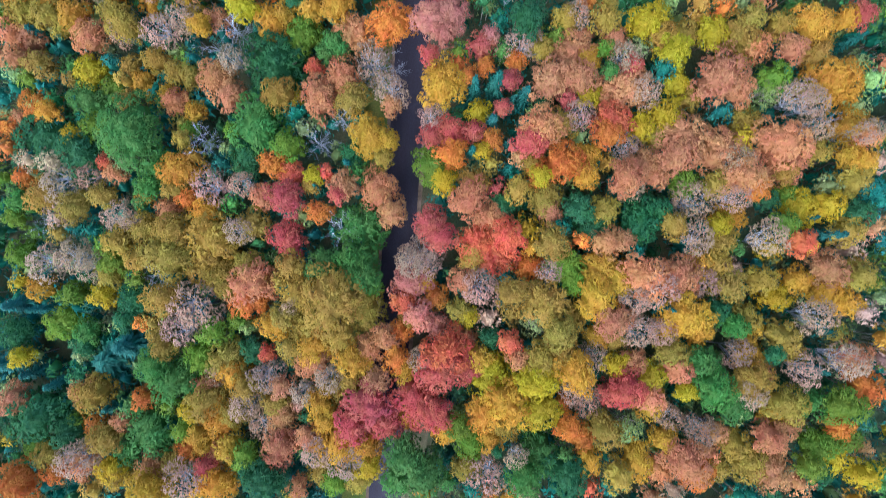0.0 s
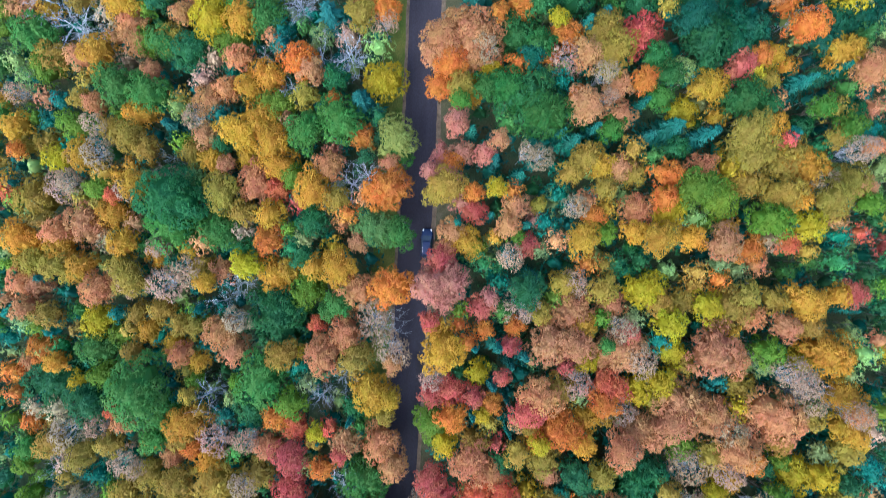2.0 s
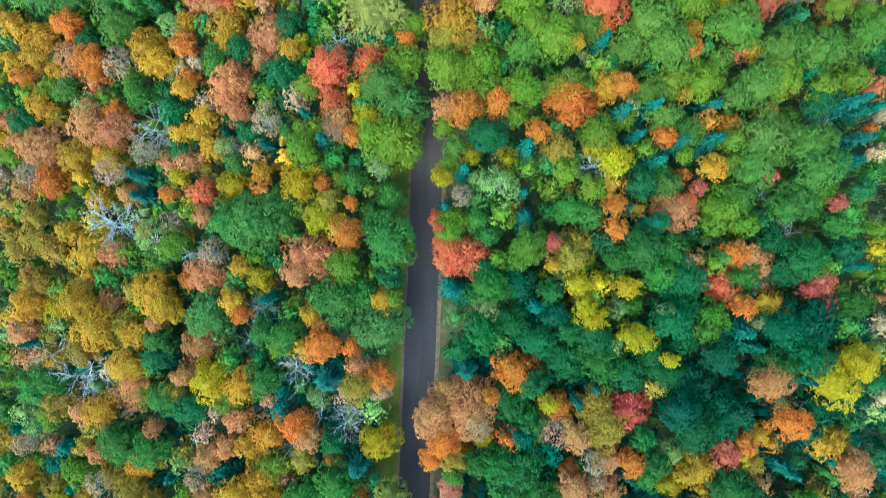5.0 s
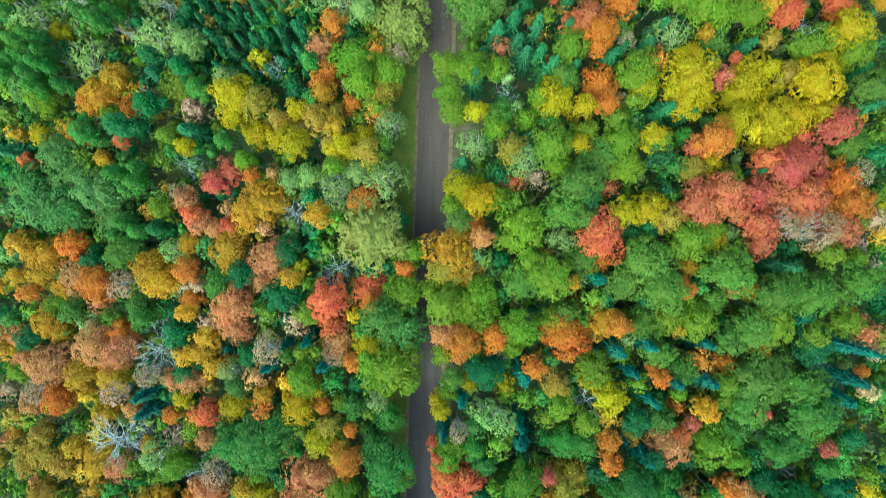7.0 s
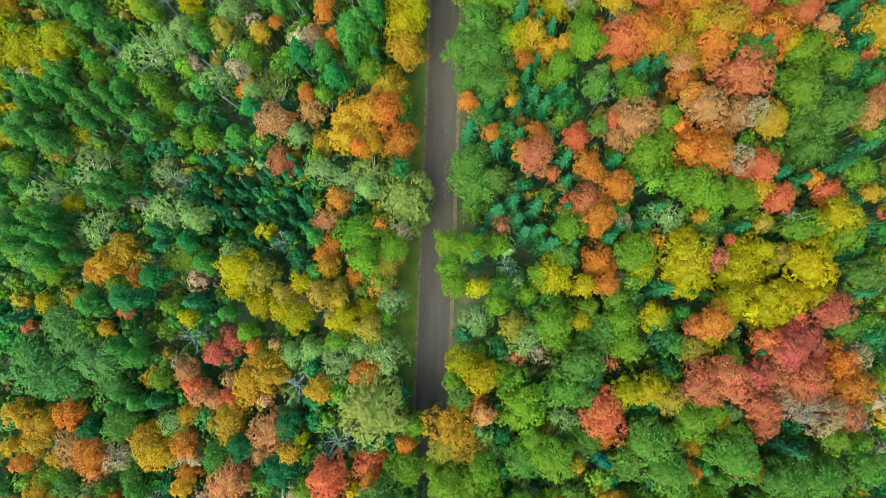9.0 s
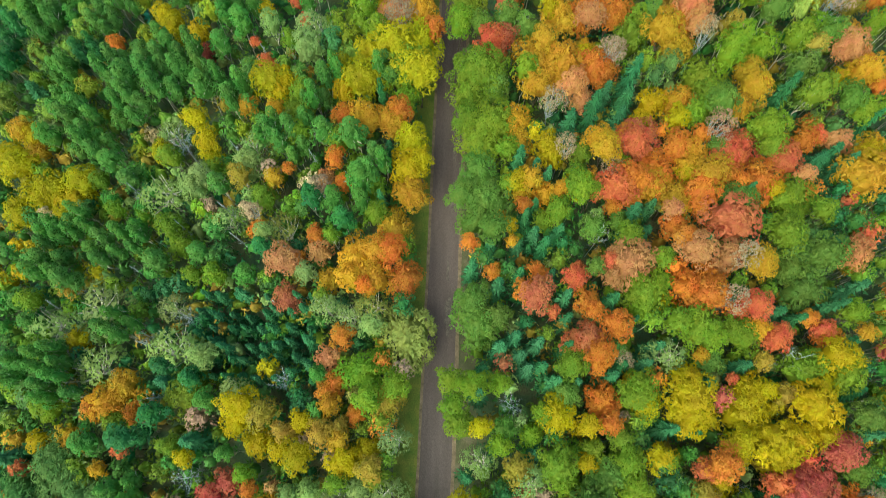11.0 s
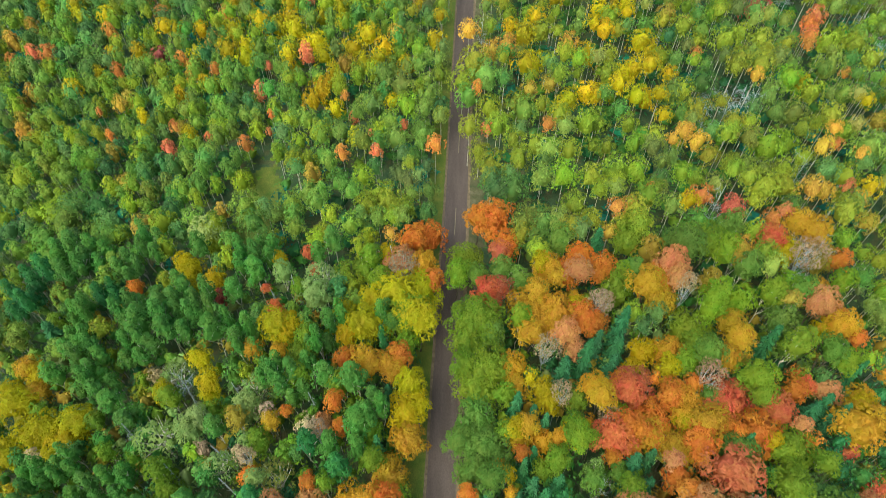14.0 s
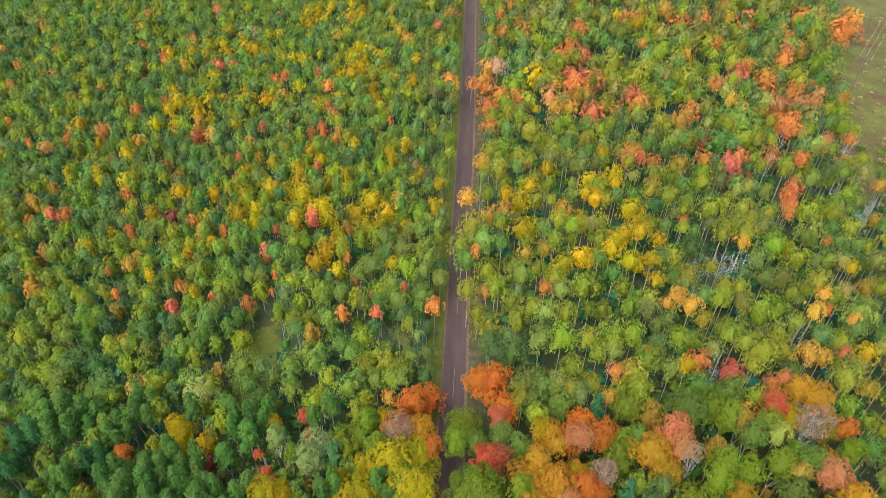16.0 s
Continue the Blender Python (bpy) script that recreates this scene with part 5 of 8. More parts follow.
tree("L", 36.9, 116.1, 2.0)
tree("L", 1.4, 116.2, 2.9)
tree("R", -15.7, 116.5, 2.8)
tree("G", 39.9, 116.9, 2.0)
tree("D", -23.3, 116.9, 2.8)
tree("O", -64.6, 117.0, 1.7)
tree("G", 52.4, 117.6, 3.1)
tree("G", 47.3, 117.7, 2.8)
tree("L", 6.6, 117.7, 2.7)
tree("L", 1.8, 117.7, 2.1)
tree("L", -4.8, 117.7, 2.8)
tree("A", -59.0, 117.8, 2.1)
tree("R", -9.8, 118.2, 2.5)
tree("L", 0.1, 118.2, 2.0)
tree("G", 56.0, 118.4, 3.1)
tree("A", 45.1, 118.4, 1.4)
tree("O", 35.4, 118.5, 1.6)
tree("G", 32.4, 118.5, 3.1)
tree("G", -33.7, 118.6, 2.4)
tree("A", -42.6, 118.7, 2.6)
tree("N", -48.5, 118.7, 2.6)
tree("O", -52.6, 118.7, 2.6)
tree("G", 50.2, 119.2, 2.3)
tree("G", 27.8, 119.3, 2.7)
tree("A", 19.7, 119.3, 1.1)
tree("G", 13.0, 119.3, 2.7)
tree("S", -27.2, 119.5, 2.0)
tree("S", -56.2, 119.6, 3.1)
tree("A", -66.5, 119.6, 1.6)
tree("K", 23.7, 119.8, 1.8)
tree("A", -21.6, 119.8, 1.5)
tree("G", 58.8, 119.9, 2.3)
tree("L", 16.9, 120.1, 3.2)
tree("D", -29.4, 120.3, 2.0)
tree("A", -62.7, 120.4, 2.3)
tree("L", 44.3, 120.7, 1.7)
tree("O", -37.7, 120.8, 2.0)
tree("G", 41.3, 120.8, 2.8)
tree("T", 4.2, 121.0, 2.8)
tree("T", 1.8, 121.0, 2.4)
tree("O", -4.4, 121.0, 1.5)
tree("B", -14.8, 121.1, 2.8)
tree("A", -44.4, 121.2, 3.1)
tree("A", 36.5, 121.6, 1.6)
tree("K", 49.2, 121.6, 1.9)
tree("A", -32.0, 122.0, 2.0)
tree("D", -53.4, 122.1, 2.1)
tree("S", -25.4, 122.4, 3.3)
tree("G", 30.1, 122.4, 3.5)
tree("O", 24.3, 122.4, 1.7)
tree("G", 21.6, 122.5, 2.4)
tree("L", 13.8, 122.5, 1.9)
tree("D", 9.8, 122.5, 1.6)
tree("L", 58.8, 122.9, 1.5)
tree("A", -61.7, 123.0, 2.6)
tree("L", 54.5, 123.4, 1.8)
tree("A", 2.6, 123.4, 3.6)
tree("L", -3.1, 123.4, 2.0)
tree("D", -22.4, 123.6, 2.3)
tree("W", -39.9, 123.7, 2.0)
tree("G", -47.9, 123.8, 2.6)
tree("A", -31.9, 124.1, 2.9)
tree("A", -38.1, 124.6, 1.9)
tree("O", -56.6, 124.7, 2.2)
tree("A", -65.4, 124.8, 2.1)
tree("E", 55.9, 125.3, 2.0)
tree("W", 18.5, 125.3, 2.1)
tree("E", 46.5, 125.4, 2.3)
tree("Y", 40.6, 125.4, 1.9)
tree("L", 36.1, 125.5, 3.0)
tree("L", 11.4, 125.7, 2.2)
tree("S", 7.0, 125.8, 1.6)
tree("R", 23.9, 126.0, 3.3)
tree("G", -47.0, 126.4, 3.1)
tree("W", 42.0, 126.6, 1.5)
tree("E", 56.6, 126.8, 2.7)
tree("N", 52.3, 126.8, 2.6)
tree("L", 39.1, 127.0, 1.9)
tree("S", -33.7, 127.0, 1.5)
tree("D", -42.5, 127.2, 2.0)
tree("L", 13.0, 127.3, 3.2)
tree("R", -31.9, 127.4, 1.7)
tree("E", 45.7, 127.7, 2.3)
tree("O", 5.8, 127.8, 1.6)
tree("S", -36.3, 127.9, 2.0)
tree("L", 59.4, 128.2, 1.8)
tree("G", 3.8, 128.3, 1.8)
tree("D", -5.6, 128.4, 1.5)
tree("N", 49.7, 128.4, 2.6)
tree("T", 33.0, 128.6, 1.9)
tree("G", 21.6, 128.8, 2.1)
tree("E", 38.3, 128.9, 2.0)
tree("J", -50.6, 129.0, 3.6, 1.0, "maple")
tree("A", -17.3, 129.3, 2.0)
tree("B", -21.5, 129.4, 2.0)
tree("Y", 27.0, 129.5, 1.9)
tree("A", -28.4, 129.5, 2.3)
tree("G", 18.5, 129.6, 2.7)
tree("R", -37.2, 129.6, 1.7)
tree("Y", 30.4, 129.8, 2.5)
tree("E", 53.7, 129.8, 2.6)
tree("J", -57.9, 129.9, 3.6, 1.0, "maple")
tree("E", 42.0, 130.0, 2.2)
tree("O", 57.9, 130.5, 2.6)
tree("L", -41.6, 130.5, 2.2)
tree("L", 2.6, 130.7, 1.6)
tree("J", -61.6, 130.8, 3.6, 1.0, "maple")
tree("E", 36.8, 130.9, 2.8)
tree("O", -10.6, 131.3, 2.5)
tree("E", 51.5, 131.4, 2.6)
tree("Y", 6.6, 131.4, 2.4)
tree("A", -26.2, 131.5, 3.5)
tree("S", -38.0, 131.7, 1.9)
tree("L", 9.0, 131.8, 2.2)
tree("P", 44.9, 131.9, 2.0)
tree("D", 22.3, 131.9, 1.6)
tree("E", 40.5, 132.0, 2.6)
tree("E", 47.8, 132.2, 3.1)
tree("Y", 4.2, 133.0, 2.7)
tree("J", -52.4, 133.3, 3.6, 1.0, "maple")
tree("J", -63.4, 133.5, 3.6, 1.0, "maple")
tree("G", 20.8, 133.5, 3.2)
tree("O", 57.2, 133.6, 2.7)
tree("P", 54.3, 133.6, 2.1)
tree("P", -33.6, 134.2, 1.9)
tree("L", 42.0, 134.3, 1.5)
tree("W", -21.5, 134.4, 2.0)
tree("N", 59.3, 134.6, 2.0)
tree("G", -46.0, 134.8, 3.2)
tree("B", -15.2, 135.1, 1.8)
tree("K", 46.0, 135.1, 1.4)
tree("W", -18.9, 135.1, 2.3)
tree("P", 49.3, 135.2, 2.3)
tree("O", -27.9, 135.3, 1.3)
tree("W", -11.4, 135.4, 2.0)
tree("T", 36.7, 135.5, 1.9)
tree("L", 27.7, 135.7, 2.4)
tree("J", -57.8, 135.9, 3.6, 1.0, "maple")
tree("B", 42.7, 136.2, 1.5)
tree("P", -31.4, 136.2, 2.2)
tree("L", -14.7, 136.3, 1.8)
tree("Y", 39.7, 136.6, 2.0)
tree("P", 52.9, 136.7, 2.7)
tree("L", 18.4, 136.7, 2.1)
tree("B", -37.1, 136.8, 2.0)
tree("R", 47.1, 136.8, 2.0)
tree("W", 12.9, 136.9, 2.2)
tree("D", 4.2, 137.1, 1.6)
tree("L", -8.9, 137.4, 2.0)
tree("G", 24.6, 137.4, 3.2)
tree("L", -28.8, 137.4, 1.8)
tree("P", 50.7, 137.5, 2.3)
tree("A", -50.9, 137.9, 1.2)
tree("T", -9.7, 138.2, 2.3)
tree("T", 11.4, 138.5, 2.2)
tree("R", 37.1, 138.6, 1.6)
tree("G", 58.5, 138.8, 2.3)
tree("Y", -13.9, 139.1, 2.3)
tree("L", 16.9, 139.1, 2.9)
tree("K", -66.1, 139.3, 2.7)
tree("O", 38.9, 139.3, 2.3)
tree("J", -58.7, 139.4, 3.1, 1.0, "maple")
tree("Y", 21.1, 139.4, 1.4)
tree("W", 5.8, 139.4, 2.3)
tree("L", 32.2, 139.5, 1.7)
tree("L", 26.9, 139.7, 2.4)
tree("Y", -37.9, 139.7, 1.4)
tree("Y", 31.5, 139.9, 2.0)
tree("N", -15.5, 140.0, 1.5)
tree("Y", 41.9, 140.0, 1.5)
tree("Y", -20.6, 140.1, 2.5)
tree("G", -31.8, 140.4, 1.7)
tree("Y", 48.5, 140.6, 3.1)
tree("Y", -10.5, 140.7, 2.5)
tree("R", -48.2, 140.8, 1.4)
tree("Y", -24.0, 141.0, 1.8)
tree("P", 55.3, 141.2, 2.6)
tree("L", 22.3, 141.3, 1.9)
tree("L", -40.6, 141.5, 1.9)
tree("L", 9.0, 141.7, 1.9)
tree("G", -53.2, 141.8, 2.6)
tree("A", -56.8, 141.9, 2.2)
tree("Y", -27.5, 141.9, 2.2)
tree("K", -37.2, 142.0, 2.6)
tree("Y", -61.4, 142.0, 1.7)
tree("Y", 42.6, 142.3, 2.6)
tree("A", -14.7, 142.4, 1.8)
tree("D", -46.8, 142.5, 2.6)
tree("L", 26.1, 142.8, 1.9)
tree("Y", 50.6, 142.8, 2.7)
tree("L", 13.7, 143.2, 1.9)
tree("A", 59.2, 143.3, 1.5)
tree("T", -17.2, 143.3, 2.1)
tree("D", 58.5, 143.3, 2.1)
tree("P", 55.6, 143.4, 1.5)
tree("Y", 54.2, 143.4, 2.1)
tree("T", -23.2, 143.5, 2.2)
tree("K", 36.8, 143.6, 1.4)
tree("T", -14.7, 144.0, 1.8)
tree("G", 9.8, 144.1, 2.1)
tree("K", 33.0, 144.1, 2.4)
tree("Y", 6.2, 144.2, 1.6)
tree("Y", 21.5, 144.5, 1.7)
tree("O", 24.6, 144.8, 1.7)
tree("L", 3.6, 144.8, 1.9)
tree("Y", -30.9, 145.0, 2.5)
tree("Y", -20.6, 145.0, 1.8)
tree("L", 2.6, 145.1, 2.1)
tree("L", -50.4, 145.1, 1.9)
tree("Y", 38.1, 145.5, 2.0)
tree("G", 59.1, 145.5, 2.6)
tree("D", -43.2, 145.8, 2.5)
tree("N", 26.9, 145.9, 0.8)
tree("O", -12.6, 146.0, 1.6)
tree("T", -26.6, 146.1, 2.5)
tree("L", 15.3, 146.3, 1.7)
tree("O", -47.7, 146.3, 2.0)
tree("Y", 35.9, 146.3, 3.1)
tree("Y", 44.0, 146.8, 3.4)
tree("O", -54.0, 146.9, 1.9)
tree("L", -61.3, 147.2, 2.6)
tree("B", 10.9, 147.2, 1.8)
tree("Y", 29.9, 147.3, 2.3)
tree("A", -16.4, 147.4, 1.8)
tree("Y", -30.0, 147.4, 2.7)
tree("B", -44.5, 147.5, 1.5)
tree("L", 2.2, 147.7, 2.1)
tree("A", -51.7, 147.7, 3.1)
tree("L", -10.5, 148.0, 2.5)
tree("G", -35.2, 148.0, 2.2)
tree("T", 50.3, 148.9, 1.9)
tree("K", 5.9, 149.0, 2.0)
tree("L", 29.0, 149.0, 3.2)
tree("G", 18.8, 149.1, 2.3)
tree("O", -17.2, 149.4, 1.8)
tree("D", 59.9, 149.6, 2.6)
tree("G", -58.5, 149.7, 3.1)
tree("Y", 47.4, 149.7, 1.7)
tree("L", 5.1, 150.1, 2.5)
tree("L", -6.6, 150.2, 2.5)
tree("Y", 55.5, 150.4, 2.6)
tree("A", -49.7, 150.5, 2.6)
tree("D", 39.1, 150.6, 1.9)
tree("D", 20.4, 150.7, 1.8)
tree("D", 17.2, 150.8, 2.0)
tree("K", -42.5, 150.8, 2.3)
tree("L", 9.1, 150.8, 1.8)
tree("L", 1.7, 151.1, 2.0)
tree("O", -15.9, 151.1, 2.0)
tree("B", -23.7, 151.2, 1.9)
tree("D", -37.9, 151.3, 2.1)
tree("R", 42.9, 151.3, 0.9)
tree("Y", 36.0, 151.4, 2.1)
tree("D", 25.2, 151.5, 1.8)
tree("L", 58.5, 151.9, 2.8)
tree("G", -18.5, 152.0, 1.7)
tree("L", -65.7, 152.4, 3.0)
tree("K", 13.5, 152.8, 2.0)
tree("L", 53.4, 152.8, 3.4)
tree("K", 6.8, 152.8, 1.5)
tree("D", -42.5, 153.1, 2.1)
tree("O", 23.6, 153.1, 1.6)
tree("L", 19.6, 153.2, 2.4)
tree("K", 44.8, 153.2, 2.1)
tree("D", 15.6, 153.2, 1.8)
tree("K", 30.6, 153.4, 2.1)
tree("K", 27.4, 153.4, 1.8)
tree("T", 47.5, 153.7, 1.4)
tree("G", 39.9, 153.8, 2.1)
tree("B", 52.0, 154.0, 1.9)
tree("L", -60.1, 154.2, 3.0)
tree("G", 59.3, 154.3, 2.2)
tree("Y", 57.1, 154.3, 2.7)
tree("N", 27.6, 154.3, 1.3)
tree("S", -17.3, 154.5, 2.0)
tree("A", 38.4, 154.6, 1.3)
tree("W", 33.8, 154.6, 2.9)
tree("W", -36.2, 154.7, 2.4)
tree("O", 23.6, 154.8, 2.3)
tree("D", 12.4, 154.9, 2.0)
tree("D", 9.2, 155.8, 2.1)
tree("K", 32.3, 155.9, 2.0)
tree("L", -63.0, 156.0, 2.7)
tree("K", 19.3, 156.1, 1.5)
tree("R", 20.5, 156.5, 2.0)
tree("D", 14.9, 156.5, 1.8)
tree("D", 60.2, 156.6, 2.0)
tree("R", 49.1, 156.8, 2.0)
tree("L", 40.0, 157.0, 2.1)
tree("A", 60.9, 157.4, 1.4)
tree("D", 11.6, 157.4, 2.1)
tree("O", 57.3, 157.5, 2.2)
tree("R", 49.8, 157.6, 1.6)
tree("L", 45.3, 157.7, 2.7)
tree("Y", -58.3, 157.7, 2.1)
tree("O", -15.2, 157.9, 2.0)
tree("R", 56.5, 158.3, 1.6)
tree("B", -47.2, 158.4, 1.4)
tree("A", 46.9, 158.4, 1.7)
tree("L", 43.1, 158.5, 1.9)
tree("R", 22.9, 158.9, 1.5)
tree("L", -50.0, 159.3, 3.0)
tree("L", 35.4, 159.5, 2.2)
tree("W", -10.5, 159.5, 2.0)
tree("O", 54.4, 159.9, 1.4)
tree("D", 52.9, 159.9, 1.9)
tree("G", 5.9, 160.0, 4.1)
tree("K", 29.5, 160.1, 1.3)
tree("G", -66.1, 160.5, 2.0)
tree("L", 60.3, 160.6, 1.9)
tree("D", 19.7, 160.6, 1.8)
tree("D", 49.9, 160.8, 2.4)
tree("G", 9.2, 160.8, 2.1)
tree("B", -40.0, 160.9, 1.6)
tree("R", 44.7, 161.3, 1.6)
tree("O", 22.9, 161.3, 1.5)
tree("D", 57.4, 161.4, 1.9)
tree("L", 30.8, 162.0, 2.1)
tree("N", 43.2, 162.5, 2.1)
tree("D", 26.1, 162.9, 2.1)
tree("O", 22.5, 163.0, 2.1)
tree("G", 5.1, 163.4, 2.8)
tree("O", 40.1, 163.4, 2.9)
tree("K", 19.4, 163.7, 1.7)
tree("L", -67.2, 164.1, 2.1)
tree("K", 61.2, 164.3, 2.2)
tree("A", 41.7, 164.6, 1.8)
tree("G", 55.3, 164.6, 3.5)
tree("O", 37.1, 164.7, 2.2)
tree("O", 13.3, 164.9, 2.0)
tree("D", 23.8, 165.5, 1.3)
tree("O", -11.8, 165.5, 1.4)
tree("T", -60.6, 165.8, 1.8)
tree("D", 9.2, 165.8, 2.0)
tree("L", 34.0, 166.0, 2.1)
tree("L", 30.1, 166.1, 1.9)
tree("G", -59.7, 166.7, 2.7)
tree("S", 27.0, 167.0, 2.0)
tree("D", 17.4, 167.3, 1.5)
tree("A", -14.4, 167.3, 2.2)
tree("O", 16.1, 167.3, 1.2)
tree("A", -17.9, 167.4, 2.2)
tree("D", 12.5, 167.4, 1.5)
tree("G", -31.1, 167.7, 2.2)
tree("L", -36.5, 167.9, 2.1)
tree("G", 53.9, 167.9, 2.7)
tree("W", -21.4, 167.9, 1.9)
tree("G", 23.8, 167.9, 1.6)
tree("O", 8.4, 167.9, 1.5)
tree("L", -40.2, 168.0, 1.7)
tree("R", 21.4, 168.0, 1.5)
tree("A", 47.9, 168.1, 2.4)
tree("O", 14.9, 168.2, 1.3)
tree("S", 43.3, 168.2, 1.9)
tree("D", 5.1, 168.5, 1.8)
tree("R", 25.8, 168.7, 1.3)
tree("A", 50.2, 168.8, 1.7)
tree("N", 45.6, 168.9, 2.1)
tree("S", 61.4, 169.3, 2.7)
tree("L", 34.1, 169.3, 1.8)
tree("G", 57.7, 169.4, 3.1)
tree("G", -63.6, 169.5, 3.6)
tree("S", 44.1, 169.8, 2.4)
tree("G", -45.7, 169.9, 2.6)
tree("D", 59.2, 170.9, 1.9)
tree("O", -23.2, 171.0, 1.4)
tree("A", -10.1, 171.5, 2.5)
tree("G", -39.4, 171.5, 2.3)
tree("S", -19.7, 171.8, 2.1)
tree("D", 40.7, 171.9, 2.1)
tree("G", -55.1, 172.0, 3.2)
tree("D", -28.5, 172.1, 2.1)
tree("D", 8.0, 172.2, 1.8)
tree("D", 16.6, 172.3, 2.0)
tree("D", 12.5, 172.5, 1.8)
tree("O", 37.3, 172.5, 2.1)
tree("A", 11.3, 172.5, 1.0)
tree("O", 4.7, 172.7, 1.5)
tree("L", 29.4, 173.2, 2.1)
tree("B", 25.1, 173.3, 1.3)
tree("L", -43.1, 173.4, 2.3)
tree("L", -17.1, 173.4, 1.2)
tree("D", 15.0, 174.1, 1.8)
tree("W", -28.1, 174.2, 1.7)
tree("D", 32.6, 174.3, 2.1)
tree("G", 8.4, 174.3, 2.3)
tree("O", -20.2, 174.4, 1.4)
tree("G", -50.5, 174.5, 3.0)
tree("G", 23.9, 174.6, 2.0)
tree("D", 19.1, 174.8, 2.1)
tree("O", 36.5, 175.0, 2.1)
tree("G", -64.8, 175.0, 3.1)
tree("L", 53.4, 175.2, 2.7)
tree("Y", 10.9, 175.5, 1.5)
tree("O", -30.0, 175.6, 1.6)
tree("D", -15.4, 176.0, 2.2)
tree("G", 28.7, 176.1, 2.0)
tree("L", -45.0, 176.1, 2.6)
tree("L", 16.6, 176.5, 1.7)
tree("L", 58.7, 176.6, 1.9)
tree("S", 35.8, 176.7, 1.5)
tree("W", 24.7, 176.7, 1.3)
tree("G", -60.1, 176.7, 3.0)
tree("K", 13.6, 176.7, 1.5)
tree("D", 30.3, 176.9, 2.4)
tree("G", 5.9, 176.9, 3.0)
tree("L", 18.7, 177.3, 2.3)
tree("L", -10.2, 177.5, 2.2)
tree("N", -30.5, 177.9, 1.4)
tree("A", 38.2, 178.2, 1.6)
tree("D", 33.5, 178.4, 1.8)
tree("L", 53.5, 178.4, 1.9)
tree("O", 27.9, 178.6, 1.6)
tree("G", 46.7, 178.7, 2.4)
tree("O", 13.4, 178.8, 1.3)
tree("Y", -65.0, 179.1, 2.2)
tree("L", -54.5, 179.2, 1.8)
tree("K", 15.3, 179.3, 1.9)
tree("B", -35.0, 179.4, 1.2)
tree("G", -12.8, 179.4, 2.2)
tree("G", -17.2, 179.6, 2.4)
tree("D", -20.7, 179.7, 2.2)
tree("K", 47.5, 179.7, 1.5)
tree("A", 37.4, 179.9, 2.4)
tree("G", 45.5, 179.9, 2.3)
tree("Y", 52.0, 180.1, 1.6)
tree("K", -9.7, 180.3, 1.6)
tree("G", 7.6, 180.3, 4.2)
tree("L", 22.3, 180.5, 2.3)
tree("O", 31.1, 180.6, 2.1)
tree("A", 19.1, 180.7, 1.5)
tree("O", 34.3, 180.9, 1.6)
tree("G", 3.7, 181.1, 2.7)
tree("O", 46.7, 181.2, 1.3)
tree("L", 24.8, 181.3, 1.8)
tree("A", 13.0, 181.4, 1.7)
tree("L", -29.6, 181.4, 2.3)
tree("O", 32.0, 181.4, 1.5)
tree("L", 21.6, 181.6, 2.5)
tree("A", 17.1, 181.6, 2.0)
tree("R", 25.6, 181.7, 1.6)
tree("Y", 11.7, 181.8, 1.3)
tree("L", 10.9, 181.9, 1.5)
tree("A", 65.8, 182.1, 3.8)
tree("A", 33.9, 182.2, 3.0)
tree("N", -19.4, 182.3, 1.6)
tree("Y", -64.1, 182.3, 3.1)
tree("S", 56.8, 182.4, 1.4)
tree("Y", 22.5, 182.5, 2.2)
tree("O", -15.9, 182.6, 1.5)
tree("G", -13.0, 182.6, 2.8)
tree("O", 45.9, 182.8, 2.5)
tree("O", 30.5, 182.8, 2.1)
tree("A", 14.5, 182.8, 2.0)
tree("L", -11.1, 182.8, 2.6)
tree("Y", 12.7, 182.8, 2.2)
tree("A", 42.6, 182.9, 3.0)
tree("G", -36.9, 183.0, 2.3)
tree("W", -41.5, 183.2, 2.6)
tree("B", -52.7, 183.2, 1.4)
tree("D", 17.3, 183.7, 1.6)
tree("Y", 39.7, 183.9, 1.8)
tree("D", 63.0, 184.1, 2.3)
tree("T", -33.3, 184.2, 2.1)
tree("Y", -68.1, 184.3, 3.1)
tree("A", -27.9, 184.4, 1.7)
tree("W", -40.1, 184.5, 2.5)
tree("L", -58.5, 184.9, 1.8)
tree("S", -19.3, 184.9, 1.9)
tree("G", -53.2, 184.9, 2.5)
tree("A", 39.4, 184.9, 2.1)
tree("G", 6.4, 185.0, 3.7)
tree("D", 59.8, 185.2, 3.0)
tree("N", 28.1, 185.3, 1.8)
tree("G", -11.2, 185.6, 3.4)
tree("D", 15.6, 185.7, 1.8)
tree("L", 29.9, 185.7, 1.4)
tree("Y", 66.6, 185.9, 1.8)
tree("O", -25.6, 186.1, 1.3)
tree("R", 46.5, 186.6, 3.0)
tree("D", 12.9, 186.8, 2.0)
tree("A", 67.7, 186.9, 2.1)
tree("D", 62.7, 187.0, 2.3)
tree("A", 26.4, 187.4, 2.4)
tree("W", -32.6, 187.4, 2.9)
tree("O", -17.5, 187.4, 2.3)
tree("Y", -3.3, 187.4, 2.2)
tree("L", 52.6, 187.4, 2.3)
tree("L", 22.9, 187.5, 2.0)
tree("Y", 18.4, 187.7, 2.2)
tree("O", 38.0, 188.0, 2.5)
tree("N", 20.2, 188.1, 1.8)
tree("G", -56.9, 188.2, 2.9)
tree("R", 31.0, 188.2, 2.6)
tree("L", -46.2, 188.4, 2.1)
tree("L", 11.1, 189.0, 2.2)
tree("S", 64.0, 189.0, 2.1)
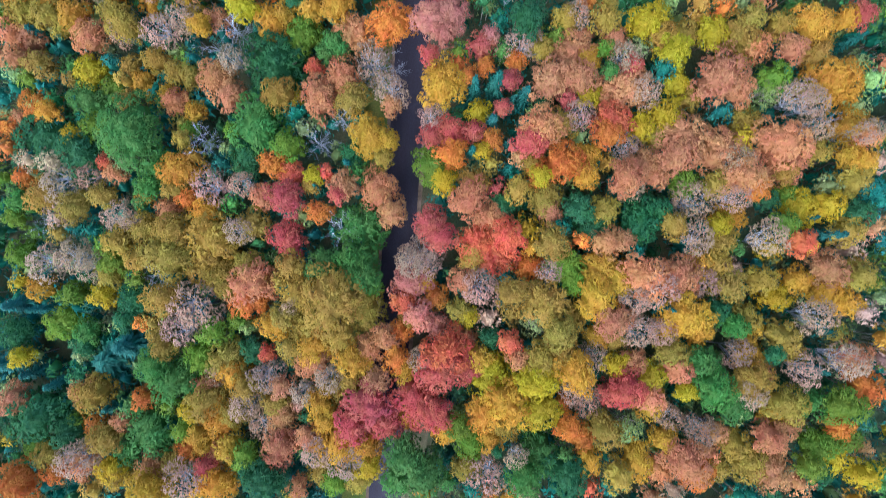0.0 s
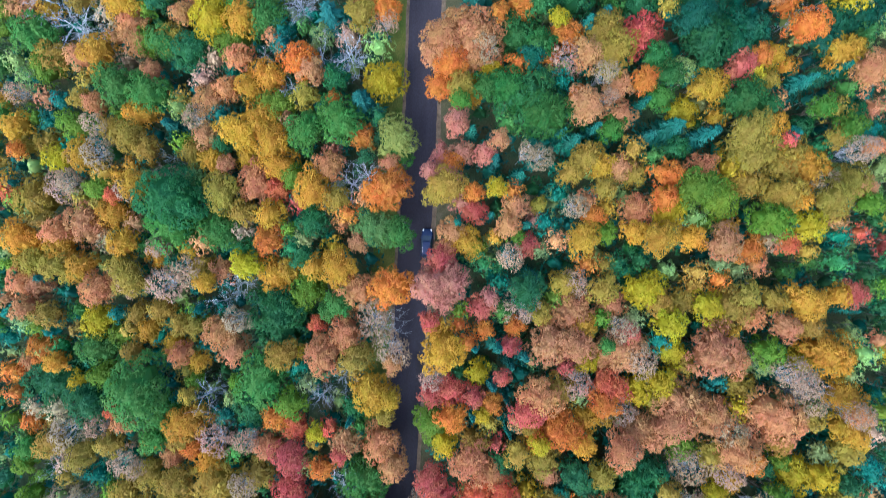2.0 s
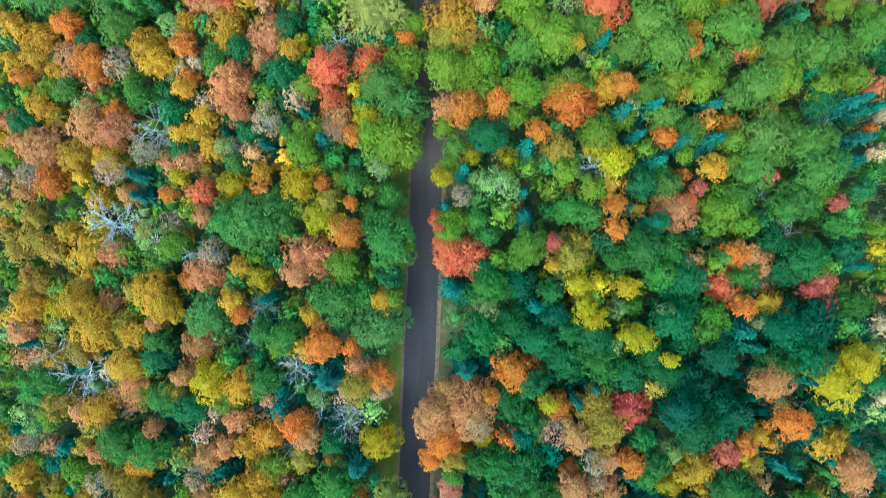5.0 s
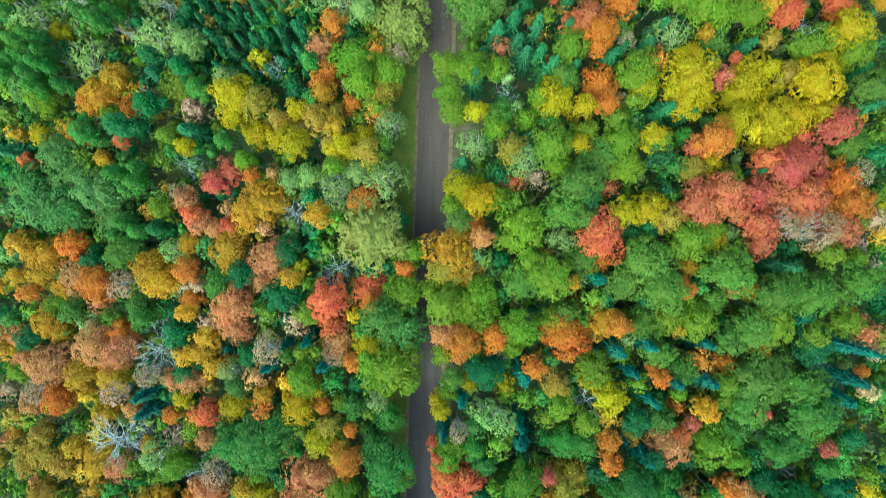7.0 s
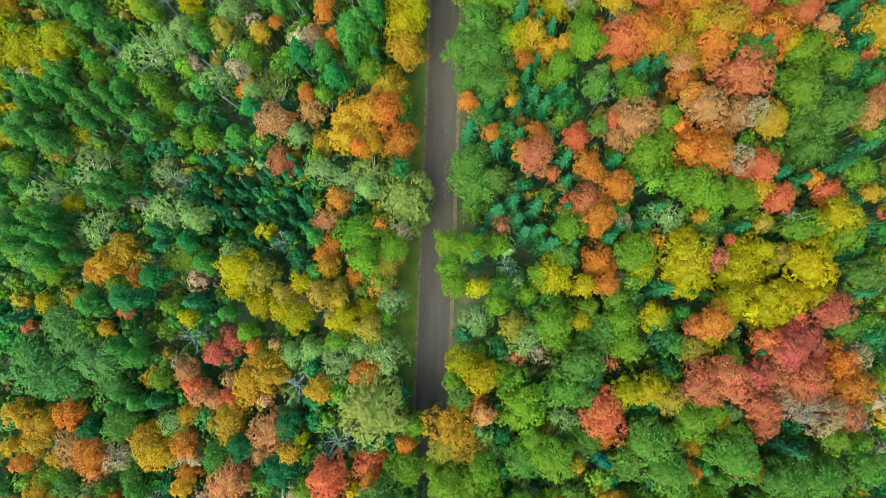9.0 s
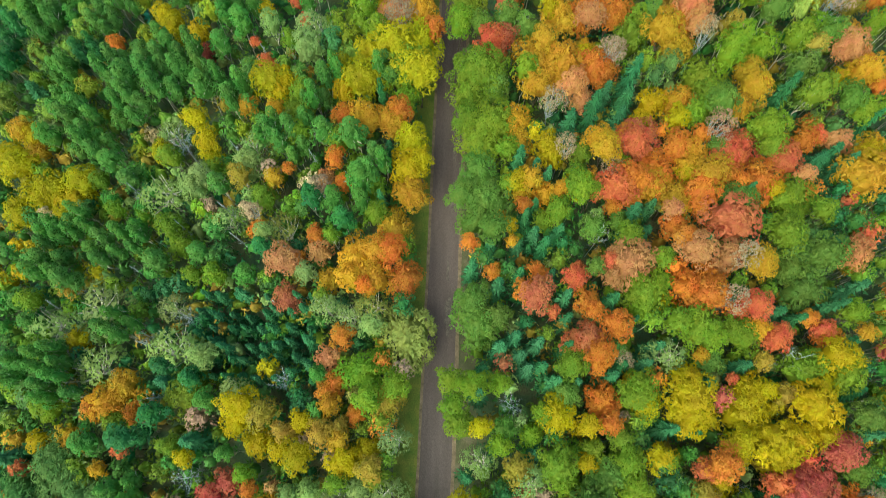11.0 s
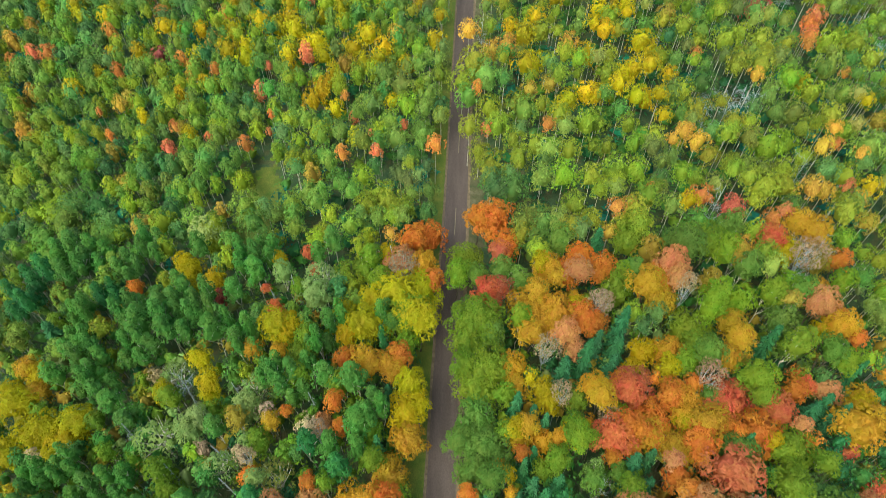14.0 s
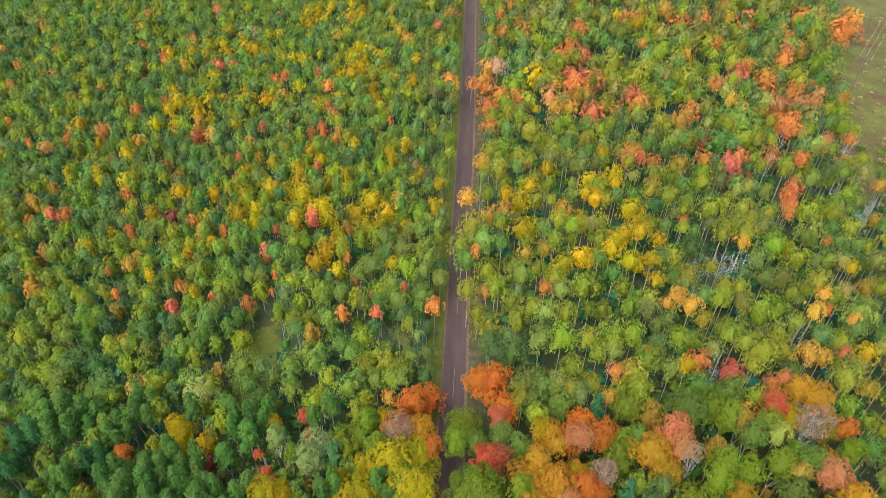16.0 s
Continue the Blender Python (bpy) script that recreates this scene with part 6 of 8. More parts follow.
tree("O", 58.9, 189.2, 2.0)
tree("A", 25.7, 189.4, 2.4)
tree("D", -8.6, 189.7, 1.9)
tree("Y", 17.6, 189.7, 2.2)
tree("O", 41.8, 189.8, 1.6)
tree("R", 60.8, 190.1, 1.6)
tree("L", 6.5, 190.2, 3.4)
tree("L", -25.1, 190.3, 3.3)
tree("Y", -40.5, 190.3, 1.9)
tree("G", -14.4, 190.4, 2.9)
tree("L", 52.3, 190.4, 3.1)
tree("N", 44.5, 190.7, 2.4)
tree("A", -72.1, 190.9, 3.0)
tree("A", 13.0, 191.0, 2.4)
tree("Y", -77.3, 191.0, 2.4)
tree("L", -17.3, 191.1, 2.5)
tree("G", -19.3, 191.1, 2.3)
tree("O", 30.4, 191.3, 2.0)
tree("G", -59.6, 191.6, 3.4)
tree("D", 68.8, 191.8, 1.8)
tree("B", -45.3, 192.1, 2.6)
tree("L", -24.3, 192.4, 2.3)
tree("L", -29.2, 192.6, 3.1)
tree("G", -68.4, 193.0, 2.4)
tree("Y", 38.6, 193.0, 2.2)
tree("L", 8.4, 193.3, 4.2)
tree("D", 21.5, 193.8, 2.6)
tree("L", 68.4, 193.8, 2.3)
tree("D", -5.8, 193.8, 1.3)
tree("L", 41.4, 194.0, 2.2)
tree("A", 12.2, 194.2, 2.8)
tree("Y", 33.4, 194.3, 2.0)
tree("Y", -72.9, 194.3, 2.4)
tree("D", 29.8, 194.5, 2.2)
tree("L", 4.7, 194.5, 2.9)
tree("G", -23.0, 194.5, 2.1)
tree("A", 48.6, 194.7, 2.4)
tree("G", 45.1, 194.9, 2.6)
tree("G", 65.2, 195.0, 2.4)
tree("O", -6.9, 195.5, 2.3)
tree("A", -75.4, 195.5, 2.6)
tree("D", 25.3, 195.7, 2.6)
tree("G", -62.7, 196.2, 3.4)
tree("L", 60.3, 196.3, 2.7)
tree("O", 69.9, 196.9, 1.5)
tree("L", 44.5, 197.0, 3.7)
tree("N", 18.9, 197.1, 2.3)
tree("A", -28.8, 197.6, 2.0)
tree("D", 31.0, 197.6, 2.6)
tree("A", 50.9, 197.8, 2.6)
tree("D", -9.9, 197.8, 1.2)
tree("S", 23.6, 198.0, 2.1)
tree("G", -55.7, 198.2, 3.4)
tree("L", -6.0, 198.2, 2.5)
tree("O", 52.3, 198.2, 1.5)
tree("G", 61.5, 198.3, 3.1)
tree("A", -33.9, 198.4, 2.2)
tree("D", 57.2, 198.5, 2.4)
tree("L", -21.8, 198.9, 3.0)
tree("A", 67.8, 199.1, 2.8)
tree("S", 21.8, 199.1, 2.5)
tree("K", 28.0, 199.3, 1.9)
tree("G", -35.1, 199.5, 3.2)
tree("Y", 66.2, 199.7, 2.0)
tree("G", -66.7, 199.8, 3.5)
tree("L", 4.7, 200.0, 2.9)
tree("A", 16.2, 200.0, 2.7)
tree("L", -24.0, 200.2, 2.6)
tree("G", 9.5, 200.8, 2.9)
tree("G", -41.5, 201.0, 2.6)
tree("L", 44.2, 201.3, 4.1)
tree("G", -52.1, 201.5, 4.5)
tree("Y", -17.0, 201.6, 2.6)
tree("G", 59.5, 201.6, 2.8)
tree("D", 32.3, 201.9, 2.7)
tree("A", 51.5, 202.1, 2.4)
tree("Y", -27.7, 202.1, 2.8)
tree("O", 27.6, 202.2, 2.3)
tree("A", 18.2, 202.7, 3.3)
tree("K", -73.3, 202.7, 2.8)
tree("L", 14.4, 202.8, 2.3)
tree("L", 6.7, 203.2, 4.3)
tree("G", -40.8, 203.3, 3.0)
tree("L", -19.2, 203.4, 3.0)
tree("L", 47.2, 203.4, 2.8)
tree("G", -48.2, 203.6, 4.1)
tree("O", 70.5, 203.8, 2.0)
tree("S", 66.2, 204.0, 3.0)
tree("L", -9.1, 204.0, 3.0)
tree("S", 69.0, 205.0, 1.7)
tree("L", -6.2, 205.0, 5.0)
tree("G", -58.2, 205.3, 3.5)
tree("L", -74.1, 205.5, 2.5)
tree("O", -30.1, 205.7, 1.8)
tree("G", -68.1, 205.8, 3.1)
tree("A", 18.4, 206.1, 2.7)
tree("N", 28.9, 206.1, 2.3)
tree("L", 58.5, 206.1, 2.5)
tree("Y", 24.6, 206.3, 1.8)
tree("A", -66.6, 206.3, 1.7)
tree("L", 54.0, 206.4, 3.2)
tree("G", 5.7, 206.7, 3.4)
tree("G", 64.1, 206.9, 2.6)
tree("G", -44.5, 207.0, 3.5)
tree("A", 40.3, 207.1, 2.9)
tree("R", -31.4, 207.5, 2.0)
tree("G", -55.3, 207.6, 4.2)
tree("S", 9.7, 207.7, 1.8)
tree("L", 50.6, 207.7, 3.3)
tree("N", 30.0, 207.7, 1.8)
tree("A", 17.5, 207.8, 2.4)
tree("A", 25.2, 208.0, 1.8)
tree("N", 44.2, 208.1, 1.7)
tree("D", -80.7, 208.6, 3.6)
tree("L", 71.6, 208.7, 2.3)
tree("A", 69.0, 208.9, 1.9)
tree("L", 62.7, 209.3, 3.2)
tree("R", 8.7, 209.5, 2.8)
tree("W", -23.7, 209.5, 3.1)
tree("A", 37.8, 209.6, 3.3)
tree("G", -50.3, 209.8, 3.5)
tree("L", -26.9, 210.3, 1.8)
tree("G", -39.6, 210.4, 2.5)
tree("S", 43.5, 210.4, 2.5)
tree("D", -64.7, 210.5, 3.0)
tree("L", 33.2, 211.0, 3.5)
tree("T", 50.2, 211.2, 2.5)
tree("L", -11.4, 211.3, 2.6)
tree("P", -44.1, 211.3, 1.9)
tree("B", 13.2, 211.6, 2.0)
tree("O", 40.9, 211.8, 3.5)
tree("O", -1.3, 211.9, 2.0)
tree("R", -34.0, 211.9, 1.2)
tree("G", 55.9, 212.0, 2.7)
tree("O", -60.0, 212.2, 1.9)
tree("Y", -49.1, 212.2, 1.7)
tree("A", 21.6, 212.3, 2.0)
tree("S", 25.6, 212.7, 2.4)
tree("G", 14.8, 212.7, 2.8)
tree("W", -23.0, 213.2, 3.7)
tree("G", 36.3, 213.2, 2.2)
tree("L", 34.3, 213.3, 2.8)
tree("W", -30.4, 213.6, 2.1)
tree("O", 30.0, 213.6, 2.0)
tree("Y", -44.4, 213.8, 2.1)
tree("G", 6.8, 213.8, 2.4)
tree("G", -35.8, 213.9, 2.9)
tree("S", 43.0, 214.0, 3.0)
tree("L", 3.3, 214.0, 2.8)
tree("N", 67.3, 214.2, 2.9)
tree("O", 73.8, 214.4, 2.1)
tree("N", -7.5, 214.7, 2.7)
tree("G", 11.8, 214.7, 3.0)
tree("D", -80.1, 214.9, 3.7)
tree("L", -14.7, 215.1, 2.1)
tree("O", 24.8, 215.1, 3.0)
tree("O", 30.7, 215.4, 2.8)
tree("A", 20.3, 215.4, 2.8)
tree("Y", 18.9, 215.5, 1.8)
tree("T", 55.5, 215.6, 2.3)
tree("T", 71.3, 215.7, 2.9)
tree("G", -73.8, 216.1, 3.7)
tree("B", 68.7, 216.5, 3.3)
tree("G", -62.6, 216.8, 3.2)
tree("L", 53.9, 216.9, 3.0)
tree("R", -25.4, 217.0, 1.5)
tree("Y", -50.5, 217.3, 2.3)
tree("Y", 65.2, 217.3, 2.9)
tree("O", 26.9, 217.5, 2.4)
tree("L", -13.8, 217.6, 2.5)
tree("L", -38.5, 217.9, 3.2)
tree("G", 46.5, 218.6, 3.6)
tree("Y", -32.6, 218.8, 1.7)
tree("L", 4.8, 218.9, 3.5)
tree("T", 40.7, 219.0, 3.0)
tree("R", 62.8, 219.3, 2.6)
tree("Y", -52.5, 219.4, 2.4)
tree("A", 70.2, 219.4, 2.9)
tree("L", 51.4, 219.5, 3.6)
tree("G", -24.6, 219.5, 2.3)
tree("R", -26.7, 219.7, 1.7)
tree("D", 30.0, 219.7, 3.0)
tree("G", -70.1, 219.8, 3.7)
tree("Y", -10.8, 219.9, 2.3)
tree("G", -35.5, 220.2, 3.6)
tree("O", 63.9, 220.5, 2.0)
tree("G", -21.4, 220.6, 2.5)
tree("G", -48.8, 221.1, 2.6)
tree("G", -77.3, 221.4, 3.7)
tree("G", 23.2, 221.4, 3.1)
tree("G", 19.2, 221.7, 3.5)
tree("L", 37.1, 221.7, 3.6)
tree("G", 54.6, 221.7, 3.0)
tree("G", -59.1, 221.8, 3.3)
tree("A", 68.1, 221.8, 2.8)
tree("B", -43.4, 176.6, 3.0, 0.9, "snag")
tree("B", -54.1, 183.9, 3.0, 0.9, "snag")
tree("B", -51.2, 169.6, 3.0, 0.9, "snag")
tree("B", -40.7, 161.2, 3.0, 0.9, "snag")
tree("B", -64.3, 162.6, 3.0, 0.9, "snag")
tree("B", -47.0, 156.9, 3.0, 0.9, "snag")
tree("B", -44.0, 149.3, 3.0, 0.9, "snag")
tree("B", -35.2, 180.0, 3.0, 0.9, "snag")
tree("B", -33.2, 174.5, 3.0, 0.9, "snag")
tree("B", -26.4, 174.7, 3.0, 0.9, "snag")
tree("B", -27.0, 162.3, 3.0, 0.9, "snag")
tree("B", -22.6, 164.4, 3.0, 0.9, "snag")
tree("B", -59.6, 165.7, 3.0, 0.9, "snag")
tree("B", -68.2, 163.1, 3.0, 0.9, "snag")
tree("B", -38.7, 156.7, 3.0, 0.9, "snag")
tree("B", -44.6, 190.7, 3.0, 0.9, "snag")
tree("B", -35.6, 191.4, 3.0, 0.9, "snag")
tree("B", -21.9, 189.8, 3.0, 0.9, "snag")
tree("B", -30.0, 215.9, 3.0, 0.9, "snag")
tree("B", -32.8, 212.3, 3.0, 0.9, "snag")
tree("B", -52.6, 183.4, 3.0, 0.9, "snag")
tree("B", -39.1, 184.1, 3.0, 0.9, "snag")
tree("B", -8.8, 219.1, 3.0, 0.9, "snag")
tree("W", -53.8, 162.5, 4.8, 1.05, "pale")
tree("W", -61.8, 158.8, 4.1, 1.05, "pale")
tree("W", -53.9, 153.8, 4.2, 1.05, "pale")
tree("W", -41.1, 156.1, 4.0, 1.05, "pale")
tree("J", -63.3, 150.1, 4.1, 1.05, "pale")
tree("W", -43.3, 163.1, 2.8, 1.05, "pale")
tree("W", -14.3, 160.9, 3.0, 1.05, "pale")
tree("V", -10.5, 162.0, 3.2, 1.05, "pale")
tree("W", -31.3, 149.5, 2.4, 1.05, "pale")
tree("W", -14.8, 132.9, 3.4, 1.05, "pale")
tree("W", -7.1, 134.1, 3.0, 1.05, "pale")
tree("W", -6.3, 142.4, 2.5, 1.05, "pale")
tree("W", -46.7, 181.9, 4.6, 1.05, "pale")
tree("W", -35.4, 177.5, 2.8, 1.05, "pale")
tree("W", -31.8, 190.7, 3.3, 1.05, "pale")
tree("V", -25.7, 175.8, 3.1, 1.05, "pale")
tree("W", -47.3, 194.0, 3.4, 1.05, "pale")
tree("V", -5.0, 158.2, 4.5, 1.00, "maple")
tree("V", -9.3, 126.2, 5.5, 1.00, "maple")
tree("L", -11.7, 152.5, 3.7, 1.00, "maple")
tree("J", -5.9, 112.0, 4.2, 1.00, "maple")
tree("L", -6.3, 106.1, 4.2, 1.00, "maple")
tree("L", -39.3, 149.2, 3.3, 1.00, "maple")
tree("T", -8.0, 147.9, 3.0, 1.00, "maple")
tree("D", -38.7, 151.8, 1.6, 0.87, "fir")
tree("D", -35.7, 151.9, 1.2, 0.81, "fir")
tree("C", -32.6, 151.7, 1.3, 0.91, "fir")
tree("C", -31.3, 152.0, 1.3, 0.75, "fir")
tree("C", -27.9, 151.3, 1.1, 0.95, "fir")
tree("C", -25.3, 151.5, 1.5, 0.97, "fir")
tree("D", -23.0, 152.4, 1.5, 0.89, "fir")
tree("D", -20.1, 151.3, 1.1, 0.78, "fir")
tree("D", -38.7, 154.9, 1.5, 0.96, "fir")
tree("C", -35.9, 154.7, 1.3, 0.90, "fir")
tree("C", -33.2, 154.8, 1.6, 0.76, "fir")
tree("C", -31.1, 154.4, 1.2, 0.97, "fir")
tree("C", -27.6, 154.8, 1.2, 0.91, "fir")
tree("D", -25.6, 155.0, 1.2, 0.77, "fir")
tree("D", -22.8, 155.0, 1.3, 0.77, "fir")
tree("D", -20.2, 153.6, 1.5, 0.97, "fir")
tree("D", -38.9, 156.9, 1.3, 0.90, "fir")
tree("D", -35.7, 157.4, 1.4, 1.00, "fir")
tree("C", -33.6, 156.2, 1.4, 0.99, "fir")
tree("D", -30.1, 156.5, 1.2, 0.76, "fir")
tree("D", -27.8, 156.5, 1.5, 0.84, "fir")
tree("C", -25.9, 156.8, 1.5, 0.92, "fir")
tree("C", -23.9, 157.4, 1.2, 0.91, "fir")
tree("D", -20.5, 157.4, 1.6, 0.88, "fir")
tree("D", -38.2, 158.6, 1.6, 0.83, "fir")
tree("D", -36.0, 159.4, 1.1, 0.91, "fir")
tree("D", -33.3, 159.5, 1.4, 0.82, "fir")
tree("C", -30.8, 159.4, 1.1, 0.84, "fir")
tree("C", -28.1, 159.0, 1.3, 0.84, "fir")
tree("C", -26.1, 159.1, 1.2, 0.95, "fir")
tree("C", -23.9, 159.7, 1.4, 0.78, "fir")
tree("D", -20.8, 159.5, 1.2, 0.80, "fir")
tree("D", -38.4, 162.1, 1.4, 0.99, "fir")
tree("D", -35.6, 161.4, 1.1, 0.94, "fir")
tree("D", -33.7, 161.9, 1.2, 0.78, "fir")
tree("C", -30.8, 161.3, 1.2, 0.82, "fir")
tree("C", -27.9, 162.0, 1.3, 0.78, "fir")
tree("D", -26.1, 162.2, 1.3, 0.91, "fir")
tree("D", -23.6, 161.9, 1.6, 0.79, "fir")
tree("C", -21.5, 162.4, 1.6, 0.86, "fir")
tree("D", -37.7, 164.9, 1.1, 0.86, "fir")
tree("D", -35.4, 164.6, 1.4, 0.97, "fir")
tree("D", -32.8, 164.8, 1.2, 0.81, "fir")
tree("C", -31.4, 164.7, 1.6, 0.97, "fir")
tree("D", -27.7, 164.4, 1.3, 0.78, "fir")
tree("D", -22.7, 164.4, 1.2, 0.99, "fir")
tree("D", -20.7, 164.7, 1.3, 0.80, "fir")
tree("B", -49.6, 94.3, 3.8)
tree("B", -35.7, 89.4, 3.0)
tree("B", -26.8, 81.3, 3.0)
tree("B", -13.4, 64.5, 3.0)
tree("B", -20.9, 72.3, 3.0)
tree("B", -17.6, 64.5, 2.7)
tree("B", -59.0, 73.8, 3.6)
tree("B", -11.0, 47.5, 2.7)
tree("B", -17.6, 45.7, 3.2)
tree("X", -13.8, 202.4, 3.7, 1.12, "maple")
tree("X", -8.0, 208.3, 4.2, 1.12, "maple")
tree("X", -3.8, 202.9, 3.7, 1.12, "maple")
tree("X", -12.6, 208.5, 3.0, 1.12, "maple")
tree("X", -17.9, 205.4, 3.2, 1.12, "maple")
tree("X", -3.6, 210.3, 3.4, 1.12, "maple")
tree("A", -12.5, 194.5, 3.7, 1.00, "maple")
tree("O", -16.6, 195.4, 2.7, 1.00, "maple")
tree("A", -8.6, 194.0, 2.7, 1.00, "maple")
tree("Y", -4.9, 190.7, 2.8, 1.00, "maple")
tree("Y", -5.5, 186.1, 3.2, 1.00, "maple")
tree("A", -5.0, 181.5, 2.9, 1.00, "maple")
tree("A", -7.6, 175.8, 3.3, 1.00, "maple")
tree("A", -13.3, 170.7, 3.4, 1.00, "maple")
tree("A", -10.5, 167.4, 3.2, 1.00, "maple")
tree("O", -5.6, 167.3, 3.0, 1.00, "maple")
tree("O", -7.9, 171.5, 2.7, 1.00, "maple")
tree("S", -25.2, 170.0, 2.7, 1.00, "maple")
tree("E", -24.6, 164.0, 2.3, 1.00, "maple")
tree("W", -17.8, 162.1, 2.3, 1.00, "pale")
tree("X", -29.8, 202.1, 3.0, 1.12, "maple")
tree("L", -24.4, 197.4, 2.9, 1.00, "maple")
tree("Y", -42.4, 195.5, 2.0, 1.00, "maple")
tree("Y", -40.5, 192.1, 2.2, 1.00, "maple")
tree("Y", -48.3, 190.3, 2.0, 1.00, "maple")
tree("Y", -70.2, 183.1, 3.5, 1.00, "maple")
tree("Y", -73.2, 180.1, 2.9, 1.00, "maple")
tree("Y", -61.8, 184.9, 2.7, 1.00, "maple")
tree("Y", -74.5, 188.6, 3.2, 1.00, "maple")
tree("E", 10.6, 210.0, 2.5, 1.00, "maple")
tree("A", 15.8, 205.8, 3.8, 1.00, "maple")
tree("A", 21.0, 204.4, 3.6, 1.00, "maple")
tree("O", 25.8, 203.3, 3.0, 1.00, "maple")
tree("E", 32.8, 190.4, 3.8, 1.00, "maple")
tree("R", 48.6, 188.9, 3.6, 1.00, "maple")
tree("R", 54.5, 185.3, 2.6, 1.00, "maple")
tree("A", 40.5, 187.8, 3.2, 1.00, "maple")
tree("O", 34.9, 184.4, 3.4, 1.00, "maple")
tree("R", 27.9, 181.4, 3.4, 1.00, "maple")
tree("O", 41.4, 180.5, 3.3, 1.00, "maple")
tree("O", 50.2, 181.9, 3.7, 1.00, "maple")
tree("Y", 35.2, 196.7, 2.6, 1.00, "maple")
tree("A", 39.8, 197.0, 2.9, 1.00, "maple")
tree("E", 45.0, 175.3, 4.0, 1.00, "maple")
tree("S", 29.2, 168.9, 3.8, 1.00, "maple")
tree("O", 39.9, 166.0, 3.9, 1.00, "maple")
tree("R", 46.4, 161.6, 2.3, 1.00, "maple")
tree("S", 39.1, 170.4, 2.9, 1.00, "maple")
tree("E", 14.8, 163.8, 2.9, 1.00, "maple")
tree("R", 20.8, 166.4, 1.9, 1.00, "maple")
tree("O", 26.2, 158.9, 2.5, 1.00, "maple")
tree("E", 22.4, 156.9, 2.2, 1.00, "maple")
tree("O", 24.2, 147.9, 2.9, 1.00, "maple")
tree("Y", 36.0, 148.7, 3.5, 1.00, "maple")
tree("Y", 17.4, 145.9, 3.4, 1.00, "maple")
tree("Y", 45.2, 148.7, 3.3, 1.00, "maple")
tree("Y", 52.9, 147.2, 3.4, 1.00, "maple")
tree("Y", 47.8, 142.6, 3.6, 1.00, "maple")
tree("G", 44.8, 187.6, 2.1, 1.00, "maple")
tree("J", 55.9, 171.4, 3.9, 1.00, "maple")
tree("L", 52.0, 172.4, 2.9, 1.00, "maple")
tree("L", 55.6, 180.0, 3.3, 1.00, "maple")
tree("L", 31.5, 164.4, 3.6, 1.00, "maple")
tree("L", 38.3, 158.8, 3.3, 1.00, "maple")
tree("O", -3.1, 225.5, 3.5, 1.0, "maple")
tree("O", -5.5, 222.8, 3.0, 1.0, "maple")
tree("S", -7.9, 217.6, 3.4, 1.0, "maple")
tree("A", -3.5, 216.2, 2.9, 1.0, "maple")
tree("O", 10.0, 227.9, 3.9, 1.0, "maple")
tree("O", 12.8, 222.8, 3.2, 1.0, "maple")
tree("O", 7.4, 227.2, 2.7, 1.0, "maple")
tree("E", 11.6, 220.2, 2.4, 1.0, "maple")
tree("B", 121.1, 314.7, 2.6)
tree("B", 113.2, 285.1, 2.4)
tree("B", 109.7, 282.4, 2.2)
tree("B", 67.5, 264.2, 2.6)
tree("B", 68.7, 262.0, 2.2)
tree("B", 59.4, 256.6, 2.4)
tree("B", 102.4, 320.6, 2.2)
tree("B", 93.9, 307.0, 2.2)
tree("B", 69.2, 218.7, 2.8)
tree("B", 71.9, 219.9, 2.4)
tree("B", 63.6, 266.7, 2.2)
tree("B", 14.1, 213.7, 2.2)
tree("B", 70.9, 260.8, 2.2)
tree("B", 108.7, 292.9, 2.4)
tree("B", 76.6, 241.1, 2.4)
tree("B", 55.1, 229.5, 2.0)
tree("B", 22.5, 382.5, 2.0)
tree("B", 9.5, 293.4, 1.8)

# ---- the rest of the wood, joined: undergrowth, and the far forest to the north ----
wood_rng = np.random.default_rng(21)
far_specs = []


def far_tree(code, x, y, r):
    """A tree of the distant forest."""
    far_specs.append((code, x, y, r))


far_tree("G", -63.7, 222.1, 3.3)
far_tree("L", 61.0, 222.2, 2.6)
far_tree("D", 27.3, 222.4, 2.7)
far_tree("G", 45.1, 222.4, 3.4)
far_tree("L", -56.8, 222.4, 2.3)
far_tree("G", -83.1, 222.7, 3.8)
far_tree("L", 49.7, 222.8, 3.0)
far_tree("G", -35.7, 222.9, 3.0)
far_tree("A", 64.4, 222.9, 2.0)
far_tree("A", 70.1, 223.1, 2.4)
far_tree("L", 16.2, 223.2, 2.7)
far_tree("G", -75.2, 223.3, 4.0)
far_tree("L", -25.4, 223.5, 2.8)
far_tree("L", 38.3, 223.5, 3.5)
far_tree("L", 25.4, 223.8, 3.1)
far_tree("A", 33.4, 223.9, 2.2)
far_tree("R", 65.7, 224.1, 1.7)
far_tree("L", -34.8, 224.1, 2.8)
far_tree("L", 77.3, 224.3, 3.7)
far_tree("O", 64.9, 224.8, 2.6)
far_tree("L", 36.2, 225.0, 2.7)
far_tree("L", -48.3, 225.0, 3.7)
far_tree("L", -24.4, 225.2, 3.0)
far_tree("G", 20.4, 225.5, 3.1)
far_tree("G", 51.4, 225.6, 3.7)
far_tree("G", -18.6, 225.7, 3.0)
far_tree("G", 23.2, 225.7, 3.4)
far_tree("G", 16.3, 225.8, 3.1)
far_tree("L", -68.1, 226.4, 2.4)
far_tree("G", -30.7, 226.5, 2.6)
far_tree("O", 34.3, 226.5, 2.2)
far_tree("W", -49.5, 226.5, 4.0)
far_tree("G", -70.4, 226.5, 3.8)
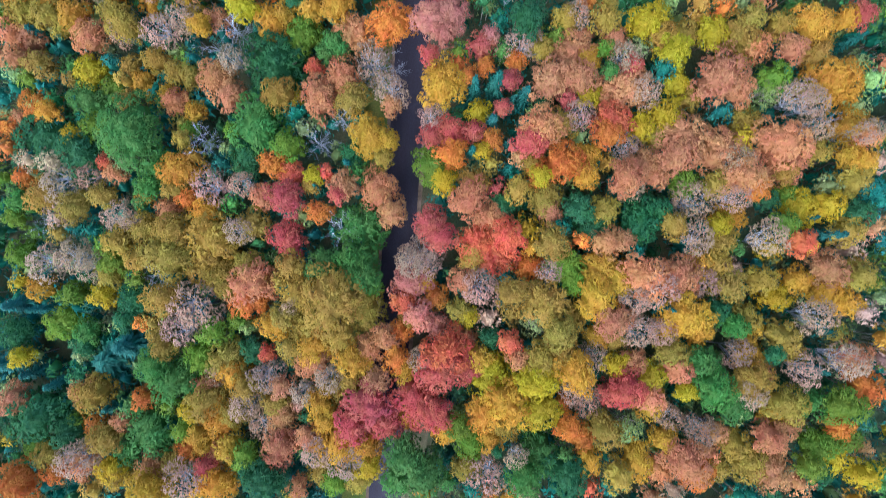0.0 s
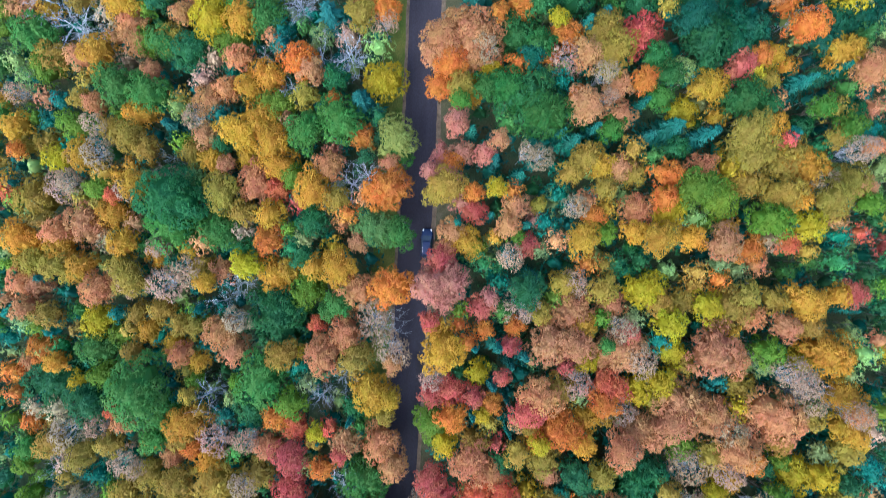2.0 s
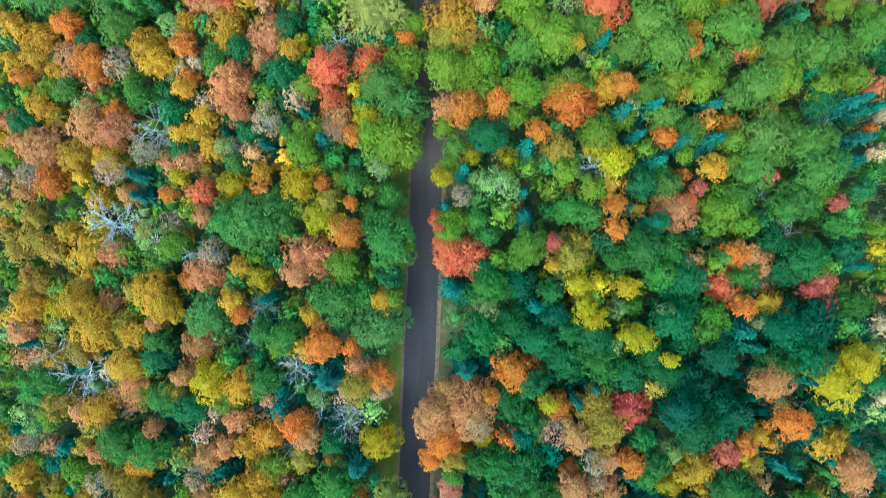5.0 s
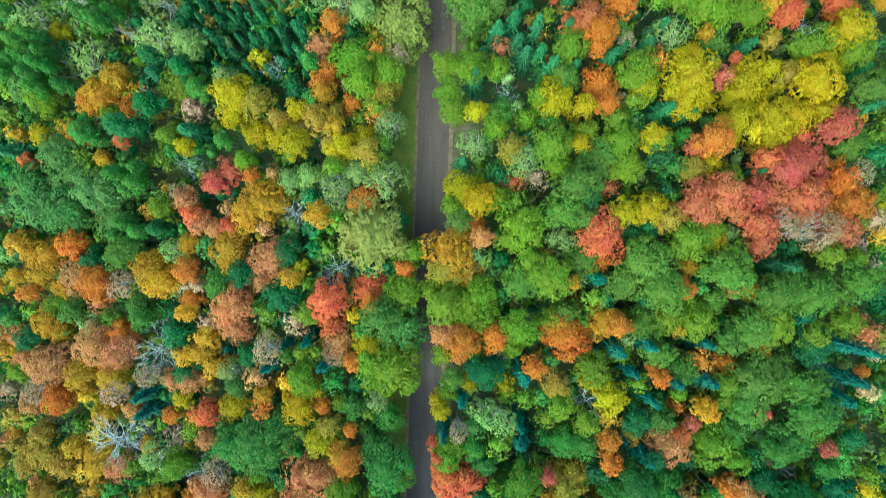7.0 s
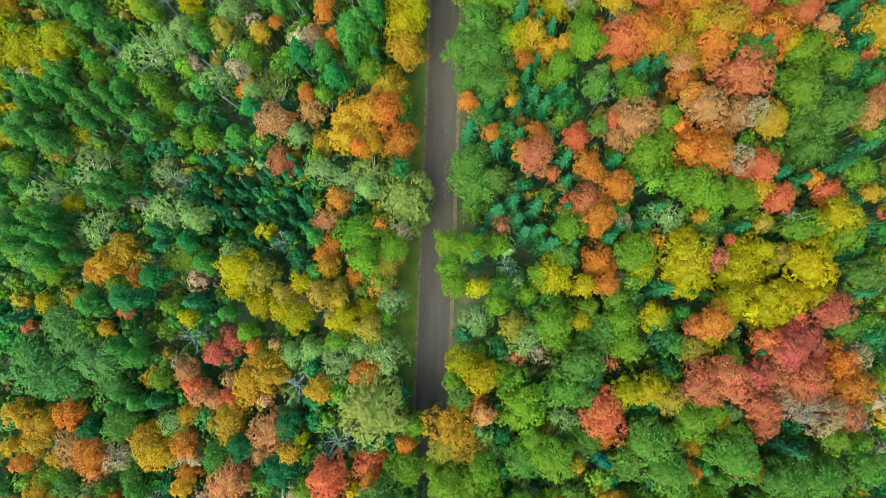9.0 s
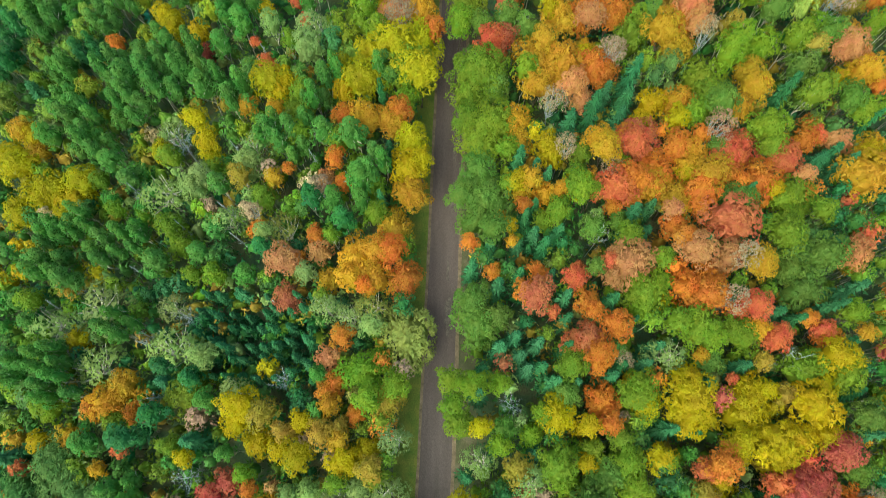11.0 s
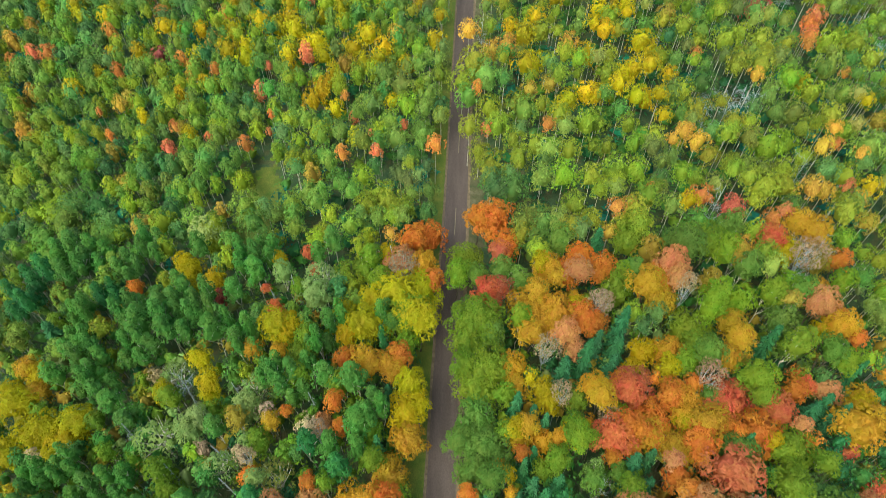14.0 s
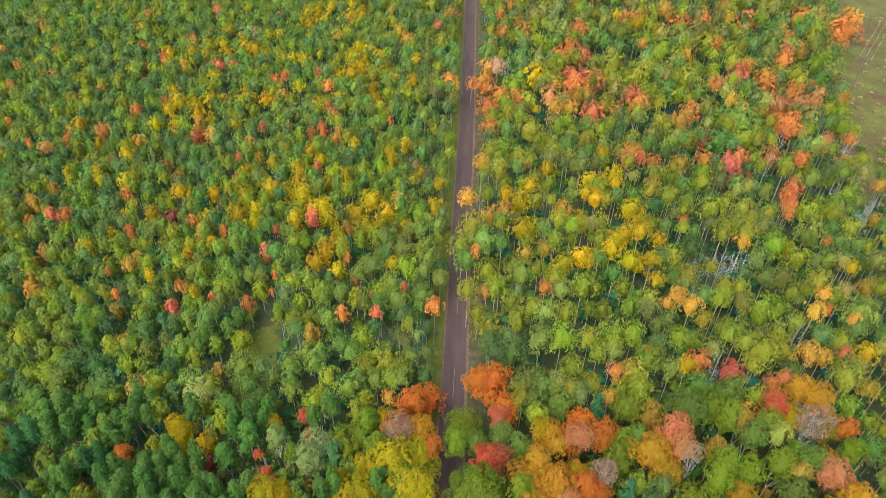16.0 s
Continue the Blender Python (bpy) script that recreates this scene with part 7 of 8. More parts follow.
far_tree("G", -13.2, 227.3, 2.6)
far_tree("G", 80.5, 227.3, 2.8)
far_tree("K", -15.7, 227.6, 2.6)
far_tree("G", -86.3, 227.6, 4.1)
far_tree("L", -47.6, 227.7, 2.9)
far_tree("L", 38.8, 227.8, 4.5)
far_tree("T", -63.3, 228.0, 2.9)
far_tree("P", 57.9, 228.2, 3.1)
far_tree("K", -16.8, 228.4, 1.9)
far_tree("G", -39.8, 228.5, 3.3)
far_tree("L", -59.2, 228.5, 3.3)
far_tree("L", -23.1, 228.7, 2.6)
far_tree("G", 70.3, 228.9, 2.2)
far_tree("A", 38.0, 229.3, 1.8)
far_tree("G", -52.4, 229.4, 3.3)
far_tree("G", -74.7, 229.6, 4.0)
far_tree("K", -71.1, 229.7, 3.7)
far_tree("L", 26.9, 229.9, 3.2)
far_tree("Y", 49.7, 230.1, 2.5)
far_tree("R", 79.4, 230.2, 1.3)
far_tree("A", 72.9, 230.3, 2.9)
far_tree("G", 46.9, 230.3, 2.9)
far_tree("A", 83.9, 230.3, 2.2)
far_tree("G", 19.1, 230.4, 3.9)
far_tree("L", 41.5, 230.6, 3.4)
far_tree("A", 76.3, 230.9, 2.4)
far_tree("G", -81.8, 231.0, 4.1)
far_tree("L", 31.6, 231.2, 2.3)
far_tree("G", -62.0, 231.9, 3.4)
far_tree("Y", 85.6, 231.9, 2.7)
far_tree("L", -7.5, 231.9, 2.8)
far_tree("O", 41.8, 232.1, 1.1)
far_tree("L", 64.9, 232.3, 4.1)
far_tree("L", -15.8, 232.4, 3.5)
far_tree("G", -26.6, 233.0, 2.9)
far_tree("L", -85.7, 233.1, 3.0)
far_tree("A", -48.1, 233.5, 2.2)
far_tree("L", 69.6, 233.5, 3.2)
far_tree("L", -11.1, 233.7, 4.0)
far_tree("L", -90.1, 233.9, 3.2)
far_tree("G", -42.7, 234.0, 4.3)
far_tree("L", 62.1, 234.0, 2.7)
far_tree("K", -81.6, 234.6, 3.2)
far_tree("G", -33.0, 235.0, 3.4)
far_tree("G", 14.8, 235.4, 4.0)
far_tree("G", 57.0, 235.9, 3.0)
far_tree("K", -77.2, 236.4, 3.8)
far_tree("L", 82.8, 236.5, 3.2)
far_tree("G", 20.7, 236.6, 3.5)
far_tree("L", -13.8, 237.1, 4.1)
far_tree("L", 31.2, 237.6, 3.3)
far_tree("L", 53.0, 237.8, 2.8)
far_tree("L", 25.5, 237.9, 4.0)
far_tree("G", -29.8, 238.1, 3.4)
far_tree("L", 71.0, 238.2, 3.0)
far_tree("L", 40.6, 238.6, 3.5)
far_tree("G", -22.5, 239.3, 3.4)
far_tree("G", 81.7, 239.7, 3.0)
far_tree("W", -5.4, 239.9, 1.7)
far_tree("G", 63.7, 240.3, 3.0)
far_tree("L", 37.4, 240.5, 4.8)
far_tree("L", -17.7, 240.7, 2.9)
far_tree("A", 79.0, 242.1, 2.6)
far_tree("L", -96.0, 242.2, 3.3)
far_tree("L", 10.3, 242.3, 4.4)
far_tree("A", -29.2, 242.3, 2.5)
far_tree("L", 56.3, 242.5, 2.6)
far_tree("L", -45.7, 242.5, 3.0)
far_tree("L", 77.0, 242.9, 2.8)
far_tree("G", 90.0, 243.2, 4.7)
far_tree("L", 16.4, 243.6, 3.4)
far_tree("G", 49.8, 244.7, 2.6)
far_tree("O", 83.5, 244.8, 1.7)
far_tree("L", 69.6, 245.0, 4.8)
far_tree("O", -22.7, 246.3, 2.0)
far_tree("L", 27.5, 246.3, 3.2)
far_tree("L", 73.4, 246.4, 3.6)
far_tree("R", -15.1, 246.7, 1.8)
far_tree("G", 92.5, 246.8, 3.6)
far_tree("A", 55.0, 246.9, 2.9)
far_tree("A", 51.5, 247.2, 2.4)
far_tree("A", 83.2, 247.4, 1.9)
far_tree("L", 36.0, 247.5, 2.5)
far_tree("O", -2.0, 247.5, 2.5)
far_tree("L", 20.4, 248.6, 3.2)
far_tree("L", 42.3, 248.8, 2.9)
far_tree("A", 50.7, 249.0, 2.0)
far_tree("L", 8.0, 249.5, 3.0)
far_tree("G", -27.7, 250.3, 3.8)
far_tree("L", 15.6, 250.8, 3.0)
far_tree("O", 23.0, 251.1, 2.0)
far_tree("G", -18.7, 251.5, 3.6)
far_tree("A", 53.6, 251.5, 2.0)
far_tree("R", -64.6, 252.0, 2.4)
far_tree("L", 47.6, 252.0, 3.2)
far_tree("G", -11.1, 252.8, 3.6)
far_tree("L", 11.9, 252.9, 3.3)
far_tree("L", 31.9, 253.2, 3.5)
far_tree("L", 5.6, 253.4, 3.1)
far_tree("O", -46.8, 253.5, 2.1)
far_tree("L", 85.5, 253.8, 3.5)
far_tree("R", 10.0, 254.0, 1.8)
far_tree("L", 68.5, 254.1, 2.5)
far_tree("R", -17.0, 254.2, 1.0)
far_tree("G", -4.7, 254.2, 3.1)
far_tree("L", 65.0, 254.3, 2.7)
far_tree("R", -9.3, 255.5, 1.3)
far_tree("L", 25.9, 255.6, 3.1)
far_tree("Y", 49.5, 255.6, 2.3)
far_tree("G", -24.4, 255.7, 3.4)
far_tree("Y", 93.0, 255.9, 2.0)
far_tree("R", -41.2, 256.0, 1.1)
far_tree("R", -56.2, 256.2, 1.3)
far_tree("L", 34.8, 256.8, 3.8)
far_tree("L", 57.1, 256.9, 3.3)
far_tree("G", 79.2, 257.4, 3.8)
far_tree("O", -80.7, 257.4, 1.6)
far_tree("O", -64.2, 257.7, 1.6)
far_tree("L", -30.1, 258.1, 3.7)
far_tree("G", -6.1, 258.2, 3.9)
far_tree("L", 13.4, 258.5, 3.1)
far_tree("G", -12.8, 258.7, 3.4)
far_tree("G", 55.1, 259.0, 3.1)
far_tree("A", -103.4, 259.9, 2.7)
far_tree("O", -41.2, 259.9, 1.1)
far_tree("G", 18.6, 260.1, 3.9)
far_tree("G", -33.1, 260.3, 3.2)
far_tree("L", -94.2, 261.1, 1.9)
far_tree("G", 74.2, 261.3, 3.8)
far_tree("Y", 49.4, 261.5, 2.3)
far_tree("Y", 44.4, 261.9, 3.1)
far_tree("Y", 27.8, 262.3, 3.1)
far_tree("R", -21.8, 262.4, 1.9)
far_tree("Y", 29.2, 263.2, 3.4)
far_tree("L", 85.0, 263.5, 3.6)
far_tree("Y", -74.3, 263.6, 1.7)
far_tree("Y", 47.2, 263.7, 3.1)
far_tree("G", 92.8, 263.7, 3.3)
far_tree("L", -9.1, 264.4, 3.8)
far_tree("O", -85.1, 264.4, 1.1)
far_tree("Y", 35.8, 264.7, 3.2)
far_tree("L", 11.0, 264.8, 3.7)
far_tree("Y", 33.3, 264.9, 3.4)
far_tree("L", 79.2, 265.4, 3.9)
far_tree("A", 71.6, 265.6, 2.1)
far_tree("L", -62.1, 265.7, 1.7)
far_tree("Y", -27.0, 265.9, 3.0)
far_tree("L", 17.7, 266.3, 3.7)
far_tree("G", 60.5, 266.6, 3.7)
far_tree("O", -24.3, 266.8, 1.4)
far_tree("L", 56.8, 266.9, 3.7)
far_tree("O", 7.7, 267.1, 1.6)
far_tree("G", 54.3, 267.2, 4.0)
far_tree("G", 5.7, 267.3, 3.8)
far_tree("G", -18.8, 267.4, 4.1)
far_tree("Y", -32.7, 267.5, 3.3)
far_tree("A", -81.2, 267.7, 2.3)
far_tree("G", -3.8, 268.2, 3.5)
far_tree("Y", 41.5, 268.3, 3.2)
far_tree("O", 94.0, 268.9, 1.8)
far_tree("L", 74.0, 269.5, 3.7)
far_tree("G", 89.8, 269.8, 4.0)
far_tree("Y", -30.4, 270.5, 3.3)
far_tree("G", -10.8, 270.9, 4.1)
far_tree("Y", 53.8, 271.4, 2.4)
far_tree("L", 4.3, 271.7, 3.9)
far_tree("Y", 48.7, 271.9, 3.2)
far_tree("L", 69.5, 272.1, 3.5)
far_tree("L", 39.5, 272.8, 3.5)
far_tree("G", 9.8, 273.4, 4.7)
far_tree("Y", -29.3, 273.7, 2.5)
far_tree("R", -47.3, 273.8, 2.6)
far_tree("L", 102.1, 274.4, 3.5)
far_tree("Y", 43.8, 274.6, 3.5)
far_tree("Y", 19.5, 274.7, 3.3)
far_tree("A", -107.4, 274.7, 2.6)
far_tree("G", -15.3, 275.8, 3.7)
far_tree("O", 86.6, 276.3, 1.9)
far_tree("Y", 46.8, 276.5, 3.6)
far_tree("L", 7.2, 278.2, 5.1)
far_tree("G", 75.0, 278.2, 3.5)
far_tree("L", 29.4, 278.3, 3.3)
far_tree("L", -18.4, 278.3, 3.4)
far_tree("L", 99.7, 278.9, 3.5)
far_tree("O", 62.1, 279.5, 1.7)
far_tree("R", -45.5, 279.7, 1.2)
far_tree("W", 36.4, 279.9, 2.5)
far_tree("Y", 35.0, 280.0, 3.6)
far_tree("L", 54.2, 280.4, 3.6)
far_tree("O", 88.8, 280.9, 2.5)
far_tree("L", 93.6, 281.0, 3.6)
far_tree("L", 69.1, 281.1, 3.9)
far_tree("Y", 22.7, 281.2, 3.7)
far_tree("T", -25.9, 281.4, 3.2)
far_tree("Y", -10.0, 282.2, 3.2)
far_tree("R", -35.6, 282.3, 1.7)
far_tree("Y", 51.9, 282.9, 2.8)
far_tree("G", 84.7, 283.1, 4.2)
far_tree("O", -61.4, 283.6, 1.8)
far_tree("Y", 49.4, 284.4, 3.7)
far_tree("Y", -21.8, 284.5, 3.8)
far_tree("O", -88.2, 284.6, 2.4)
far_tree("A", 11.6, 284.8, 3.5)
far_tree("L", 79.8, 285.3, 3.9)
far_tree("O", -70.3, 285.7, 2.1)
far_tree("G", 105.2, 286.0, 3.9)
far_tree("R", -36.9, 286.1, 2.7)
far_tree("Y", 40.0, 286.6, 3.1)
far_tree("R", 92.0, 286.7, 2.1)
far_tree("L", -7.3, 286.7, 3.2)
far_tree("A", 15.9, 286.7, 3.8)
far_tree("Y", -32.5, 286.8, 3.3)
far_tree("L", 59.6, 286.9, 3.4)
far_tree("A", 31.7, 287.5, 3.2)
far_tree("O", -117.9, 287.5, 2.7)
far_tree("Y", -16.2, 287.6, 3.2)
far_tree("R", -111.1, 287.7, 2.1)
far_tree("Y", -53.9, 287.8, 3.3)
far_tree("L", 24.6, 288.2, 3.5)
far_tree("L", 100.4, 288.3, 3.7)
far_tree("G", 65.5, 288.7, 3.7)
far_tree("Y", 20.3, 288.7, 4.4)
far_tree("O", -107.9, 289.0, 3.3)
far_tree("O", 92.3, 289.3, 2.3)
far_tree("Y", -58.9, 289.5, 3.6)
far_tree("Y", -67.7, 290.4, 3.3)
far_tree("Y", -91.7, 290.7, 3.1)
far_tree("P", -78.7, 291.0, 3.1)
far_tree("Y", -25.5, 291.1, 4.2)
far_tree("Y", -3.0, 291.2, 3.6)
far_tree("R", 94.6, 291.9, 3.2)
far_tree("Y", -34.7, 292.0, 3.6)
far_tree("Y", -37.8, 292.4, 3.9)
far_tree("G", 52.3, 292.7, 3.8)
far_tree("A", 5.9, 292.8, 3.3)
far_tree("Y", -55.0, 292.9, 3.4)
far_tree("Y", -21.1, 293.1, 3.9)
far_tree("Y", 46.7, 293.3, 2.6)
far_tree("A", -13.6, 293.6, 3.0)
far_tree("L", 42.4, 293.8, 3.8)
far_tree("G", 35.3, 294.6, 3.0)
far_tree("A", -120.4, 295.1, 2.8)
far_tree("L", -52.5, 296.5, 3.1)
far_tree("G", 10.4, 297.4, 3.6)
far_tree("A", -64.8, 297.8, 3.1)
far_tree("Y", -41.8, 298.0, 4.0)
far_tree("O", -94.7, 299.7, 2.5)
far_tree("Y", -59.6, 299.9, 3.8)
far_tree("Y", 44.8, 300.0, 2.2)
far_tree("Y", -79.0, 300.2, 2.8)
far_tree("P", 79.2, 300.2, 3.2)
far_tree("Y", -75.9, 300.2, 2.5)
far_tree("Y", -47.1, 301.3, 3.8)
far_tree("Y", -52.0, 301.8, 3.5)
far_tree("P", 82.9, 301.8, 4.2)
far_tree("Y", -69.9, 302.4, 2.9)
far_tree("Y", 48.4, 302.7, 2.9)
far_tree("Y", -35.4, 304.9, 3.0)
far_tree("Y", -44.5, 305.1, 3.5)
far_tree("R", 56.3, 306.5, 1.6)
far_tree("R", 85.0, 308.1, 3.9)
far_tree("S", 53.5, 308.4, 3.6)
far_tree("O", -64.0, 308.7, 2.3)
far_tree("Y", -116.4, 308.9, 2.0)
far_tree("Y", -44.7, 308.9, 3.1)
far_tree("O", -83.3, 309.8, 3.3)
far_tree("A", 54.6, 309.9, 4.0)
far_tree("O", 76.8, 311.0, 3.3)
far_tree("R", -40.3, 313.3, 2.1)
far_tree("O", 97.7, 313.5, 4.0)
far_tree("O", -89.9, 317.9, 2.9)
far_tree("L", 22.2, 318.4, 4.5)
far_tree("O", 117.0, 319.5, 2.7)
far_tree("G", 83.7, 319.7, 5.2)
far_tree("S", 116.9, 321.2, 2.4)
far_tree("L", 17.2, 322.5, 4.6)
far_tree("R", -67.7, 323.0, 1.8)
far_tree("S", -130.2, 323.1, 2.6)
far_tree("L", 93.7, 323.7, 5.9)
far_tree("L", 31.4, 324.4, 5.3)
far_tree("R", 80.1, 324.9, 4.2)
far_tree("O", 107.5, 328.0, 5.0)
far_tree("L", -43.0, 329.3, 4.1)
far_tree("O", -140.3, 330.0, 2.3)
far_tree("A", 74.5, 330.3, 3.9)
far_tree("G", 92.6, 331.1, 7.2)
far_tree("A", -66.3, 332.0, 2.6)
far_tree("L", 26.8, 332.4, 5.1)
far_tree("O", -128.2, 332.4, 2.3)
far_tree("R", -85.2, 334.4, 2.7)
far_tree("A", -79.6, 334.7, 2.7)
far_tree("O", -46.0, 335.4, 2.6)
far_tree("O", 108.7, 335.7, 4.7)
far_tree("O", 78.8, 336.2, 4.4)
far_tree("O", -84.9, 336.4, 3.8)
far_tree("O", -117.7, 336.8, 3.5)
far_tree("O", -42.4, 336.9, 2.7)
far_tree("R", -62.8, 337.3, 1.9)
far_tree("A", -130.0, 338.2, 2.7)
far_tree("R", 47.8, 339.6, 4.5)
far_tree("S", 109.4, 339.7, 3.7)
far_tree("R", -54.7, 340.3, 1.5)
far_tree("Y", -127.1, 340.3, 3.1)
far_tree("O", 57.1, 340.4, 3.7)
far_tree("O", 62.9, 341.7, 4.1)
far_tree("O", -20.0, 342.1, 1.5)
far_tree("O", -154.0, 343.2, 2.4)
far_tree("Y", 29.7, 344.0, 1.9)
far_tree("A", 41.1, 344.6, 3.4)
far_tree("R", 61.9, 346.0, 3.8)
far_tree("O", -40.1, 346.7, 2.8)
far_tree("O", 109.7, 348.0, 5.7)
far_tree("S", 121.4, 348.6, 6.5)
far_tree("S", 125.3, 348.8, 4.2)
far_tree("D", -64.8, 349.9, 6.0)
far_tree("O", 13.8, 350.3, 4.3)
far_tree("Y", -89.3, 350.5, 3.6)
far_tree("Y", -85.3, 350.6, 3.2)
far_tree("D", -56.9, 351.0, 7.2)
far_tree("L", 55.3, 351.2, 5.8)
far_tree("O", -111.9, 351.5, 3.2)
far_tree("D", -51.1, 352.4, 4.8)
far_tree("R", -43.2, 353.6, 2.0)
far_tree("S", 35.5, 354.0, 4.3)
far_tree("O", 24.8, 355.5, 5.2)
far_tree("L", 69.7, 355.9, 6.7)
far_tree("Y", -97.4, 356.6, 3.3)
far_tree("O", 111.1, 357.0, 4.7)
far_tree("O", 121.1, 357.5, 4.7)
far_tree("Y", -94.1, 359.1, 3.7)
far_tree("O", 45.0, 359.5, 5.2)
far_tree("O", -105.1, 360.8, 2.9)
far_tree("O", 18.2, 361.0, 3.7)
far_tree("Y", -88.6, 361.6, 3.8)
far_tree("Y", -68.1, 363.7, 3.4)
far_tree("Y", -85.2, 364.1, 3.4)
far_tree("Y", -78.9, 364.4, 3.4)
far_tree("Y", -74.7, 364.6, 3.4)
far_tree("Y", -40.7, 364.6, 4.2)
far_tree("L", 85.8, 365.0, 6.1)
far_tree("Y", -28.2, 365.2, 3.3)
far_tree("L", 67.9, 365.6, 6.1)
far_tree("A", 0.9, 365.8, 3.3)
far_tree("R", 104.3, 366.0, 4.9)
far_tree("O", -165.0, 367.3, 2.6)
far_tree("G", 135.3, 367.7, 4.9)
far_tree("O", -45.4, 367.7, 3.4)
far_tree("A", -62.6, 367.7, 3.8)
far_tree("R", 52.2, 367.9, 6.2)
far_tree("O", -0.2, 368.4, 3.3)
far_tree("A", 108.2, 368.7, 3.3)
far_tree("O", 13.4, 368.9, 5.4)
far_tree("Y", -56.4, 369.2, 3.0)
far_tree("S", 8.2, 369.6, 2.9)
far_tree("L", 23.8, 369.8, 5.0)
far_tree("L", 36.2, 370.4, 7.1)
far_tree("Y", 32.1, 371.0, 5.4)
far_tree("A", 12.4, 371.5, 3.8)
far_tree("R", 46.9, 373.8, 7.1)
far_tree("G", 116.2, 376.7, 7.1)
far_tree("O", 124.8, 377.2, 4.2)
far_tree("O", -63.6, 377.7, 3.1)
far_tree("L", 137.7, 377.9, 4.6)
far_tree("B", 17.9, 378.3, 3.9)
far_tree("A", -156.5, 380.4, 3.1)
far_tree("O", -68.8, 381.1, 4.0)
far_tree("L", 62.8, 381.7, 5.6)
far_tree("Y", -43.3, 382.5, 4.9)
far_tree("Y", -39.1, 384.5, 5.3)
far_tree("R", 129.1, 385.4, 3.5)
far_tree("Y", -34.9, 386.5, 4.5)
far_tree("R", -53.0, 386.6, 3.6)
far_tree("A", -173.7, 387.5, 2.7)
far_tree("O", 76.9, 388.0, 3.1)
far_tree("R", 52.3, 389.0, 4.4)
far_tree("G", 125.7, 390.8, 5.7)
far_tree("A", 75.3, 390.8, 2.6)
far_tree("O", -107.8, 391.0, 3.2)
far_tree("O", -124.6, 392.9, 2.8)
far_tree("O", 43.0, 393.4, 4.0)
far_tree("G", 133.6, 394.1, 5.3)
far_tree("R", -95.0, 394.5, 3.7)
far_tree("G", 151.7, 395.1, 5.8)
far_tree("O", 106.3, 395.4, 3.6)
far_tree("O", 47.7, 395.5, 5.8)
far_tree("O", -117.6, 396.2, 2.8)
far_tree("L", 85.6, 397.2, 6.7)
far_tree("R", -90.1, 397.6, 3.3)
far_tree("L", 103.8, 398.3, 6.7)
far_tree("Y", -107.1, 399.6, 3.3)
far_tree("G", 127.9, 402.6, 7.7)
far_tree("Y", -103.4, 402.8, 4.3)
far_tree("O", 136.0, 403.1, 4.1)
far_tree("O", 158.1, 404.4, 4.6)
far_tree("O", 16.9, 406.9, 3.7)
far_tree("G", 44.7, 408.1, 6.1)
far_tree("Y", -95.7, 409.2, 4.3)
far_tree("Y", -83.8, 409.9, 4.3)
far_tree("G", 102.9, 410.5, 7.0)
far_tree("G", 59.1, 411.9, 7.0)
far_tree("Y", 77.7, 412.3, 3.3)
far_tree("A", -16.3, 412.8, 3.8)
far_tree("O", -133.5, 413.4, 2.9)
far_tree("O", 164.9, 414.2, 8.0)
far_tree("O", 22.0, 415.5, 3.4)
far_tree("A", 31.6, 417.0, 4.8)
far_tree("A", -112.9, 417.8, 3.0)
far_tree("D", -157.8, 418.4, 5.4)
far_tree("O", 98.5, 420.2, 6.2)
far_tree("R", -5.7, 420.6, 2.4)
far_tree("A", 79.8, 422.4, 5.3)
far_tree("D", -192.6, 423.1, 7.5)
far_tree("O", -115.0, 424.2, 2.5)
far_tree("O", 75.6, 425.6, 4.4)
far_tree("O", 151.3, 426.8, 5.4)
far_tree("D", 44.6, 428.1, 4.9)
far_tree("O", 130.2, 429.0, 5.9)
far_tree("O", 111.3, 431.4, 4.9)
far_tree("A", 175.5, 431.8, 6.4)
far_tree("N", -91.9, 432.4, 6.7)
far_tree("A", 136.5, 433.0, 5.0)
far_tree("D", -192.2, 437.2, 7.8)
far_tree("Y", -49.0, 439.2, 4.2)
far_tree("O", 0.2, 440.6, 4.6)
far_tree("R", -46.8, 442.4, 4.7)
far_tree("Y", -59.1, 444.8, 4.7)
far_tree("Y", -41.9, 445.2, 3.7)
far_tree("O", -144.4, 449.0, 3.2)
far_tree("R", -112.8, 455.6, 4.4)

taken = np.array([(x, y, r) for x, y, r, _ in placed] + [(x, y, r) for _, x, y, r in far_specs])
known_codes = [c for _, _, _, c in placed] + [c for c, _, _, _ in far_specs]
cells = {}
for index, (x, y, r) in enumerate(taken):
    cells.setdefault((int(x // 12), int(y // 12)), []).append(index)


def around(x, y):
    cx, cy = int(x // 12), int(y // 12)
    return [i for a in (-1, 0, 1) for b in (-1, 0, 1) for i in cells.get((cx + a, cy + b), ())]


def colour_here(x, y):
    """A leaf colour for a tree of the far forest: mostly green, with yellow, orange and red ones mixed in."""
    near = around(x, y)
    if near and wood_rng.random() < 0.3:
        c = known_codes[int(wood_rng.choice(near))]
        if c in "GLDWTY":
            return c
    u = wood_rng.random()
    if x < road_x(y):
        return "G" if u < 0.46 else "L" if u < 0.7 else "J" if u < 0.84 else "D" if u < 0.97 else "T" if u < 0.99 else "A"
    return "L" if u < 0.36 else "V" if u < 0.52 else "J" if u < 0.66 else "G" if u < 0.84 else "D" if u < 0.9 else "T" if u < 0.95 else "A" if u < 0.98 else "O"


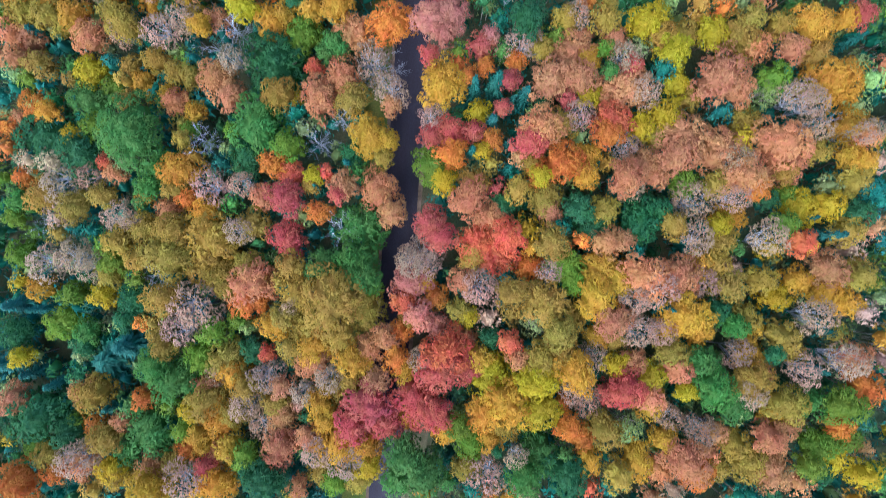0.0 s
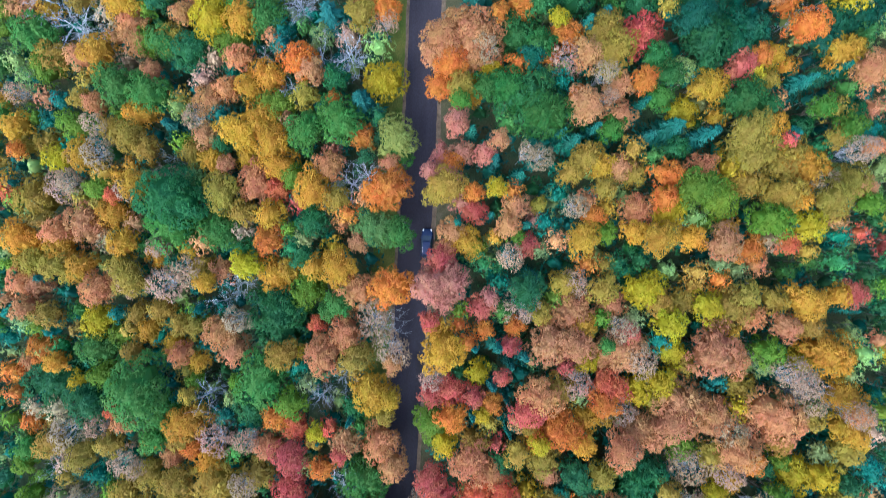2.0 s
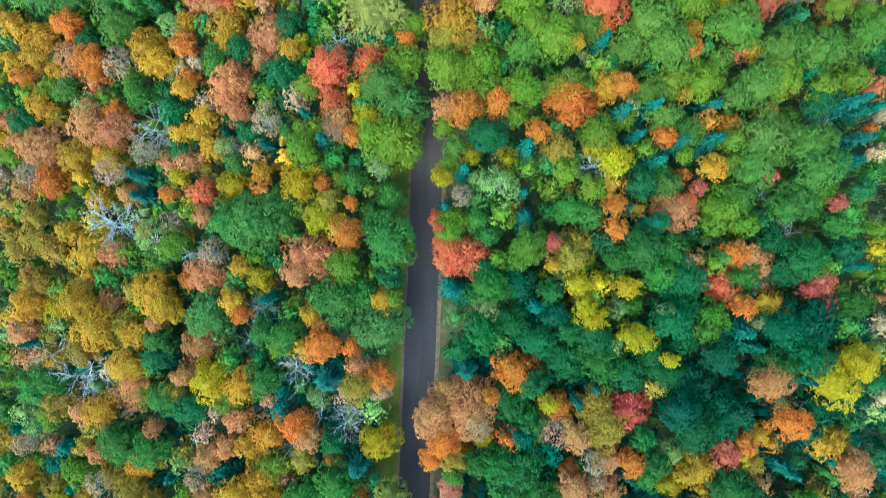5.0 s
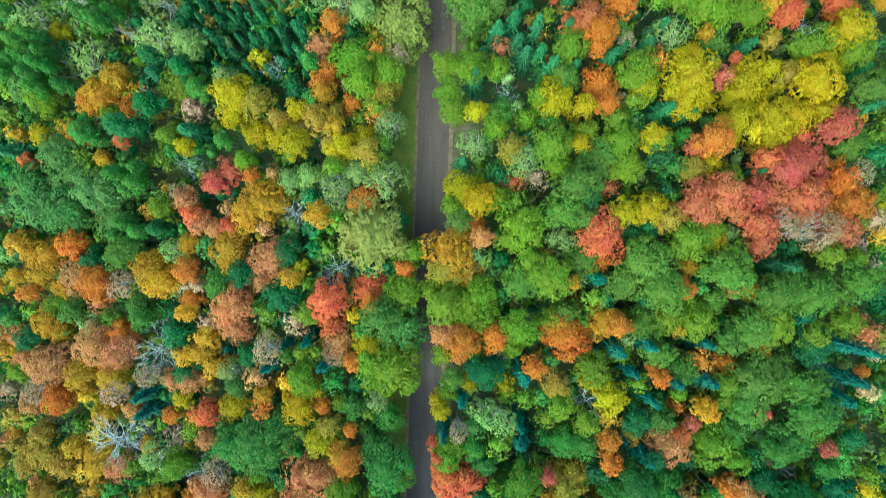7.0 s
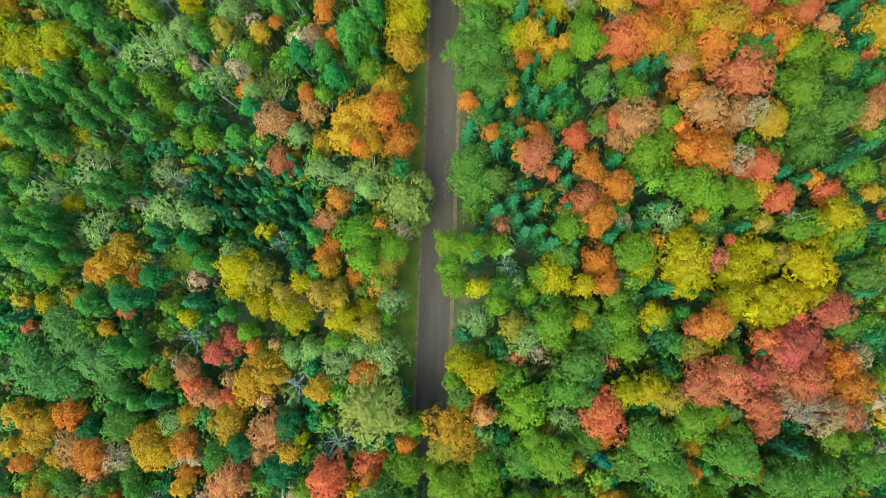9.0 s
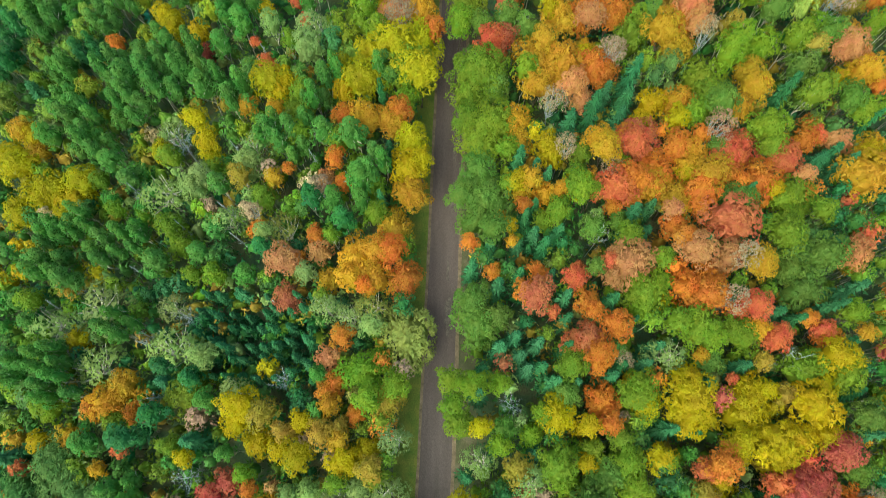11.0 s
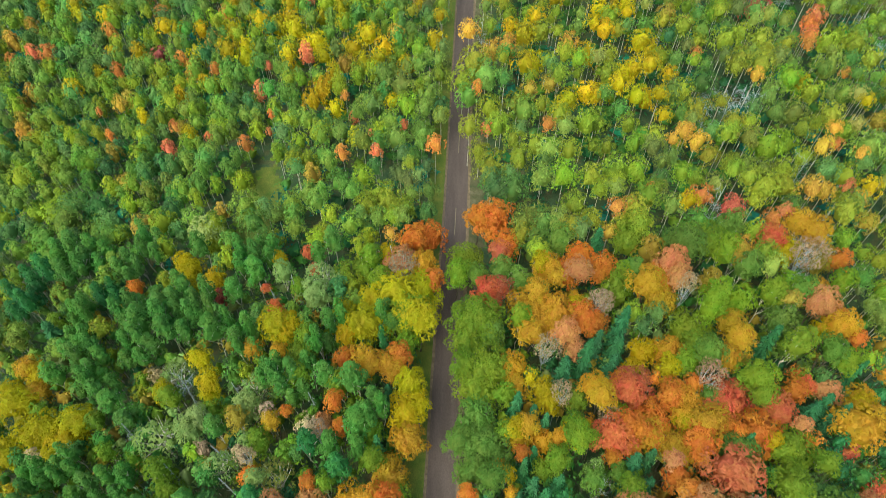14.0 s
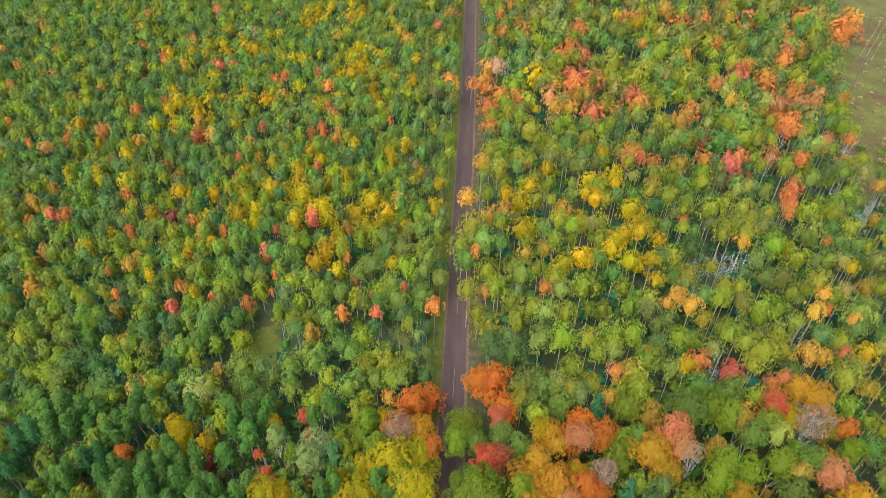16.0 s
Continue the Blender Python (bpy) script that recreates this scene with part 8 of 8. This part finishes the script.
def is_clearing(x, y):
    """The power-line cutting in the north-east and the small glade in the west stay open."""
    return ((x - CUT_X) - (y - CUT_Y) * CUT_SLOPE > 0 and y > 302) or ((x + 43) / 5) ** 2 + ((y - 241) / 16) ** 2 < 1


CUT_X, CUT_Y, CUT_SLOPE = 160.0, 410.0, 0.39

# far forest: jittered rows wherever no tree stands yet
open_specs = list(far_specs)
for west in (True, False):
    y = 196.0
    while y < 520:
        far_on = min(1.0, max(0.0, (y - 290) / 80))
        gap = 3.9 + 1.1 * far_on if west else 4.5 + 1.9 * far_on
        y += gap
        half = 92 + max(0.0, y - 215) * 0.57
        for i in range(int(half / gap) + 2):
            x, yy = 2.0 + i * gap + wood_rng.uniform(-0.36, 0.36) * gap, y + wood_rng.uniform(-0.36, 0.36) * gap
            x = road_x(yy) + (-x if west else x)
            r = wood_rng.uniform(1.9, 2.8) * (1 + 0.3 * far_on) if west else wood_rng.uniform(1.9, 3.0) * (1 + 0.5 * far_on)
            if abs(x - road_x(yy)) < r * 0.85 + 2.5 or is_clearing(x, yy):
                continue
            if any(math.hypot(taken[k][0] - x, taken[k][1] - yy) < 0.6 * (taken[k][2] + r) for k in around(x, yy)):
                continue
            open_specs.append((colour_here(x, yy), x, yy, r))
# the sides of the near wood, and room left between its trees
for j in range(80):
    y = -52 + j * 3.2
    for i in range(50):
        x, yy = -80 + i * 3.2 + wood_rng.uniform(-1.4, 1.4), y + wood_rng.uniform(-1.4, 1.4)
        r = wood_rng.uniform(1.3, 2.2)
        if yy > 196 or abs(x - road_x(yy)) < r + 3.5:
            continue
        near = around(x, yy)
        if any(math.hypot(taken[k][0] - x, taken[k][1] - yy) < 0.58 * (taken[k][2] + r) for k in near):
            continue
        like = known_codes[int(wood_rng.choice(near))] if near else "T"
        if wood_rng.random() < 0.45:
            like = str(wood_rng.choice(list("UUGDW" if yy < 80 else "GLDL")))
        open_specs.append((like, x, yy, r * 1.15))

# crown shapes of the joined trees: two round and two pointed ones at each level of detail
far_kinds = []
for level, (clumps, leaves, size, skin) in enumerate(((24, 640, 0.18, (4, 7)), (22, 450, 0.215, (4, 7)), (5, 32, 0.38, (3, 6)), (20, 290, 0.27, (3, 6)), (16, 190, 0.33, (3, 6)), (14, 250, 0.25, (3, 7)))):
    for k in range(4):
        rng = np.random.default_rng(500 + 10 * level + k)
        radius = (3.0 if k < 2 else 2.0) if level != 2 else 2.6
        lump = 1.2 / math.sqrt(clumps)
        if k < 2 or level == 2:
            v, f = clumped_crown(rng, radius, 12.0, 4.0, clumps, leaves, size, lump, 0.42, (2.0, 0.5), 0.3, skin=skin, low=0.85, fill=0.5)
        else:
            v, f = clumped_crown(rng, radius, 12.0, 4.4, clumps, leaves, size * 0.85, lump * 1.05, 0.32, (1.5, 0.62), 0.35, skin=skin, low=0.9, fill=0.5)
        far_kinds.append((radius, v, f))


def joined_woods(name, specs, label, level_of, height_of):
    """One mesh of many crowns, each leaf carrying its tree's colour, and one of their trunks."""
    blocks, loops, colours, tv, tf, start = [], [], [], [], [], 0
    for code, x, y, r in specs:
        h = height_of(x, y)
        code = "D" if code in "CK" and y > 120 and h > 4 else code
        r *= 0.85 if code in "AOR" and x < -9 and y > 185 else 1.0
        base = np.array(HUES["N" if code == "B" else code][1]) * wood_rng.uniform(0.72, 1.25) * wood_rng.uniform(0.88, 1.12, 3) + (np.array((0.085, 0.06, 0.002) if x < -12 else (0.085, 0.035, 0.006)) * wood_rng.uniform(0.2, 1.5) if code in "GDL" and y > 190 and h > 8 else 0.0)
        if code in "AOR" and y > 215:  # distance haze painted in: duller, paler autumn leaf colours in the far wood
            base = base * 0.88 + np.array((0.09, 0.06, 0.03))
        radius, v, f = far_kinds[level_of(y) * 4 + (int(wood_rng.integers(2, 4)) if x < -12 and y > 120 and r < 2.4 or r < 1.7 else int(wood_rng.integers(2)))]
        a = wood_rng.uniform(0, 6.3)
        narrow = (1 - 0.7 * np.clip((v[:, 2:3] - 7.5) / 5, 0, 1)) if code in "CK" and y < 300 else 1.0
        xy = v[:, :2] * narrow * (r / radius)
        px = xy[:, 0] * math.cos(a) - xy[:, 1] * math.sin(a) + x
        py = xy[:, 0] * math.sin(a) + xy[:, 1] * math.cos(a) + y
        g = ground_z(x, y)
        deep = min(1.4, max(0.5, r / radius * 13.5 / h)) if h > 8 else 1.0  # a crown's depth follows its width
        blocks.append(np.stack([px, py, (12.0 - (12.0 - v[:, 2]) * deep) * h / 12.0 + g], axis=1))
        loops.append(f + start)
        start += len(v)
        colours.append(np.repeat(np.append(base, 1.0)[None], len(f), axis=0))
        tube(tv, tf, [(x, y, g - 0.1), (x + 0.1, y, g + h * 0.4), (x, y + 0.1, g + h * (0.8 if h > 8 else 0.6))], [0.1, 0.09, 0.05] if x > 0 else [0.08, 0.07, 0.03], 3)
    verts, tris = np.concatenate(blocks), np.concatenate(loops)
    me = bpy.data.meshes.new(name)
    me.vertices.add(len(verts))
    me.vertices.foreach_set("co", verts.ravel().astype(np.float32))
    me.loops.add(tris.size)
    me.loops.foreach_set("vertex_index", tris.ravel().astype(np.int32))
    me.polygons.add(len(tris))
    me.polygons.foreach_set("loop_start", np.arange(0, tris.size, 3, dtype=np.int32))
    me.polygons.foreach_set("use_smooth", np.ones(len(tris), dtype=bool))
    me.update(calc_edges=True)
    at = me.attributes.new("leaf_colour", "FLOAT_COLOR", "FACE")
    at.data.foreach_set("color", np.concatenate(colours).ravel().astype(np.float32))
    me.materials.append(FAR_LEAF)
    root = tagged(new(name), label, "forest", kind="stuff")
    child("crowns", me, root)
    child("trunks", mesh_from("trunks", tv, tf, POLEWOOD), root, "slender grey trunks")
    return root


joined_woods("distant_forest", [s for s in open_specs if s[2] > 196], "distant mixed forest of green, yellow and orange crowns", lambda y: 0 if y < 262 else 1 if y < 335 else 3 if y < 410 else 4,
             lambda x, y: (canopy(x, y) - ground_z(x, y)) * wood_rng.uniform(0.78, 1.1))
joined_woods("woodland_fill", [s for s in open_specs if s[2] <= 196], "lower autumn trees filling the wood between larger crowns", lambda y: 5,
             lambda x, y: (canopy(x, y) - ground_z(x, y)) * wood_rng.uniform(0.66, 0.92))

# undergrowth: low green and rusty shrubs under the trees
shrubs = []
for j in range(90):
    for i in range(58):
        x, y = -90 + i * 3.1 + wood_rng.uniform(-1.4, 1.4), -60 + j * 3.1 + wood_rng.uniform(-1.4, 1.4)
        if abs(x - road_x(y)) < 5.9:
            continue
        shrubs.append((str(wood_rng.choice(list("KUUDKUW" if y < 80 else "GGLDLWT"))), x, y, wood_rng.uniform(1.7, 2.6)))
for j in range(52):
    y0 = 220 + j * 5.4
    for i in range(-45, 62):
        x, y = i * 5.4 + wood_rng.uniform(-2.5, 2.5), y0 + wood_rng.uniform(-2.5, 2.5)
        if abs(x - road_x(y)) < 6.5 or is_clearing(x, y) or abs(x) > 95 + (y - 215) * 0.6:
            continue
        shrubs.append((str(wood_rng.choice(list("GGDDUL"))), x, y, wood_rng.uniform(2.8, 4.2)))
joined_woods("undergrowth", shrubs, "dense green undergrowth on the forest floor", lambda y: 2, lambda x, y: wood_rng.uniform(3.0, 6.0) if abs(x - road_x(y)) < 9 or y > 215 else wood_rng.uniform(6.0, 9.5))

# ---- openings in the wood ----
def patch_mesh(name, inside, x0, x1, y0, y1, step, lift, mat, label, category):
    """A piece of open ground, lying just over the forest floor, wherever inside(x, y) holds."""
    verts, faces, index = [], [], {}
    for j in range(int((y1 - y0) / step) + 1):
        for i in range(int((x1 - x0) / step) + 1):
            x, y = x0 + i * step, y0 + j * step
            if inside(x, y):
                index[i, j] = len(verts)
                verts.append((x, y, ground_z(x, y) + lift))
    for i, j in index:
        ring = [(i, j), (i + 1, j), (i + 1, j + 1), (i, j + 1)]
        if all(k in index for k in ring):
            faces.append([index[k] for k in ring])
    me = bpy.data.meshes.new(name)
    me.from_pydata(verts, [], faces)
    me.materials.append(mat)
    return tagged(new(name, me), label, category, kind="structure")


patch_mesh("clearing", lambda x, y: is_clearing(x + 5 + 2 * noise.noise((x * 0.1, y * 0.1, 1.0)), y + 4), 110, 330, 300, 620, 4.0, 0.25, MEADOW,
           "open power-line clearing of green and tan grass", "clearing")
patch_mesh("glade", lambda x, y: ((x + 43) / 5.5) ** 2 + ((y - 241) / 15) ** 2 < 1 + 0.4 * noise.noise((x * 0.3, y * 0.3, 2.0)), -52, -34, 222, 260, 1.0, 0.2, GRASS,
           "small grassy glade among young trees", "glade")
bushes = []
for k in range(1500):
    y = wood_rng.uniform(296, 540)
    x = wood_rng.uniform(128, 250)
    low = y < 345
    if is_clearing(x, y) and (low or noise.noise((x * 0.045, y * 0.045, 9.0)) > 0.02 or wood_rng.random() < 0.12):
        bushes.append((str(wood_rng.choice(list("LLGTTN" if low else "NNTSTG"))), x, y, wood_rng.uniform(0.9, 2.4) if low else wood_rng.uniform(0.6, 1.6)))
joined_woods("clearing_bushes", bushes, "low green and rusty bushes in the clearing", lambda y: 2, lambda x, y: wood_rng.uniform(1.2, 3.4) if y < 345 else wood_rng.uniform(0.8, 2.2))


# ---- power line ----
def tube_mesh(name, points, radii, mat, sides=8):
    v, f = [], []
    tube(v, f, points, radii, sides)
    f.append(list(range(sides))[::-1])
    f.append(list(range(len(v) - sides, len(v))))
    return mesh_from(name, v, f, mat)


def bevel_box(name, size, at, mat, bevel=0.02):
    bm = bmesh.new()
    bmesh.ops.create_cube(bm, size=1.0, matrix=Matrix.Translation(at) @ Matrix.Diagonal((*size, 1)))
    bmesh.ops.bevel(bm, geom=bm.edges[:], offset=bevel, segments=2, affect="EDGES")
    me = bpy.data.meshes.new(name)
    bm.to_mesh(me)
    bm.free()
    me.materials.append(mat)
    return me


WEATHERED = mottled("weathered_pole_wood", 2.5, ((0.3, (0.1, 0.095, 0.085)), (0.7, (0.24, 0.23, 0.21))), stretch=(6, 6, 0.5))
PORCELAIN = mottled("grey_porcelain", 8, ((0.3, (0.45, 0.47, 0.5)), (0.7, (0.6, 0.62, 0.65))), 0.3, 0)
WIRE = mottled("dull_aluminium_wire", 5, ((0.3, (0.4, 0.4, 0.4)), (0.7, (0.55, 0.55, 0.55))), 0.5, 0)


def power_pole(x, y, height):
    root = thing("utility_pole", "utility pole")
    tagged(root, "weathered wooden power pole with a crossarm in the clearing")
    root.matrix_basis = pose(x, y, ground_z(x, y) + 0.1, 0, 0, -35)
    child("pole", tube_mesh("pole", [(0, 0, 0), (0, 0, height * 0.5), (0, 0, height)], [0.24, 0.2, 0.15], WEATHERED), root)
    child("crossarm", bevel_box("crossarm", (4.2, 0.2, 0.26), (0, 0.18, height - 0.9), WEATHERED), root)
    for k in (-1, 1):
        child("brace", tube_mesh("brace", [(k * 1.3, 0.2, height - 1.0), (0, 0.2, height - 2.3)], [0.05, 0.05], WEATHERED, 6), root)
    for k in (-1.9, 0.0, 1.9):
        child("insulator", tube_mesh("insulator", [(k, 0.18, height - 0.78), (k, 0.18, height - 0.6), (k, 0.18, height - 0.45)], [0.06, 0.13, 0.07], PORCELAIN), root)
    return root


POLE_A, POLE_B, POLE_H = (148.8, 368.5), (202.0, 444.0), 20.0
power_pole(*POLE_A, POLE_H)
power_pole(*POLE_B, POLE_H)
turn = radians(-35)
for k in (-1.9, 0.0, 1.9):
    ends = []
    for px, py in (POLE_A, POLE_B):
        ends.append(Vector((px + k * math.cos(turn), py + k * math.sin(turn), ground_z(px, py) + POLE_H - 0.35)))
    pts = [tuple(ends[0].lerp(ends[1], u / 12) - Vector((0, 0, 6.0 * (u / 12) * (1 - u / 12)))) for u in range(13)]
    tagged(new("power_cable", tube_mesh("power_cable", pts, [0.035] * 13, WIRE, 5)), "thin sagging power cable strung between wooden poles", "cable", "power cables")
dead = thing("dead_tree", "dead tree")
dead.matrix_basis = pose(141.3, 371.4, ground_z(141.3, 371.4))
tagged(dead, "bare pale dead trunk at the clearing's edge")
child("trunk", tube_mesh("trunk", [(0, 0, 0), (0.1, 0, 5), (0.25, 0.1, 11)], [0.2, 0.15, 0.05], DEADWOOD), dead)

# ---- on the road ----
PAINT = mottled("faded_road_paint", 3, ((0.35, (0.2, 0.17, 0.12)), (0.65, (0.34, 0.3, 0.22))), 0.8, 0)


def road_patch(name, offset, y, width, length, lift, mat, label, category, ragged):
    """A thin irregular patch lying on the road."""
    rng = np.random.default_rng(int(y * 10))
    n = 26
    verts = [(road_x(y) + offset, y, 0.11 + lift)]
    for k in range(n):
        a = 2 * math.pi * k / n
        q = 1 + ragged * rng.uniform(-1, 1)
        yy = y + length / 2 * q * math.sin(a)
        verts.append((road_x(yy) + offset + width / 2 * q * math.cos(a), yy, 0.11 + lift))
    faces = [(0, 1 + k, 1 + (k + 1) % n) for k in range(n)]
    return tagged(new(name, mesh_from(name, verts, faces, mat)), label, category, kind="structure")


for off, y, w, ln in ((0.9, 205.0, 1.1, 5.0), (1.1, 183.7, 0.9, 4.0), (1.0, 162.7, 1.2, 6.0), (1.3, 193.5, 0.6, 3.5), (0.8, 171.0, 0.5, 4.0)):
    road_patch("sand_patch", off, y, w, ln, 0.006, SAND, "pale patch of dry sand on the asphalt", "sand patch", 0.42)
for y in (236.0, 262.0, 288.0):
    v = [(road_x(y + d) + o, y + d, 0.118) for d in (-4, 0, 4) for o in (-0.07, 0.07)]
    tagged(new("centre_line", mesh_from("centre_line", v, [(0, 1, 3, 2), (2, 3, 5, 4)], PAINT)), "faded painted dash on the road", "road marking", kind="structure")


# ---- car ----
def glossy(name, colour, rough, metal=0.0, coat=0.0, glow=None):
    m, nodes, links = material(name)
    p = nodes["Principled BSDF"]
    n = noise_of(nodes, links, 12, 3)
    r = ramp_of(nodes, (0.3, tuple(c * 0.92 for c in colour)), (0.7, tuple(min(1, c * 1.08) for c in colour)))
    links.new(n.outputs["Fac"], r.inputs["Fac"])
    links.new(r.outputs["Color"], p.inputs["Base Color"])
    p.inputs["Roughness"].default_value, p.inputs["Metallic"].default_value, p.inputs["Coat Weight"].default_value = rough, metal, coat
    if glow:
        p.inputs["Emission Color"].default_value, p.inputs["Emission Strength"].default_value = (*glow[:3], 1), glow[3]
    return m


CAR_PAINT = glossy("dark_blue_car_paint", (0.012, 0.04, 0.15), 0.5, 0.0, 0.0)
CAR_GLASS = glossy("tinted_car_glass", (0.08, 0.12, 0.18), 0.25, 0.0, 0.0)
RUBBER = glossy("tyre_rubber", (0.02, 0.02, 0.02), 0.9)
RIM = glossy("alloy_rim", (0.5, 0.5, 0.52), 0.3, 1.0)
HEADLAMP = glossy("lit_headlamp", (0.9, 0.9, 0.9), 0.1, 0, 0, (1.0, 0.97, 0.95, 0.5))
TAILLAMP = glossy("red_tail_lamp", (0.5, 0.02, 0.02), 0.2, 0, 0.5)
TRIM = glossy("black_trim", (0.02, 0.02, 0.02), 0.5)
CHROME = glossy("bright_trim", (0.75, 0.75, 0.78), 0.2, 1.0)


def loft(name, stations, mat, power=4.0, around_count=20, smooth=True):
    """A closed hull through rounded cross-sections: (y, half width, bottom, top)."""
    bm = bmesh.new()
    rings = []
    for y, w, z0, z1 in stations:
        ring = []
        for k in range(around_count):
            a = 2 * math.pi * k / around_count
            c, s = math.cos(a), math.sin(a)
            ring.append(bm.verts.new((w * math.copysign(abs(c) ** (2 / power), c), y, (z0 + z1) / 2 + (z1 - z0) / 2 * math.copysign(abs(s) ** (2 / power), s))))
        rings.append(ring)
    for a, b in zip(rings, rings[1:]):
        for k in range(around_count):
            bm.faces.new((a[k], a[(k + 1) % around_count], b[(k + 1) % around_count], b[k]))
    bm.faces.new(rings[0])
    bm.faces.new(rings[-1][::-1])
    bmesh.ops.recalc_face_normals(bm, faces=bm.faces[:])
    for face in bm.faces:
        face.smooth = smooth
    me = bpy.data.meshes.new(name)
    bm.to_mesh(me)
    bm.free()
    me.materials.append(mat)
    return me


def panel(name, points, mat):
    """A window pane or panel through its corners, with a little thickness."""
    n = (Vector(points[1]) - Vector(points[0])).cross(Vector(points[2]) - Vector(points[0])).normalized() * 0.015
    v = [tuple(Vector(p) + n) for p in points] + [tuple(Vector(p) - n) for p in points]
    k = len(points)
    f = [list(range(k)), list(range(k, 2 * k))[::-1]] + [(i, (i + 1) % k, (i + 1) % k + k, i + k) for i in range(k)]
    return mesh_from(name, v, f, mat)


def wheel(car, x, y):
    side = 1 if x > 0 else -1
    tyre = child("wheel", tube_mesh("wheel", [(x - 0.11, y, 0.33), (x - 0.09, y, 0.33), (x + 0.09, y, 0.33), (x + 0.11, y, 0.33)], [0.29, 0.33, 0.33, 0.29], RUBBER, 20), car)
    child("rim", tube_mesh("rim", [(x + side * 0.1, y, 0.33), (x + side * 0.125, y, 0.33)], [0.22, 0.17], RIM, 14), tyre, "alloy rim")


def car_on_road(x, y, turn_deg):
    root = thing("car", "car")
    tagged(root, "dark blue estate car with lit headlamps on the road")
    child("body", loft("body", [(-2.28, 0.62, 0.42, 0.82), (-2.2, 0.78, 0.3, 0.98), (-1.9, 0.88, 0.24, 1.04), (-0.9, 0.91, 0.22, 1.02), (0.7, 0.91, 0.22, 0.99), (1.5, 0.88, 0.22, 0.93), (2.0, 0.8, 0.25, 0.84),
                                (2.22, 0.66, 0.33, 0.72), (2.3, 0.5, 0.4, 0.62)], CAR_PAINT), root)
    child("roof", loft("roof", [(-1.95, 0.58, 1.28, 1.36), (-1.6, 0.62, 1.36, 1.47), (-0.6, 0.65, 1.4, 1.53), (0.1, 0.63, 1.38, 1.5), (0.4, 0.6, 1.34, 1.42)], CAR_PAINT), root)
    child("windscreen", panel("windscreen", [(-0.72, 1.18, 0.97), (0.72, 1.18, 0.97), (0.6, 0.4, 1.4), (-0.6, 0.4, 1.4)], CAR_GLASS), root)
    child("rear_window", panel("rear_window", [(0.7, -2.15, 0.98), (-0.7, -2.15, 0.98), (-0.58, -1.93, 1.32), (0.58, -1.93, 1.32)], CAR_GLASS), root)
    for k in (-1, 1):
        for name, a, b in (("front_side_window", 0.95, -0.35), ("rear_side_window", -0.42, -1.9)):
            child(name, panel(name, [(k * 0.82, a, 0.99), (k * 0.82, b, 0.99), (k * 0.64, max(b, -1.85), 1.4), (k * 0.62, min(a, 0.4), 1.4)], CAR_GLASS), root)
        child("headlamp", loft("headlamp", [(1.86, 0.09, 0.62, 0.76), (2.05, 0.13, 0.6, 0.78), (2.2, 0.08, 0.58, 0.7)], HEADLAMP, 2.6, 12), root, "lit white headlamp").location = (k * 0.6, 0, 0.06)
        child("tail_lamp", loft("tail_lamp", [(-2.3, 0.09, 0.72, 0.9), (-2.2, 0.12, 0.7, 0.98)], TAILLAMP, 2.6, 12), root, "red tail lamp").location = (k * 0.62, 0, 0)
        child("door_mirror", loft("door_mirror", [(0.78, 0.1, 0.98, 1.1), (0.86, 0.12, 0.96, 1.12), (0.94, 0.07, 1.0, 1.08)], CAR_PAINT, 3, 10), root).location = (k * 1.0, 0, 0)
        child("roof_rail", tube_mesh("roof_rail", [(k * 0.56, -1.6, 1.5), (k * 0.58, -0.7, 1.56), (k * 0.55, 0.1, 1.51)], [0.02, 0.025, 0.02], CHROME, 6), root, "bright roof rail")
        for y0 in (-1.4, 1.42):
            wheel(root, k * 0.82, y0)
    child("bumper", loft("bumper", [(-2.33, 0.6, 0.42, 0.6), (-2.2, 0.8, 0.36, 0.64)], CHROME), root, "pale bright rear bumper")
    child("grille", loft("grille", [(2.2, 0.5, 0.42, 0.6), (2.33, 0.42, 0.44, 0.56)], TRIM), root, "black grille")
    root.matrix_basis = pose(x, y, 0.105, 0, 0, turn_deg)
    return root


car_on_road(-2.65, 37.7, -3.0)
